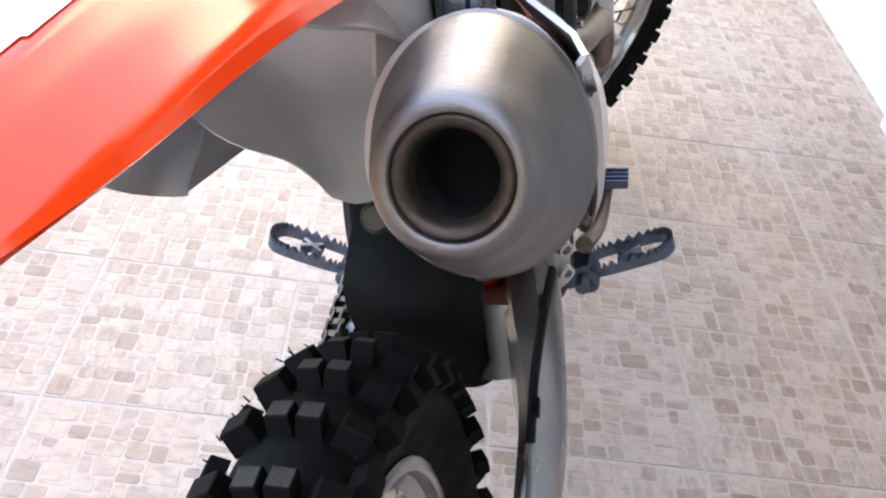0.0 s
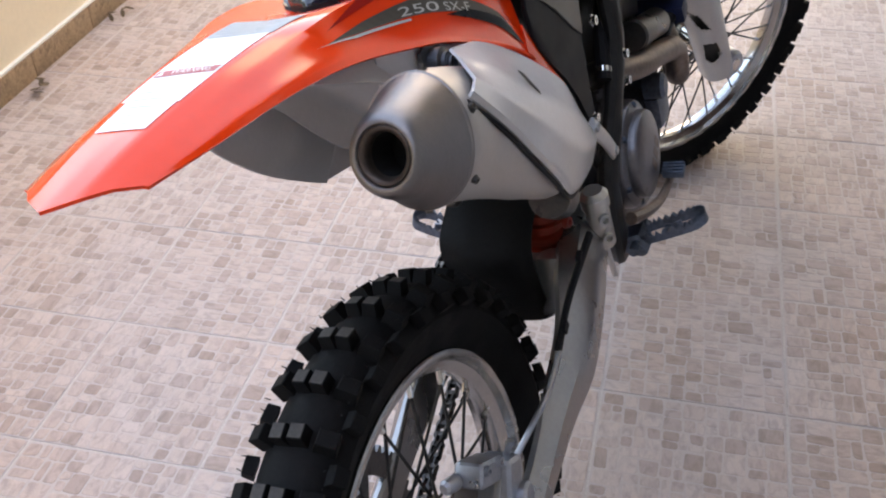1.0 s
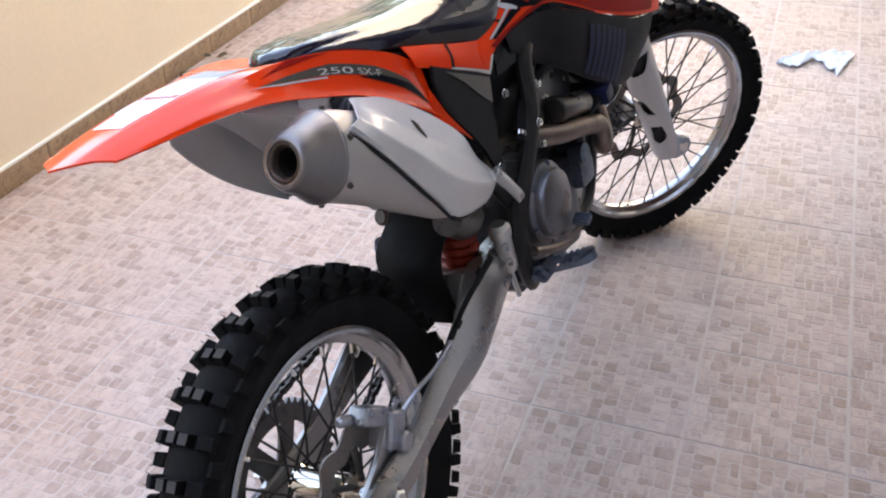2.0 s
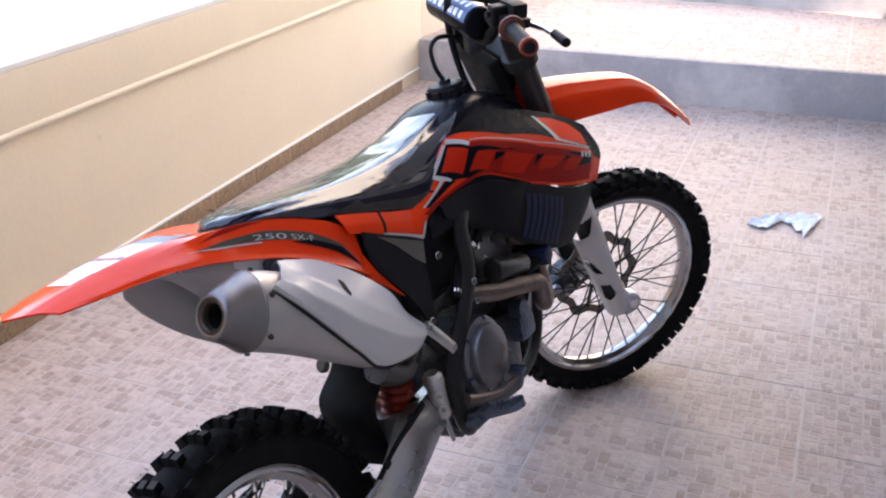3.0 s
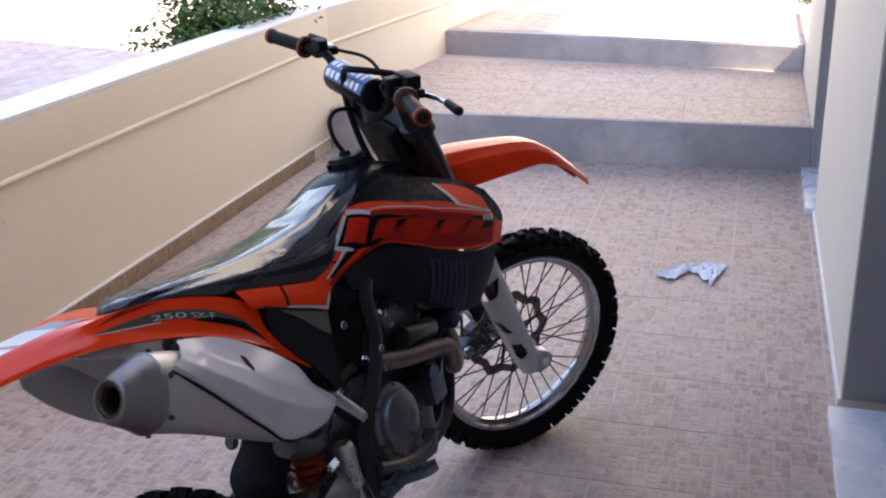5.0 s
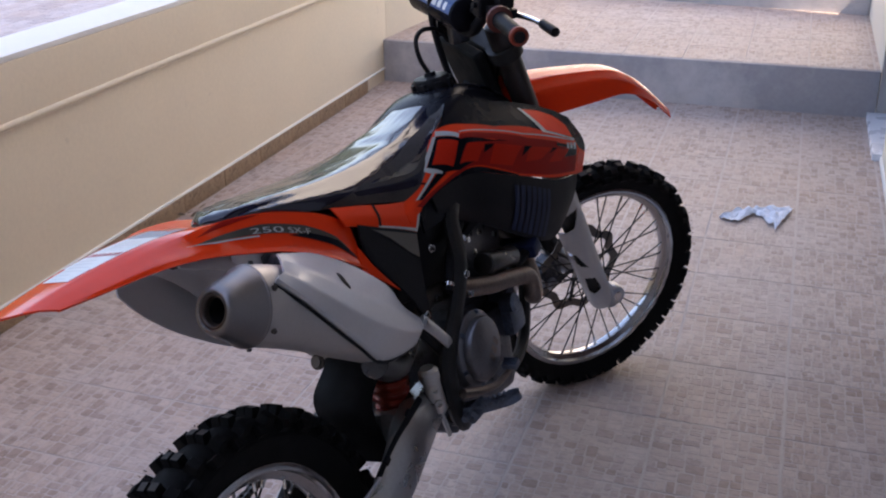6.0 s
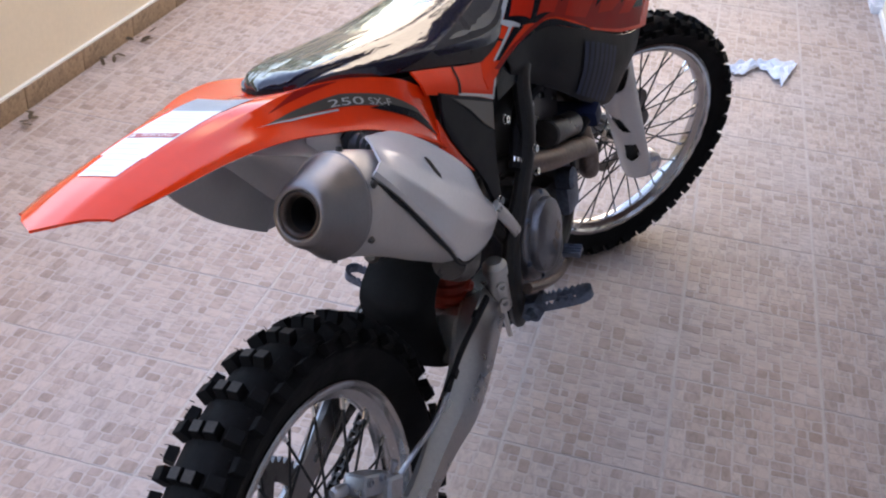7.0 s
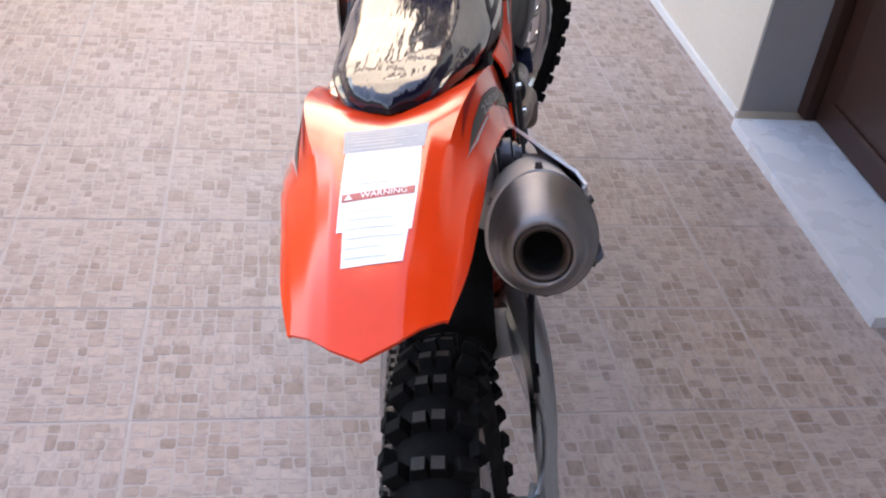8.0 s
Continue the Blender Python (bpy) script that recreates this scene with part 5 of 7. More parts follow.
# swingarm
for s in (1, -1):
    rows = []
    for y, zc, h, xo, xi in ((-0.045, 0.350, 0.026, 0.123, 0.100), (0.05, 0.352, 0.036, 0.124, 0.098), (0.13, 0.373, 0.033, 0.125, 0.101), (0.22, 0.404, 0.041, 0.129, 0.099), (0.31, 0.430, 0.052, 0.136, 0.096),
                             (0.40, 0.462, 0.052, 0.131, 0.074), (0.50, 0.476, 0.044, 0.115, 0.060), (0.57, 0.480, 0.036, 0.110, 0.058)):
        b = 0.008
        ring = [(xi, zc - h + b), (xi + b, zc - h), (xo - b * 1.6, zc - h), (xo, zc - h + b * 2.2), (xo, zc + h * 0.35), (xo - 0.016, zc + h * 0.85), (xo - 0.024, zc + h), (xi + b, zc + h), (xi, zc + h - b)]
        rows.append([(s * x + (0.020 if s < 0 else 0), y, z) for x, z in ring])
    bm = bmesh.new()
    rows = [catmull([r[j] for r in rows], 26) for j in range(9)]
    g = [[bm.verts.new(rows[j][i]) for j in range(9)] for i in range(26)]
    for i in range(25):
        for j in range(9):
            bm.faces.new((g[i][j], g[i][(j + 1) % 9], g[i + 1][(j + 1) % 9], g[i + 1][j]))
    bm.faces.new(g[0]), bm.faces.new(g[-1])
    arm = part("swingarm", bm, M_ARM, bike, "bare aluminium swingarm")
    bm = bmesh.new()
    box(bm, (0.006, 0.075, 0.030), pose(s * 0.131 + (0.020 if s < 0 else 0), -0.01, 0.339), 0.003)
    part("chain_adjuster", bm, M_CASTALU, arm)
bm = bmesh.new()
box(bm, (0.15, 0.055, 0.085), pose(0, 0.42, 0.463, -14), 0.012)
part("swingarm_bridge", bm, M_ARM, bike, "cast aluminium swingarm bridge")
bm = bmesh.new()
tube(bm, [(0.118, 0.44, 0.528), (0.110, 0.35, 0.495), (0.110, 0.27, 0.462)], 0.008, 14, 8, flat=0.6)
for y, z in ((0.30, 0.478), (0.40, 0.517)):
    box(bm, (0.008, 0.016, 0.014), pose(0.113, y, z, 18), 0.002)
part("brake_hose", bm, M_BLACK, bike, "black rear brake hose on the swingarm")

# chain
def chain_path():
    pts = []
    for k in range(30):
        pts.append((0.0 + 0.62 * k / 29, 0.353 + 0.126 + (0.50 + 0.036 - 0.479) * k / 29))
    for k in range(1, 10):
        a = math.pi / 2 - math.pi * k / 10
        pts.append((0.62 + 0.036 * math.cos(a), 0.50 + 0.036 * math.sin(a)))
    for k in range(30):
        pts.append((0.62 - 0.62 * k / 29, 0.464 + (0.353 - 0.126 - 0.464) * k / 29))
    for k in range(1, 26):
        a = -math.pi / 2 - math.pi * k / 26
        pts.append((0.126 * math.cos(a), 0.353 + 0.126 * math.sin(a)))
    return pts


bm = bmesh.new()
pts = chain_path()
pts.append(pts[0])
d = np.array(pts)
cum = np.concatenate([[0], np.cumsum(np.hypot(*np.diff(d, axis=0).T))])
count = int(cum[-1] / 0.0159)
for k in range(count):
    s0, s1 = cum[-1] * k / count, cum[-1] * (k + 1) / count
    p = [(np.interp(s, cum, d[:, 0]), np.interp(s, cum, d[:, 1])) for s in (s0, s1)]
    mid, ang = ((p[0][0] + p[1][0]) / 2, (p[0][1] + p[1][1]) / 2), math.atan2(p[1][1] - p[0][1], p[1][0] - p[0][0])
    for x in ((-0.0042, 0.0042) if k % 2 else (-0.0066, 0.0066)):
        m = Matrix.Translation((-0.086 + x, *mid)) @ Matrix.Rotation(ang, 4, "X")
        frustum(bm, m @ Matrix.Rotation(math.pi / 2, 4, "Y") @ Matrix.Translation((0, 0, -0.001)), 0.0062, 0.0102, 0.0062, 0.0102, 0.002)
    frustum(bm, Matrix.Translation((-0.086, p[0][0], p[0][1])) @ Matrix.Rotation(math.pi / 2, 4, "Y") @ Matrix.Translation((0, 0, -0.009)), 0.004, 0.004, 0.004, 0.004, 0.018)
part("chain", bm, M_CHAIN, bike, "oily steel drive chain")
bm = box(bmesh.new(), (0.03, 0.11, 0.05), pose(-0.086, 0.12, 0.27, -22), 0.008)
part("chain_guide", bm, M_BLACK, bike, "black plastic chain guide")

# shock
bm = bmesh.new()
lo, hi = Vector((0.01, 0.49, 0.45)), Vector((0.01, 0.55, 0.80))
dd = (hi - lo).normalized()
sx_, sy_ = dd.orthogonal().normalized(), dd.cross(dd.orthogonal().normalized())
tube(bm, [lo + (hi - lo) * (0.10 + 0.75 * k / 130) + 0.036 * (math.cos(k * 0.36) * sx_ + math.sin(k * 0.36) * sy_) for k in range(131)], 0.0062, 131, 8, smooth=False)
shock = part("shock_spring", bm, M_SPRING, bike, "dark orange rear shock spring")
bm = bmesh.new()
lathe(bm, [(0, 0), (0.020, 0), (0.020, 0.20), (0.030, 0.21), (0.030, 0.35), (0, 0.36)], along(lo, dd), 24)
part("shock_body", bm, M_ALU, shock)
bm = bmesh.new()
lathe(bm, [(0, 0), (0.026, 0)] + [q for k in range(9) for q in ((0.035, 0.006 + 0.017 * k), (0.035, 0.013 + 0.017 * k), (0.028, 0.016 + 0.017 * k), (0.028, 0.020 + 0.017 * k))] + [(0, 0.165)], along((0.038, 0.462, 0.490), (0.06, 0.12, 1)), 22)
bolt(bm, (0.086, 0.445, 0.545), (1, -0.2, 0), 0.008, 0.006)
part("shock_linkage", bm, M_SPRING, shock, "orange anodised shock clamp")
bm = box(bmesh.new(), (0.04, 0.05, 0.085), pose(0.065, 0.415, 0.468, -14), 0.012)
part("linkage_lever", bm, M_ALU, shock)

# frame
for s in (1, -1):
    bm = bmesh.new()
    tube(bm, [(s * 0.045, 1.13, 0.90), (s * 0.085, 0.98, 0.86), (s * 0.105, 0.80, 0.835), (s * 0.112, 0.715, 0.80), (s * 0.116, 0.70, 0.70), (s * 0.114, 0.645, 0.615), (s * 0.112, 0.575, 0.54), (s * 0.112, 0.565, 0.45), (s * 0.10, 0.60, 0.39), (s * 0.08, 0.66, 0.365)],
         [0.026, 0.024, 0.023, 0.024, 0.024, 0.023, 0.026, 0.026, 0.022, 0.018], 44, 10, flat=0.62)
    part("frame_beam", bm, M_FRAME, bike, "dark grey painted frame beam")
    bm = bmesh.new()
    tube(bm, [(s * 0.045, 1.17, 0.80), (s * 0.05, 1.12, 0.60), (s * 0.06, 1.02, 0.40), (s * 0.075, 0.87, 0.362), (s * 0.075, 0.66, 0.362), (s * 0.09, 0.58, 0.41)], 0.0145, 40, 10)
    part("frame_cradle", bm, M_FRAME, bike, "dark grey lower frame tube")
    bm = bmesh.new()
    tube(bm, [(s * 0.09, 0.69, 0.80), (s * 0.085, 0.50, 0.855), (s * 0.07, 0.28, 0.905), (s * 0.06, 0.12, 0.94)], 0.0115, 24, 10)
    tube(bm, [(s * 0.10, 0.585, 0.55), (s * 0.095, 0.50, 0.66), (s * 0.085, 0.34, 0.83), (s * 0.075, 0.22, 0.905)], 0.0105, 24, 10)
    part("subframe", bm, M_FRAME, bike, "dark grey rear subframe")
bm = bmesh.new()
tube(bm, [(0, 1.145, 0.985), (0, 1.245, 0.785)], 0.030, 2, 16)
part("head_tube", bm, M_FRAME, bike)

# engine
bm = bmesh.new()
box(bm, (0.20, 0.30, 0.20), pose(0.0, 0.74, 0.455, -8), 0.045, 4)
box(bm, (0.16, 0.16, 0.10), pose(0.0, 0.68, 0.40), 0.03, 3)
engine = part("engine_case", bm, M_CASTALU, bike, "grimy cast aluminium engine")
CC = Vector((0.113, 0.676, 0.517))
bm = bmesh.new()
lathe(bm, [(0.081, -0.020), (0.084, -0.006), (0.084, 0.006), (0.081, 0.014), (0.075, 0.018), (0.068, 0.019), (0.0675, 0.028), (0.0655, 0.0325), (0.061, 0.0350), (0.030, 0.0365), (0, 0.0365)], Matrix.Translation(CC) @ Matrix.Rotation(math.pi / 2, 4, "Y"), 56)
clutch = part("clutch_cover", bm, M_COVER, engine, "round grey clutch cover")
bm = bmesh.new()
for k in range(3):
    box(bm, (0.0012, 0.012, 0.026 - 0.003 * k), pose(CC.x + 0.0365, CC.y + 0.01 + k * 0.014, CC.z - 0.025 + k * 0.012, 35), 0.0)
for k in range(6):
    a = radians(15 + 60 * k)
    part("cover_bolt", bolt(bmesh.new(), CC + Vector((0.015, 0.0760 * math.cos(a), 0.0760 * math.sin(a))), (1, 0, 0), 0.005, 0.005), M_BLUESTEEL, clutch)
part("cover_mark", bm, M_HEAT, clutch, "faded red cover mark")
bm = bmesh.new()
lathe(bm, [(0.040, -0.02), (0.043, 0.0), (0.043, 0.016), (0.035, 0.025), (0, 0.027)], Matrix.Translation((0.092, 0.775, 0.440)) @ Matrix.Rotation(math.pi / 2, 4, "Y"), 36)
part("water_pump", bm, M_CASTALU, engine)
bm = bmesh.new()
box(bm, (0.125, 0.125, 0.13), pose(0, 0.80, 0.60, -12), 0.014)
cylinder = part("cylinder", bm, M_CASTALU, bike, "grey finned cylinder")
for k in range(5):
    part("cooling_fin", box(bmesh.new(), (0.135, 0.135, 0.006), pose(0, 0.795 + 0.004 * k, 0.565 + k * 0.018, -12), 0.002), M_CASTALU, cylinder)
bm = bmesh.new()
box(bm, (0.15, 0.15, 0.09), pose(0.0, 0.825, 0.71, -12), 0.02, 3)
box(bm, (0.11, 0.10, 0.05), pose(0.0, 0.83, 0.765, -12), 0.015, 3)
for y, z in ((0.77, 0.75), (0.87, 0.73), (0.79, 0.69)):
    bolt(bm, (0.076, y, z), (1, 0, 0), 0.008, 0.007)
part("cylinder_head", bm, M_CASTALU, engine, "grimy cylinder head")
bm = bmesh.new()
plate(bm, [(0.775, 0.735), (0.80, 0.735), (0.811, 0.722), (0.826, 0.722), (0.838, 0.735), (0.862, 0.732), (0.871, 0.718), (0.887, 0.716), (0.898, 0.722), (0.945, 0.690), (0.935, 0.640), (0.86, 0.655), (0.785, 0.668)], 0.012,
      Matrix.Translation((0.078, 0, 0)) @ SIDE, 0.002)
casting = part("head_casting", bm, M_COVER, engine, "grey cast flange on the cylinder head")
for y, z in ((0.793, 0.715), (0.850, 0.712), (0.915, 0.682), (0.812, 0.680)):
    part("flange_bolt", bolt(bmesh.new(), (0.090, y, z), (1, 0, 0), 0.0055, 0.006), M_CHROME, casting)
for y, z in ((0.8185, 0.735), (0.879, 0.729)):
    part("spark_lead", tube(bmesh.new(), [(0.082, y, z - 0.02), (0.086, y, z + 0.006), (0.070, y + 0.01, z + 0.05)], 0.0085, 8, 12), M_BLACK, engine)
for p, d in (((0.112, 0.895, 0.585), (0.3, 0.8, 0.5)), ((0.086, 0.780, 0.725), (0.4, 0.8, 0.5)), ((0.108, 0.650, 0.670), (-0.1, 0.6, 0.6))):
    part("hose_clamp", lathe(bmesh.new(), [(0.0118, -0.004), (0.0132, -0.004), (0.0132, 0.004), (0.0118, 0.004)], along(p, d), 18), M_CHROME, engine, "bright hose clamp")
bm = bmesh.new()
lathe(bm, [(0, 0), (0.024, 0), (0.027, 0.004), (0.027, 0.022), (0.024, 0.026), (0.024, 0.115), (0.021, 0.12), (0, 0.12)], along((0.112, 0.80, 0.655), (0.10, 1, -0.22)), 26)
part("starter_motor", bm, M_BRONZE, engine, "dark bronze cylinder on the engine")
bm = bmesh.new()
box(bm, (0.06, 0.07, 0.06), pose(0.095, 0.885, 0.49), 0.016)
box(bm, (0.05, 0.05, 0.09), pose(0.085, 0.90, 0.56), 0.014)
lathe(bm, [(0, 0), (0.022, 0), (0.022, 0.03), (0.015, 0.035), (0, 0.035)], along((0.10, 0.87, 0.535), (1, 0, 0)), 20)
part("thermostat", bm, M_BLUESTEEL, engine, "blue-grey water housing")
for pts in ([(0.10, 0.87, 0.56), (0.125, 0.92, 0.60), (0.135, 0.99, 0.62)], [(0.08, 0.77, 0.72), (0.12, 0.85, 0.77), (0.12, 0.96, 0.79)], [(0.11, 0.64, 0.66), (0.10, 0.70, 0.72), (0.09, 0.78, 0.76)]):
    part("coolant_hose", tube(bmesh.new(), pts, 0.0115, 18, 10), M_BLACK, engine, "black rubber hose")
bm = bmesh.new()
tube(bm, [(0.02, 0.92, 0.685), (0.04, 1.00, 0.665), (0.09, 1.025, 0.60), (0.122, 0.995, 0.535), (0.135, 0.955, 0.515), (0.138, 0.945, 0.565), (0.132, 0.88, 0.590), (0.122, 0.79, 0.612), (0.108, 0.72, 0.635), (0.10, 0.68, 0.65)], 0.0205, 70, 16)
part("exhaust_header", bm, M_HEAT, bike, "heat stained steel exhaust header")
# two added dark boxes keep see-through gaps round the engine dark; bright frame bolts
part("front_gap_filler", box(bmesh.new(), (0.11, 0.12, 0.26), pose(-0.01, 0.955, 0.585, 14), 0.02, 3), M_FRAME, bike, "added dark filler box behind the radiators")
part("tank_gap_filler", box(bmesh.new(), (0.15, 0.30, 0.17), pose(0, 0.665, 0.735, -10), 0.03, 3), M_BLACK, bike, "added black filler box under the tank")
for x, y, z in ((0.140, 0.690, 0.677), (0.140, 0.515, 0.665), (0.136, 0.590, 0.772), (0.134, 0.70, 0.63)):
    part("frame_bolt", bolt(bmesh.new(), (x - 0.012, y, z), (1, 0, 0), 0.0065, 0.008), M_CHROME, bike, "bright frame bolt")

# footpegs, pedal, rear brake
for s in (1, -1):
    base = Vector((s * 0.135, 0.585, 0.425))
    tip = Vector((s * 0.237, 0.607 if s > 0 else 0.590, 0.447 if s > 0 else 0.462))
    d = (tip - base)
    m = Matrix.Translation(base) @ Matrix((d.normalized(), Vector((0, 1, 0)), d.normalized().cross(Vector((0, 1, 0))))).transposed().to_4x4()
    L_ = d.length
    bm = bmesh.new()
    w, zs = 0.0205, (1 if s > 0 else -1)
    loop = [(0.004, -w * 0.75), (0.03, -w), (L_ - 0.02, -w), (L_ - 0.004, -w * 0.6), (L_, 0), (L_ - 0.004, w * 0.6), (L_ - 0.02, w), (0.03, w), (0.004, w * 0.75)]
    n = 84
    c = catmull([(*q, 0) for q in loop], n)
    ins = [(0.012 + (q[0] - 0.012) * 0.93, q[1] * 0.85) for q in c]
    top = [bm.verts.new(m @ Vector((q[0], q[1], (0.004 if k % 2 else 0.0125) * zs))) for k, q in enumerate(c)]
    top_i = [bm.verts.new(m @ Vector((*q, (0.003 if k % 2 else 0.0110) * zs))) for k, q in enumerate(ins)]
    bot = [bm.verts.new(m @ Vector((q[0], q[1], -0.007 * zs))) for q in c]
    bot_i = [bm.verts.new(m @ Vector((*q, -0.007 * zs))) for q in ins]
    for k in range(n - 1):
        for a, b in ((top, top_i), (bot_i, bot), (bot, top), (top_i, bot_i)):
            bm.faces.new((a[k], a[k + 1], b[k + 1], b[k]))
    box(bm, (0.030, 0.006, 0.012), m @ pose(0.055, 0, -0.002, 0, 0, 28), 0.003)
    box(bm, (0.030, 0.006, 0.012), m @ pose(0.055, 0, -0.002, 0, 0, -28), 0.003)
    peg = part("footpeg", bm, M_BLUESTEEL, bike, "toothed blue-grey steel footpeg")
    bm = bmesh.new()
    box(bm, (0.034, 0.038, 0.028), m @ pose(-0.005, 0, 0), 0.007)
    tube(bm, [(s * 0.137, 0.545, 0.424), (s * 0.137, 0.628, 0.424)], 0.0075, 2, 10)
    for k in range(6):
        lathe(bm, [(0.0085, 0), (0.0125, 0.002), (0.0085, 0.004)], along((s * 0.143, 0.560 + k * 0.007, 0.418), (0, 1, 0)), 12)
    part("peg_bracket", bm, M_BLUESTEEL, peg)
bm = bmesh.new()
tube(bm, [(0.140, 0.557, 0.476), (0.148, 0.615, 0.452), (0.153, 0.669, 0.437), (0.156, 0.707, 0.437), (0.158, 0.733, 0.441)], [0.010, 0.009, 0.0075, 0.0065, 0.006], 26, 10)
pedal = part("brake_pedal", bm, M_HEAT, bike, "worn steel rear brake pedal")
bm = bmesh.new()
box(bm, (0.034, 0.024, 0.010), pose(0.166, 0.726, 0.456, 20), 0.003)
for k in range(4):
    box(bm, (0.034, 0.0025, 0.006), pose(0.166, 0.724 + (k - 1.5) * 0.006, 0.462 + (k - 1.5) * 0.0022, 20), 0.001)
part("pedal_tip", bm, M_BLUESTEEL, pedal, "toothed blue-grey pedal tip")
bm = bmesh.new()
tube(bm, [(-0.115, 0.60, 0.44), (-0.135, 0.68, 0.43), (-0.140, 0.76, 0.45)], 0.008, 16, 10)
lathe(bm, [(0, 0), (0.010, 0), (0.010, 0.03), (0, 0.03)], along((-0.138, 0.76, 0.45), (-1, 0, 0)), 12)
part("gear_lever", bm, M_BLUESTEEL, bike, "steel gear lever")
bm = bmesh.new()
d = Vector((0.02, -0.12, 1)).normalized()
lathe(bm, [(0, 0), (0.015, 0), (0.0175, 0.004), (0.0175, 0.070), (0.0205, 0.072), (0.0205, 0.090), (0.0175, 0.092), (0.014, 0.098), (0, 0.098)], along((0.112, 0.505, 0.468), d), 22)
for z in (0.022, 0.055):
    lathe(bm, [(0.0085, 0), (0.0085, 0.010), (0.005, 0.010), (0.005, 0.002), (0, 0.002)], along(Vector((0.112, 0.505, 0.468)) + d * z + Vector((0.010, -0.010, 0)), (0.6, -0.8, 0)), 14)
tube(bm, [(0.112, 0.506, 0.47), (0.114, 0.516, 0.405)], 0.005, 2, 8)
part("brake_master_cylinder", bm, M_ALU, bike, "cast rear brake cylinder")
bm = bmesh.new()
box(bm, (0.036, 0.060, 0.030), pose(0.078, 0.058, 0.462, -34), 0.008, 3)
box(bm, (0.046, 0.042, 0.062), pose(0.084, 0.083, 0.420, -30), 0.011, 3)
lathe(bm, [(0, 0), (0.015, 0), (0.017, 0.003), (0.017, 0.024), (0.014, 0.028), (0, 0.028)], along((0.090, 0.084, 0.398), (1, 0.1, 0)), 22)
lathe(bm, [(0, 0), (0.010, 0), (0.011, 0.003), (0.011, 0.022), (0.008, 0.026), (0, 0.026)], along((0.080, 0.084, 0.372), (1, 0.1, -0.1)), 16)
lathe(bm, [(0, 0), (0.004, 0), (0.004, 0.014), (0.0055, 0.015), (0.0055, 0.022), (0, 0.022)], along((0.090, 0.104, 0.440), (0.3, 0.4, 0.8)), 10)
lathe(bm, [(0, 0), (0.008, 0), (0.009, 0.004), (0.009, 0.020), (0.006, 0.024), (0, 0.024)], along((0.066, 0.030, 0.474), (-0.3, -0.9, 0.3)), 14)
for y, z in ((0.045, 0.478), (0.075, 0.462)):
    bolt(bm, (0.096, y, z), (1, 0, 0), 0.006, 0.005)
tube(bm, [(0.098, 0.115, 0.432), (0.112, 0.150, 0.452), (0.116, 0.20, 0.455), (0.112, 0.27, 0.462)], 0.0040, 18, 8)
part("rear_brake_caliper", bm, M_CALIPER, bike, "silver rear brake caliper")
bm = bmesh.new()
plate(bm, [(-0.03, 0.31), (0.03, 0.305), (0.075, 0.36), (0.10, 0.41), (0.07, 0.44), (0.03, 0.40), (-0.03, 0.37)], 0.008, Matrix.Translation((0.088, 0, 0)) @ SIDE, 0.002)
part("caliper_bracket", bm, M_ALU, bike, "aluminium caliper bracket")

# ---- front end, built straight ahead and then turned ----
FW = Vector((0, math.cos(RAKE), math.sin(RAKE)))  # forward, square to the steering axis


def st(x, f, s):
    """A point of the front end: x to the right, f ahead of the steering axis, s up along it from the axle's height."""
    return PIVOT + Vector((x, 0, 0)) + FW * f + AXIS * s


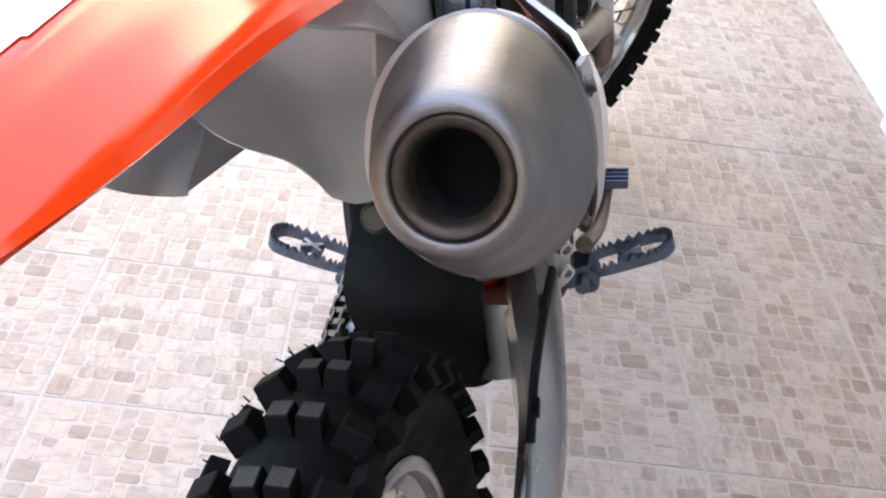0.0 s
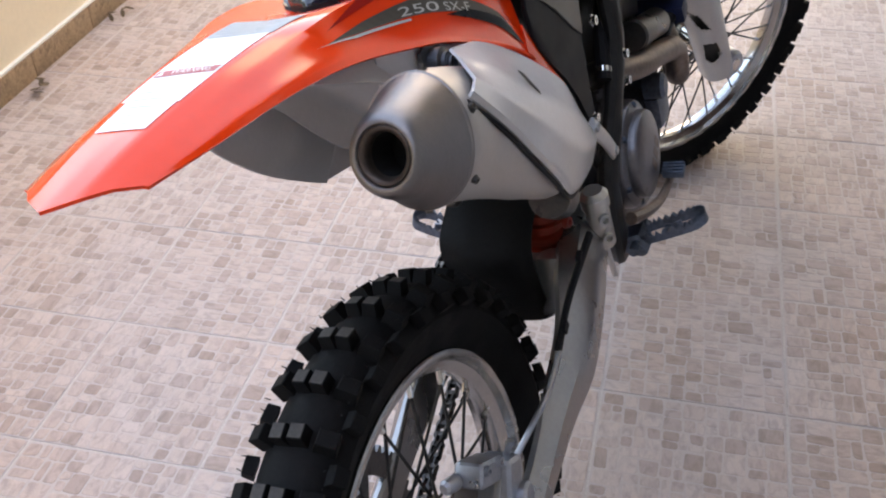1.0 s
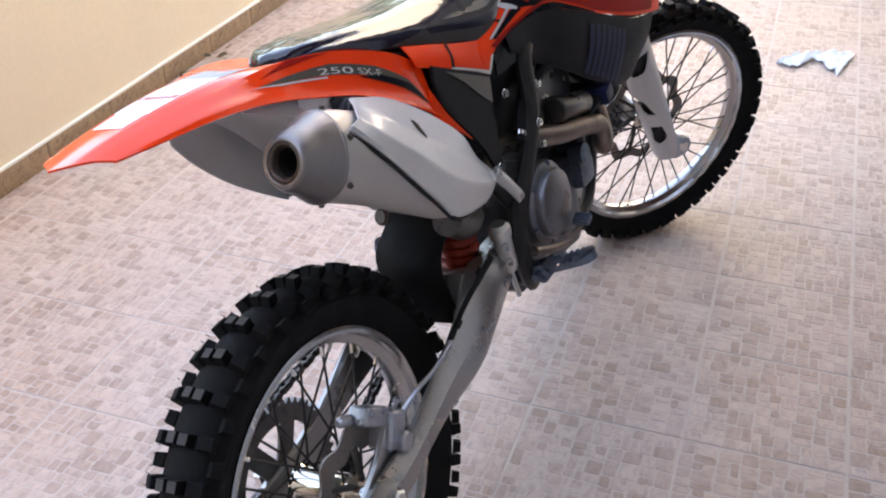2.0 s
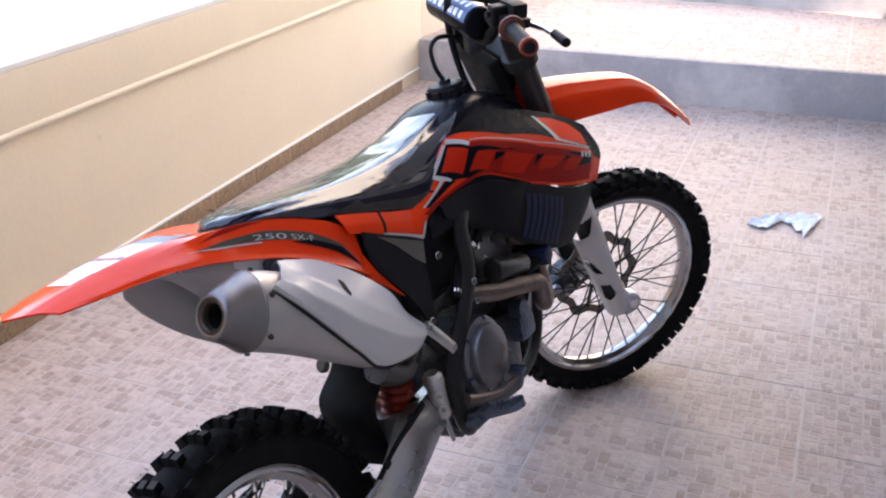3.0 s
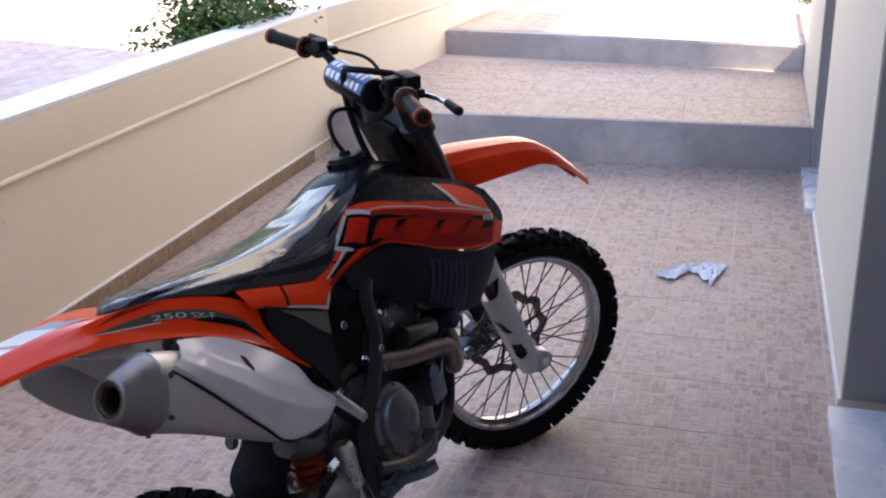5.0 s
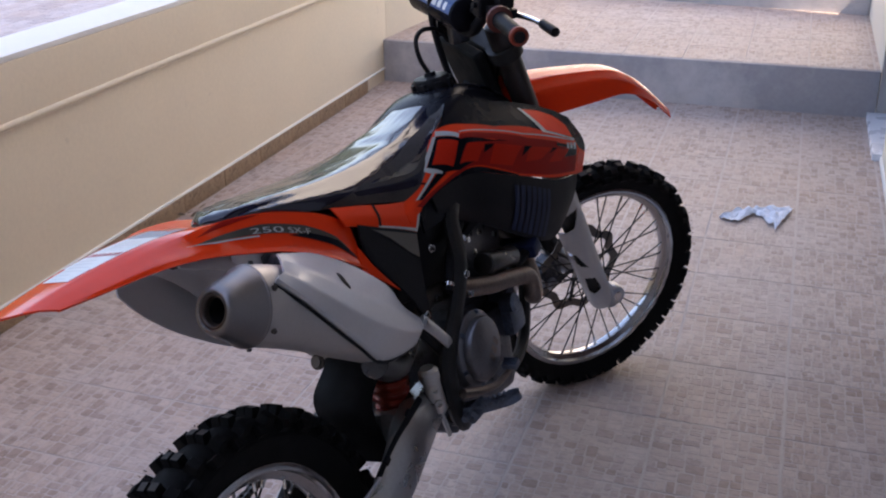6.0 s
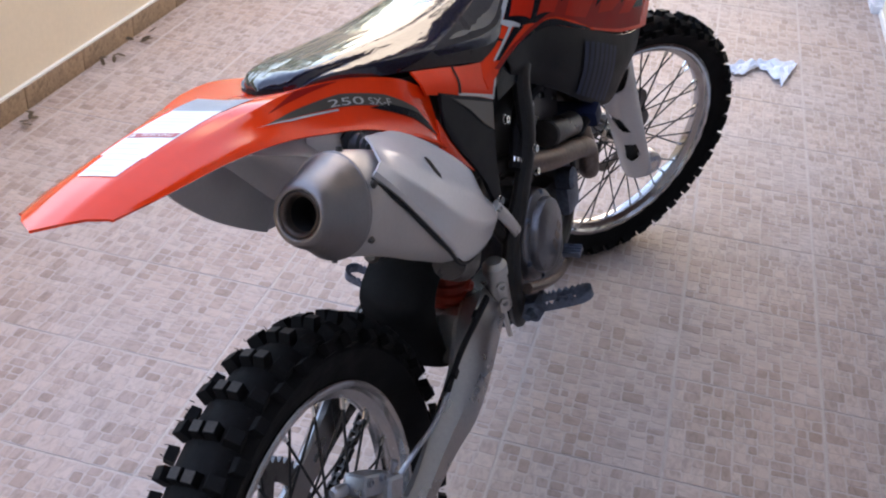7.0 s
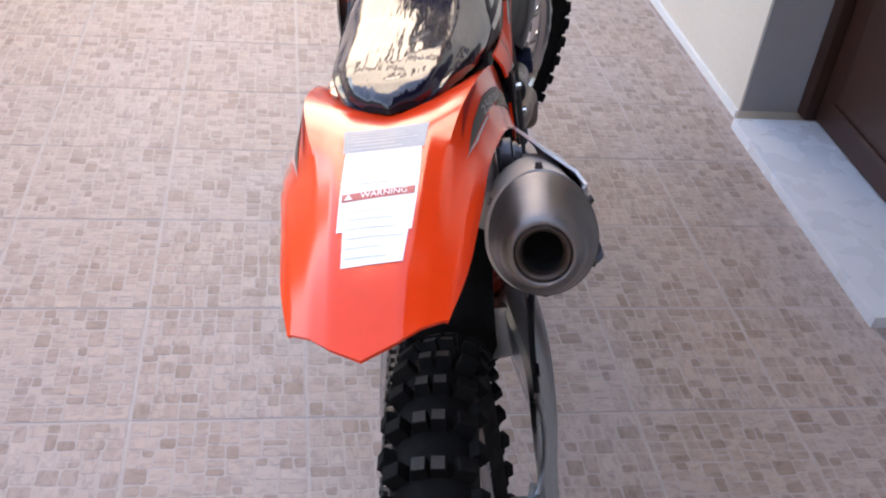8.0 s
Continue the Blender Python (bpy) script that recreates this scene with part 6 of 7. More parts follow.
for s in (1, -1):
    bm = bmesh.new()
    tube(bm, [st(s * 0.103, 0.042, 0.40), st(s * 0.103, 0.072, 0.900)], [0.0275, 0.0290], 2, 22)
    lathe(bm, [(0, 0), (0.0285, 0), (0.0285, 0.010), (0.022, 0.014), (0, 0.014)], along(st(s * 0.103, 0.072, 0.900), AXIS), 22)
    fork = steered(part("fork_leg", bm, M_FORK, bike, "dark grey telescopic fork leg"))
    bm = bmesh.new()
    tube(bm, [st(s * 0.103, 0.024, 0.06), st(s * 0.103, 0.042, 0.41)], 0.0270, 2, 20)
    steered(part("fork_slider", bm, M_SPOKE, fork, "chromed fork slider"))
    bm = bmesh.new()
    tube(bm, [st(s * 0.103, 0.027, 0.09), st(s * 0.103, 0.036, 0.03), st(s * 0.101, 0.050, -0.015)], [0.027, 0.030, 0.026], 10, 18)
    lathe(bm, [(0, -0.022), (0.026, -0.022), (0.029, -0.016), (0.029, 0.016), (0.026, 0.022), (0.014, 0.024), (0.012, 0.020), (0, 0.020)], Matrix.Translation(FAXLE + Vector((s * 0.104, 0, 0))) @ Matrix.Rotation(s * math.pi / 2, 4, "Y"), 24)
    steered(part("axle_lug", bm, M_CALIPER, fork, "cast axle lug"))
    # guard: a curved shield, cut out at its shoulder and slotted twice
    c = st(s * 0.103, 0.030, 0)
    cuts = ([(0.369, -2.3), (0.366, -0.51), (0.368, 0.43), (0.317, -0.26), (0.310, -0.88), (0.297, -2.3)],
            [(0.247, -1.80), (0.227, -0.81), (0.176, -0.38), (0.184, -0.90), (0.218, -1.33)],
            [(0.139, -1.01), (0.135, -0.31), (0.090, -0.17), (0.073, -0.78), (0.086, -1.11)])

    def inside(p, poly):
        hit = False
        for (x0, y0), (x1, y1) in zip(poly, poly[1:] + poly[:1]):
            if (y0 > p[1]) != (y1 > p[1]) and p[0] < x0 + (x1 - x0) * (p[1] - y0) / (y1 - y0):
                hit = not hit
        return hit

    bm = bmesh.new()
    cols, rowsn = 64, 140
    g, at = {}, {}
    for i in range(rowsn):
        h = 0.012 + 0.438 * i / (rowsn - 1)
        lo_ = float(np.interp(h, (0.012, 0.03, 0.37, 0.448), (-1.30, -2.05, -2.05, 0.10)))
        hi_ = float(np.interp(h, (0.012, 0.03, 0.065, 0.175, 0.289, 0.38, 0.448), (-0.30, 0.05, 0.36, 0.65, 1.10, 1.35, 1.40)))
        r = 0.038 + 0.003 * max(0, h - 0.36) / 0.09
        for j in range(cols):
            a = lo_ + (hi_ - lo_) * j / (cols - 1)
            g[i, j] = bm.verts.new(c + AXIS * h + Vector((s * r * math.cos(a), 0, 0)) + FW * (r * math.sin(a) + 0.05 * max(0, h - 0.22)))
            at[i, j] = (h, a)
    for i in range(rowsn - 1):
        for j in range(cols - 1):
            mid = ((at[i, j][0] + at[i + 1, j + 1][0]) / 2, (at[i, j][1] + at[i + 1, j + 1][1]) / 2)
            if not any(inside(mid, q) for q in cuts):
                bm.faces.new((g[i, j], g[i + 1, j], g[i + 1, j + 1], g[i, j + 1]))
    bmesh.ops.delete(bm, geom=[v for v in bm.verts if not v.link_faces], context="VERTS")
    bm.normal_update()
    bmesh.ops.solidify(bm, geom=bm.faces[:], thickness=0.0025)
    steered(part("fork_guard", bm, M_WHITEP, bike, "white plastic fork guard"))
for sv, h in ((0.555, 0.034), (0.845, 0.030)):
    bm = bmesh.new()
    box(bm, (0.20, 0.055, h), Matrix.Translation(st(0, 0.018 + 0.05 * sv, sv)) @ pose(0, 0, 0, math.degrees(RAKE)), 0.012, 3)
    for s in (1, -1):
        lathe(bm, [(0.028, -h / 2), (0.040, -h / 2), (0.041, 0), (0.040, h / 2), (0.028, h / 2)], along(st(s * 0.103, 0.020 + 0.055 * sv, sv), AXIS), 24)
    steered(part("triple_clamp", bm, M_FRAME, bike, "dark grey triple clamp"))

bm = box(bmesh.new(), (0.185, 0.030, 0.34), Matrix.Translation(st(0, 0.010, 0.70)) @ pose(0, 0, 0, math.degrees(RAKE)), 0.012, 3)
steered(part("steering_cover", bm, M_RUBBER, bike, "black cover round the steering head"))

# front brake
bm = bmesh.new()
box(bm, (0.055, 0.085, 0.055), Matrix.Translation(st(-0.075, -0.050, 0.055)) @ pose(0, 0, 0, 30), 0.016, 3)
box(bm, (0.045, 0.055, 0.10), Matrix.Translation(st(-0.085, -0.018, 0.045)) @ pose(0, 0, 0, 30), 0.014, 3)
tube(bm, [st(-0.08, -0.06, 0.09), st(-0.085, -0.03, 0.15), st(-0.10, 0.0, 0.24)], 0.005, 14, 8)
caliper = steered(part("front_brake_caliper", bm, M_CASTALU, bike, "dark cast front brake caliper"))
for k in range(2):
    p = st(-0.049, -0.040 - k * 0.034, 0.035 + 0.026 * k)
    steered(part("piston_cap", lathe(bmesh.new(), [(0, 0), (0.017, 0), (0.017, 0.012), (0.013, 0.016), (0.009, 0.013), (0, 0.013)], along(p, (1, 0, 0)), 20), M_CALIPER, caliper, "bright piston cap"))

# front fender
FF = [[(-x, f, s) for x, f, s in r[:0:-1]] + r for r in (
    [(0, -0.060, 0.690), (0.034, -0.060, 0.686), (0.058, -0.058, 0.664), (0.070, -0.055, 0.600)],
    [(0, 0.040, 0.722), (0.034, 0.040, 0.718), (0.062, 0.042, 0.692), (0.078, 0.046, 0.624)],
    [(0, 0.141, 0.681), (0.032, 0.141, 0.678), (0.060, 0.143, 0.652), (0.078, 0.148, 0.586)],
    [(0, 0.229, 0.631), (0.030, 0.229, 0.628), (0.056, 0.230, 0.604), (0.074, 0.234, 0.548)],
    [(0, 0.318, 0.573), (0.026, 0.318, 0.571), (0.050, 0.318, 0.552), (0.066, 0.318, 0.508)],
    [(0, 0.367, 0.524), (0.024, 0.367, 0.522), (0.046, 0.366, 0.504), (0.058, 0.364, 0.466)],
    [(0, 0.408, 0.450), (0.022, 0.408, 0.450), (0.040, 0.405, 0.436), (0.050, 0.402, 0.410)],
    [(0, 0.458, 0.330), (0.016, 0.456, 0.330), (0.027, 0.450, 0.326), (0.032, 0.446, 0.316)])]
sh = Sheet([[st(*p) for p in r] for r in FF], 40, 25, -1, True)
steered(part("front_fender", sh.mesh(0.003), M_ORANGE, bike, "orange plastic front fender"))

# number plate on the bars, hidden side seen from behind
bm = box(bmesh.new(), (0.19, 0.006, 0.20), Matrix.Translation(st(0, 0.085, 0.74)) @ pose(0, 0, 0, math.degrees(RAKE) - 4), 0.003)
steered(part("front_number_plate", bm, M_FRAME, bike, "dark plastic back of the front number plate"))

# handlebar
bar = [(0.055, 1.085, 1.140), (0.10, 1.088, 1.150), (0.165, 1.080, 1.205), (0.215, 1.068, 1.216), (0.395, 1.018, 1.224)]
bm = bmesh.new()
full = [(-x, y, z) for x, y, z in bar[::-1]] + bar
tube(bm, full, [0.0111] * 3 + [0.0143] * 4 + [0.0111] * 3, 64, 14)
tube(bm, [(-0.15, 1.082, 1.196), (0.15, 1.082, 1.196)], 0.008, 2, 10)
handlebar = steered(part("handlebar", bm, M_BLACK, bike, "black motocross handlebar"))
bm = bmesh.new()
for x in (-0.035, 0.035):
    box(bm, (0.028, 0.046, 0.055), pose(x, 1.086, 1.130, 6), 0.008)
steered(part("bar_clamp", bm, M_CASTALU, handlebar, "bar clamp"))
PADC = Vector((0.000, 1.066, 1.184))
bm = bmesh.new()
lathe(bm, [(0, -0.104), (0.030, -0.104), (0.0360, -0.1005), (0.0380, -0.095), (0.0380, 0.095), (0.0360, 0.1005), (0.030, 0.104), (0, 0.104)], Matrix.Translation(PADC) @ Matrix.Rotation(math.pi / 2, 4, "Y"), 40)
pad = steered(part("bar_pad", bm, M_GLOSSBLACK, handlebar, "round black bar pad with a blue wrap"))


def pad_patch(bm, x0, x1, a0, a1, off, mi):
    """A patch wrapped round the pad, between two angles counted from the rear over the top."""
    n = max(2, int((a1 - a0) / 8))
    ring = []
    for k in range(n + 1):
        a = radians(a0 + (a1 - a0) * k / n)
        p = Vector((0, -math.cos(a), math.sin(a))) * (0.0380 + off)
        ring.append([bm.verts.new(PADC + p + Vector((x, 0, 0))) for x in (x0, x1)])
    for p, q in zip(ring, ring[1:]):
        bm.faces.new((p[0], p[1], q[1], q[0])).material_index = mi


bm = bmesh.new()
pad_patch(bm, -0.094, 0.094, 8, 112, 0.0006, 0)
for row in (16, 58):
    for k, w in enumerate((0.015, 0.012, 0.014, 0.011, 0.015, 0.012, 0.010)):
        pad_patch(bm, -0.086 + k * 0.0250, -0.086 + k * 0.0250 + w * 1.2, row, row + 26, 0.0011, 1)
steered(part("pad_print", bm, [M_BLUEPAD, M_STICKER], pad, "blue and white pad print", smooth=False))
for s in (1, -1):
    P0, P1 = Vector((s * 0.256, 1.0568, 1.2180)), Vector((s * 0.398, 1.0172, 1.2241))
    d = (P1 - P0).normalized()
    bm = bmesh.new()
    prof = [(0.0115, -0.004), (0.022, -0.004), (0.022, 0.0), (0.020, 0.004), (0.018, 0.006)]
    for k in range(11):
        z = 0.010 + k * 0.0108
        prof += [(0.0168, z), (0.0158, z + 0.004), (0.0158, z + 0.007), (0.0168, z + 0.010)]
    prof += [(0.0185, 0.132), (0.0185, 0.137), (0.014, 0.139), (0, 0.139)]
    lathe(bm, prof, along(P0, d), 24)
    grip = steered(part("grip", bm, M_BLACK, handlebar, "ribbed black and orange grip"))
    bm = bmesh.new()
    lathe(bm, [(0.0172, 0.128), (0.0192, 0.130), (0.0192, 0.138), (0.0155, 0.1405), (0.012, 0.1395), (0.012, 0.134)], along(P0, d), 24)
    steered(part("grip_end", bm, M_GRIP, grip, "orange grip end"))
    bm = bmesh.new()
    lathe(bm, [(0.0180, -0.0050), (0.0270, -0.0050), (0.0276, 0.0), (0.0270, 0.0050), (0.0180, 0.0090)], along(P0, d), 24)
    steered(part("grip_flange", bm, M_FLANGE, grip, "dark orange grip flange"))
    # lever with its perch
    Q = P0 - d * 0.045
    bm = bmesh.new()
    box(bm, (0.034, 0.030, 0.030), Matrix.Translation(Q + Vector((0, 0.004, 0))), 0.006)
    box(bm, (0.026, 0.040, 0.020), Matrix.Translation(Q + Vector((0, 0.032, -0.004))), 0.005)
    if s > 0:
        box(bm, (0.060, 0.036, 0.030), Matrix.Translation(Q + Vector((-0.022, 0.028, 0.022))), 0.006)
        box(bm, (0.030, 0.042, 0.044), Matrix.Translation(Q + Vector((-0.030, -0.004, 0.010))), 0.009, 3)
        lathe(bm, [(0, 0), (0.006, 0), (0.006, 0.008), (0, 0.009)], along(Q + Vector((-0.030, -0.026, 0.014)), (0, -1, 0.2)), 12)
    else:
        box(bm, (0.045, 0.026, 0.026), Matrix.Translation(Q + Vector((0.03, -0.006, 0.024))), 0.006)
    steered(part("lever_perch", bm, M_BLACK, handlebar, "black lever perch"))
    bm = bmesh.new()
    q0 = Q + Vector((s * 0.004, 0.046, -0.006))
    lev = [q0, q0 + d * 0.045 + Vector((0, 0.024, -0.002)), q0 + d * 0.10 + Vector((0, 0.040, -0.004)), q0 + d * 0.155 + Vector((0, 0.046, -0.006))]
    tube(bm, lev[:3], [0.0065, 0.0060, 0.0055], 18, 10)
    lever = steered(part("lever", bm, M_CHROME, handlebar, "bright alloy lever with a black rubber end"))
    bm = bmesh.new()
    tube(bm, [lev[2] - (lev[3] - lev[2]).normalized() * 0.008, lev[2] + (lev[3] - lev[2]) * 0.9, lev[3]], [0.010, 0.0105, 0.0085], 10, 12)
    steered(part("lever_sleeve", bm, M_BLACK, lever))
bm = bmesh.new()
tube(bm, [(0.20, 1.105, 1.210), (0.14, 1.13, 1.225), (0.08, 1.03, 1.245), (0.02, 1.028, 1.225), (-0.01, 1.045, 1.14), (0.0, 1.075, 1.03), (0.01, 1.11, 0.96)], 0.0080, 40, 10)
steered(part("throttle_cable", bm, M_BLACK, handlebar, "black throttle cable"))
bm = bmesh.new()
tube(bm, [(-0.20, 1.115, 1.215), (-0.10, 1.16, 1.20), (-0.05, 1.19, 1.10), (-0.06, 1.20, 0.95), (-0.08, 1.16, 0.80)], 0.0045, 34, 8)
tube(bm, [(0.19, 1.12, 1.20), (0.10, 1.17, 1.15), (0.02, 1.20, 1.02), (-0.05, 1.25, 0.85), (-0.095, 1.36, 0.62), (-0.10, 1.43, 0.45)], 0.0045, 40, 8)
steered(part("control_cable", bm, M_BLACK, handlebar, "black control cables"))

# ---- cloth, shrub, litter ----
def cloth():
    """Two crumpled lobes of one rag, joined by a pinched neck."""
    bm = bmesh.new()
    spine = [(0.426, 3.355, 0.012), (0.470, 3.385, 0.055), (0.515, 3.405, 0.075), (0.558, 3.455, 0.034), (0.600, 3.462, 0.060), (0.645, 3.440, 0.105), (0.676, 3.420, 0.118)]
    n, k = 44, 20
    c = catmull(spine, n)
    g = {}
    for i, (x, y, w) in enumerate(c):
        for j in range(k):
            v = j / (k - 1) * 2 - 1
            e = 1 + 0.30 * noise.noise((i * 0.22, v * 0.8, 2.0))
            z = 0.007 + 0.024 * abs(noise.noise((i * 0.16 + v * 1.3, v * 1.9, 5.0))) + 0.012 * abs(noise.noise((i * 0.45, v * 4.0 + i * 0.1, 9.0))) * (1 - v * v * 0.6)
            g[i, j] = bm.verts.new((x + 0.25 * v * w * e, y + v * w * e, z))
    for i in range(n - 1):
        for j in range(k - 1):
            bm.faces.new((g[i, j], g[i + 1, j], g[i + 1, j + 1], g[i, j + 1]))
    bm.normal_update()
    bmesh.ops.solidify(bm, geom=bm.faces[:], thickness=0.0018)
    return bm


tagged(part("cloth", cloth(), M_CLOTH), "crumpled blue-white rag lying on the tiles", "cloth")


def shrub(name, x, y, w, l, h, leaves, seed):
    r = random.Random(seed)
    ob = tagged(new(name, None), "dense green leafy shrub behind the parapet", "shrub")
    ob.location = (x, y, -0.005)
    bm = bmesh.new()
    tips = []
    for k in range(26):
        tx, ty, tz = r.uniform(-w, w), r.uniform(-l, l), h * r.uniform(0.7, 1.0)
        tube(bm, [(tx * 0.12, ty * 0.12, 0), (tx * 0.5, ty * 0.5, tz * 0.5), (tx, ty, tz)], [0.012, 0.007, 0.003], 8, 6)
        tips.append(Vector((tx, ty, tz)))
    part("branches", bm, M_TWIG, ob)
    bm = bmesh.new()
    for k in range(leaves):
        t = r.choice(tips)
        c = t * r.uniform(0.62, 1.04) + Vector((r.gauss(0, 0.06), r.gauss(0, 0.07), r.gauss(0, 0.04)))
        L_, W_ = r.uniform(0.035, 0.06), r.uniform(0.010, 0.016)
        m = Matrix.Translation(c) @ Euler((r.uniform(-0.9, 0.9), r.uniform(-0.9, 0.9), r.uniform(0, 6.28))).to_matrix().to_4x4()
        v = [bm.verts.new(m @ Vector(p)) for p in ((0, 0, 0), (W_, L_ * 0.4, 0.004), (W_ * 0.7, L_ * 0.75, 0.002), (0, L_, -0.006), (-W_ * 0.7, L_ * 0.75, 0.002), (-W_, L_ * 0.4, 0.004), (0, L_ * 0.45, -0.003))]
        for a, b in ((0, 1), (1, 2), (2, 3), (3, 4), (4, 5), (5, 0)):
            bm.faces.new((v[a], v[b], v[6]))
    tagged(part("foliage", bm, M_LEAF, ob), kind="stuff")
    return ob


shrub("shrub", -2.12, 4.60, 0.26, 0.40, 1.02, 8000, 5)
shrub("shrub", 1.30, 8.9, 0.2, 0.3, 0.75, 700, 8)


def litter(x, y, seed):
    r = random.Random(seed)
    for k in range(6):
        bm = bmesh.new()
        m = pose(x + r.gauss(0, 0.02), y + r.gauss(0, 0.03), 0.010 + r.uniform(0, 0.006), r.uniform(-25, 25), r.uniform(-25, 25), r.uniform(0, 360))
        plate(bm, [(-0.018, 0), (-0.006, 0.007), (0.010, 0.006), (0.02, 0), (0.008, -0.007), (-0.008, -0.006)], 0.0012, m)
        tagged(part("dry_leaf", bm, M_DEBRIS), "small brown dry leaf by the skirting", "leaf", group="litter by the skirting")


for k, (x, y) in enumerate(((-1.67, 2.02), (-1.68, 2.52), (-1.66, 2.75))):
    litter(x, y, 20 + k)


# ---- hedge ----
def hedge_mesh():
    """A tall dense hedge: a lumpy core under a coat of leaf sprays."""
    r = random.Random(21)
    bm = bmesh.new()
    nu, nv = 60, 14
    prof = [(0.75, 0.0), (0.85, 1.2), (0.8, 2.6), (0.65, 4.2), (0.4, 5.2), (0.0, 5.7), (-0.4, 5.2), (-0.65, 4.2), (-0.8, 2.6), (-0.85, 1.2), (-0.75, 0.0)]
    ring = catmull([(x, 0, z) for x, z in prof], nv)
    g = []
    for i in range(nu):
        y = -9 + 26 * i / (nu - 1)
        top = 1 + 0.13 * noise.noise((y * 0.6, 3.1, 0))
        g.append([bm.verts.new((x + 0.25 * noise.noise((y, z, x)), y, z * top)) for x, _, z in ring])
    for i in range(nu - 1):
        for j in range(nv - 1):
            bm.faces.new((g[i][j], g[i][j + 1], g[i + 1][j + 1], g[i + 1][j]))
    skin = [f for f in bm.faces]
    for f in skin:
        c, n = f.calc_center_median(), f.normal
        f.normal_update()
        for k in range(9):
            p = c + Vector((r.uniform(-0.2, 0.2), r.uniform(-0.28, 0.28), r.uniform(-0.3, 0.3))) + f.normal * r.uniform(-0.05, 0.16)
            m = Matrix.Translation(p) @ pose(0, 0, 0, r.uniform(0, 360), r.uniform(0, 360), r.uniform(0, 360))
            q = r.uniform(0.07, 0.14)
            bm.faces.new([bm.verts.new(m @ Vector(v)) for v in ((-q, 0, 0), (0, -q * 0.45, 0.02), (q, 0, 0), (0, q * 0.45, 0.02))])
    return bm


# hedge stands out of view; height and distance set to block low western sky
hedge = tagged(part("hedge", hedge_mesh(), M_CONIFER, smooth=False), "tall green hedge out of view beyond the paving, blocks low sky", "hedge", kind="stuff")
hedge.location, hedge.scale = (-14.0, 0, -0.3), (1.8, 1.8, 0.8)


# ---- floor tiles: each one a slab with a relief of small stones ----
def stones(r):
    """Irregular small stones filling a square."""
    out, todo = [], [(0.0, 0.0, 1.0, 1.0)]
    while todo:
        x0, y0, x1, y1 = todo.pop()
        w, h = x1 - x0, y1 - y0
        if max(w, h) < r.uniform(0.10, 0.19) and min(w, h) < 0.125 or max(w, h) < 0.085:
            out.append((x0, y0, x1, y1))
            continue
        if w > h * r.uniform(0.75, 1.5):
            c = x0 + w * r.uniform(0.36, 0.64)
            todo += [(x0, y0, c, y1), (c, y0, x1, y1)]
        else:
            c = y0 + h * r.uniform(0.36, 0.64)
            todo += [(x0, y0, x1, c), (x0, c, x1, y1)]
    return out


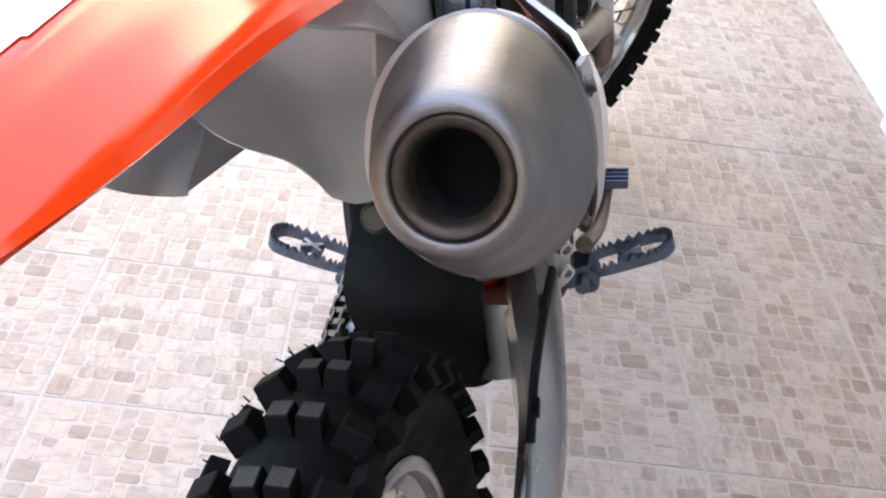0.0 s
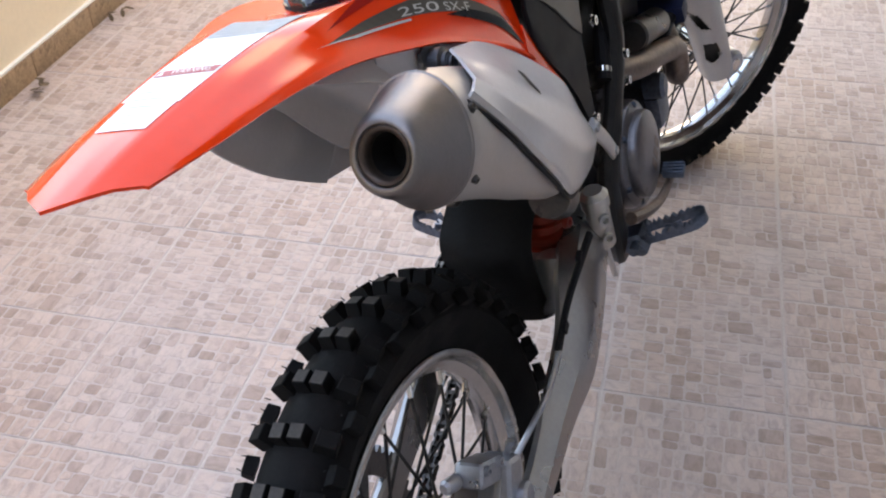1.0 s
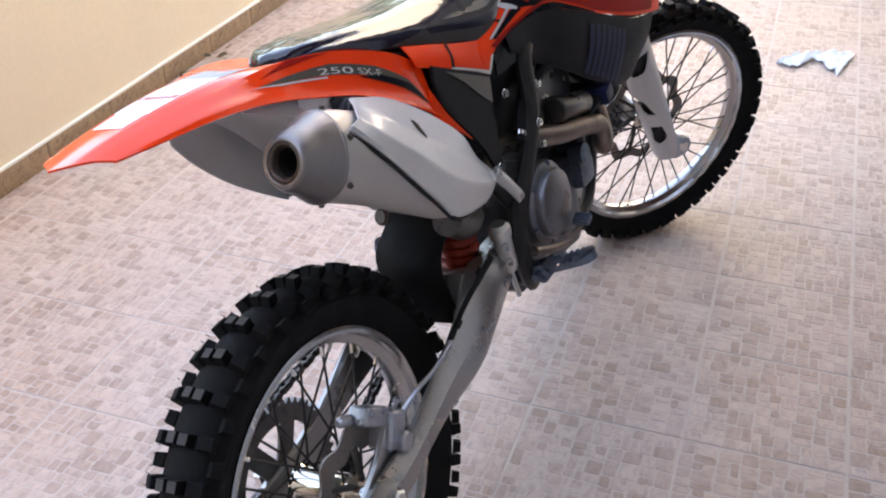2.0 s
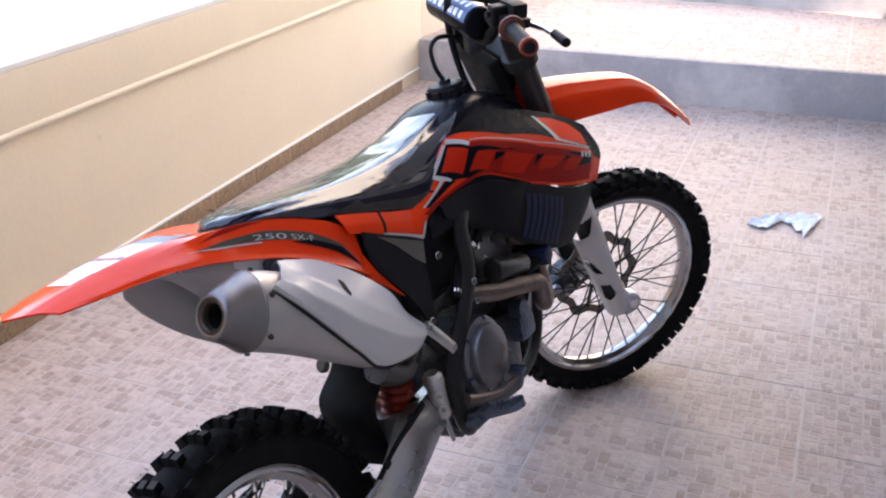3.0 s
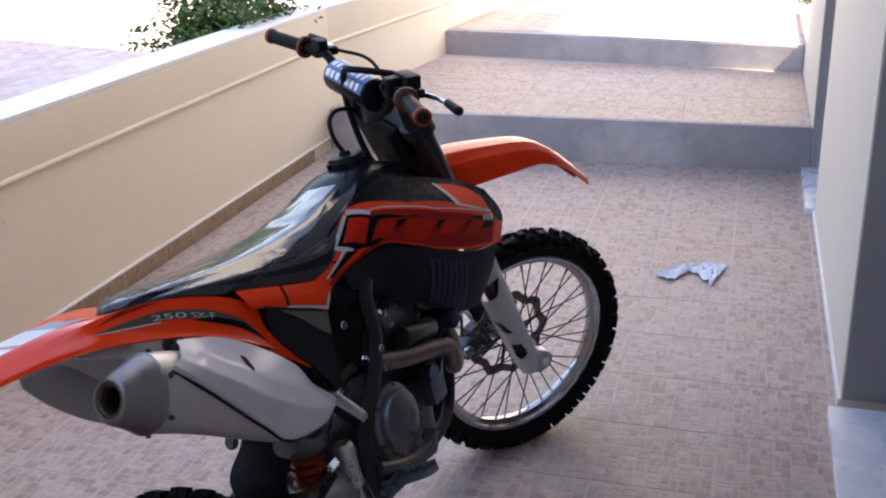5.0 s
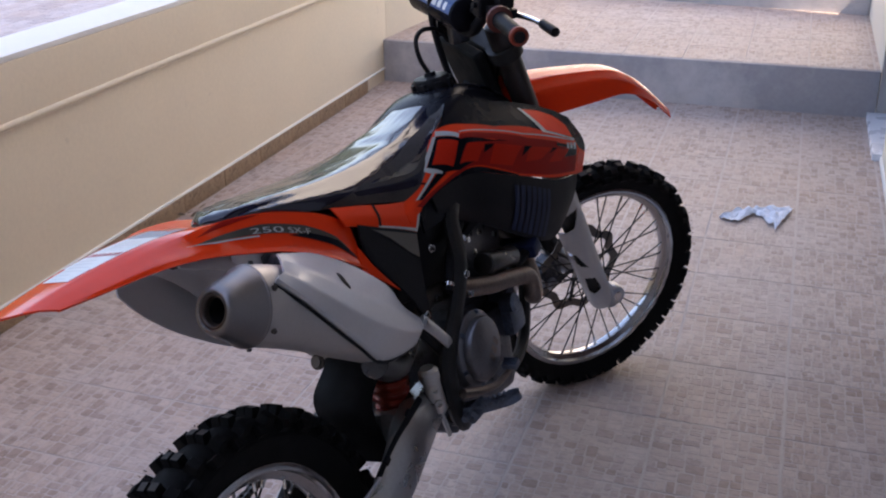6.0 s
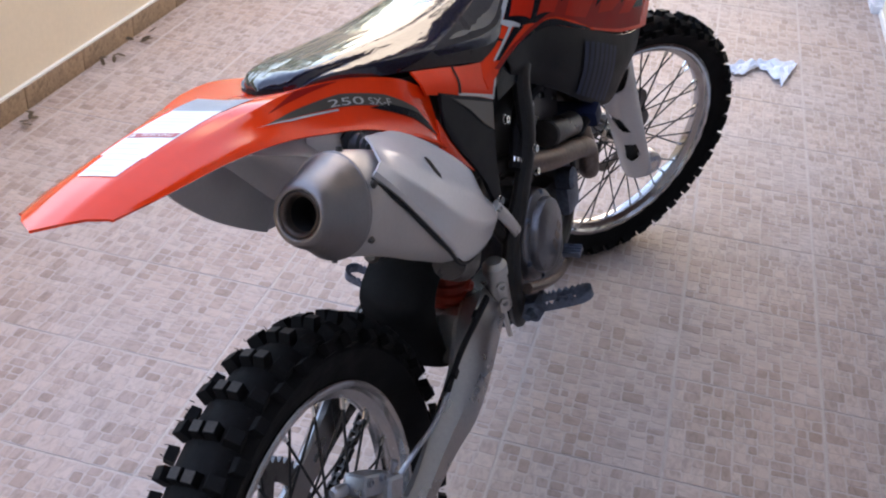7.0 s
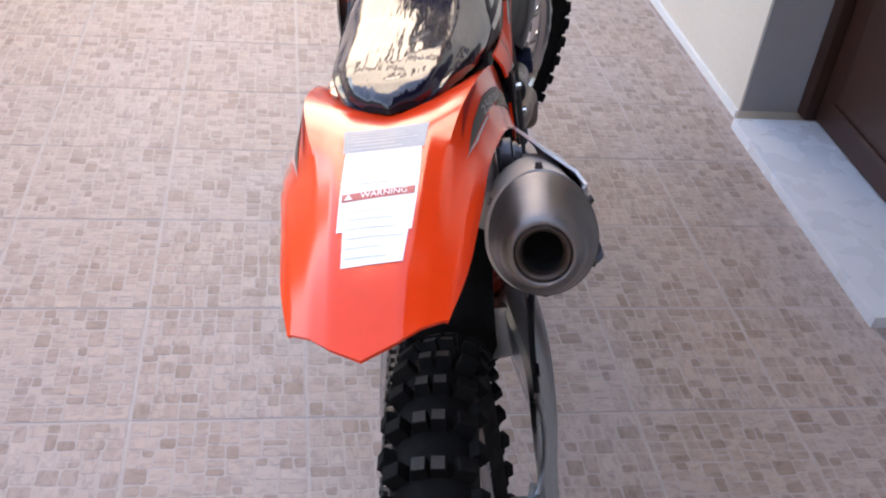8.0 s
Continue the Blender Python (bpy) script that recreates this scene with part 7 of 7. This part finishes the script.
def tile_mesh(seed):
    r = random.Random(seed)
    bm = bmesh.new()
    a = TILE / 2 - 0.0012
    frustum(bm, Matrix.Translation((0, 0, -0.011)), a, a, a - 0.001, a - 0.001, 0.0107, 0)
    for x0, y0, x1, y1 in stones(r):
        gp = r.uniform(0.0006, 0.0015)
        q = [(x0, y0), (x1, y0), (x1, y1), (x0, y1)]
        S = 2 * a - 0.004
        base = []
        cx, cy = (x0 + x1) / 2, (y0 + y1) / 2
        hw, hh = (x1 - x0) / 2 * S - gp, (y1 - y0) / 2 * S - gp
        for sx, sy in ((-1, -1), (1, -1), (1, 1), (-1, 1)):
            base.append(((cx - 0.5) * S + sx * hw + r.uniform(-0.0022, 0.0022), (cy - 0.5) * S + sy * hh + r.uniform(-0.0022, 0.0022)))
        h = r.uniform(0.0001, 0.0004)
        k = 0.0022
        lo = [bm.verts.new((x, y, -0.0006)) for x, y in base]
        # clipped corners make the stones rounder
        hi = []
        for i in range(4):
            x, y = base[i]
            for j in (i - 1, (i + 1) % 4):
                ex, ey = base[j][0] - x, base[j][1] - y
                L_ = math.hypot(ex, ey)
                c = min(0.2 * L_, 0.0032)
                px, py = x + ex / L_ * c, y + ey / L_ * c
                mx, my = sum(b[0] for b in base) / 4 - px, sum(b[1] for b in base) / 4 - py
                hi.append((px + mx * 0.03, py + my * 0.03))
        low = [bm.verts.new((x, y, -0.0006)) for x, y in hi]
        top = []
        mx, my = sum(b[0] for b in base) / 4, sum(b[1] for b in base) / 4
        for x, y in hi:
            top.append(bm.verts.new((x + (mx - x) * 0.05, y + (my - y) * 0.05, h)))
        for v in lo:
            bm.verts.remove(v)
        n = len(low)
        f = bm.faces.new(top)
        f.material_index = 1
        for i in range(n):
            bm.faces.new((low[i], low[(i + 1) % n], top[(i + 1) % n], top[i])).material_index = 1
    me = bpy.data.meshes.new("floor_tile")
    bm.normal_update()
    bm.to_mesh(me)
    bm.free()
    me.materials.append(M_GROUT), me.materials.append(M_STONE)
    return me


TILES = [tile_mesh(100 + k) for k in range(7)]
tr = random.Random(12)


def lay_tiles(parent, x_lo, x_hi, y_lo, y_hi, z, y_at=1.13):
    i0, i1 = math.floor((x_lo - 0.72) / TILE), math.ceil((x_hi - 0.72) / TILE)
    j0, j1 = math.floor((y_lo - y_at) / TILE + 1e-6), math.ceil((y_hi - y_at) / TILE)
    for i in range(i0, i1):
        for j in range(j0, j1):
            x, y = 0.72 + (i + 0.5) * TILE, y_at + (j + 0.5) * TILE
            if y + TILE / 2 > y_hi + 0.2:
                continue
            ob = new("floor_tile", tr.choice(TILES))
            ob.parent = parent
            ob.location = (x, y, z + tr.uniform(-0.0005, 0.0002))
            ob.rotation_euler = (tr.uniform(-0.001, 0.001), tr.uniform(-0.001, 0.001), tr.choice((0, 1, 2, 3)) * math.pi / 2)


lay_tiles(floor, LEFT, RIGHT, -0.9, STEP_Y, 0.0)
lay_tiles(landing, LEFT, RIGHT, STEP_Y + 0.032, 6.74, STEP_Z, STEP_Y + 0.032)
lay_tiles(step_2, -1.62, RIGHT, 7.06, 8.1, 0.4335, 7.06)
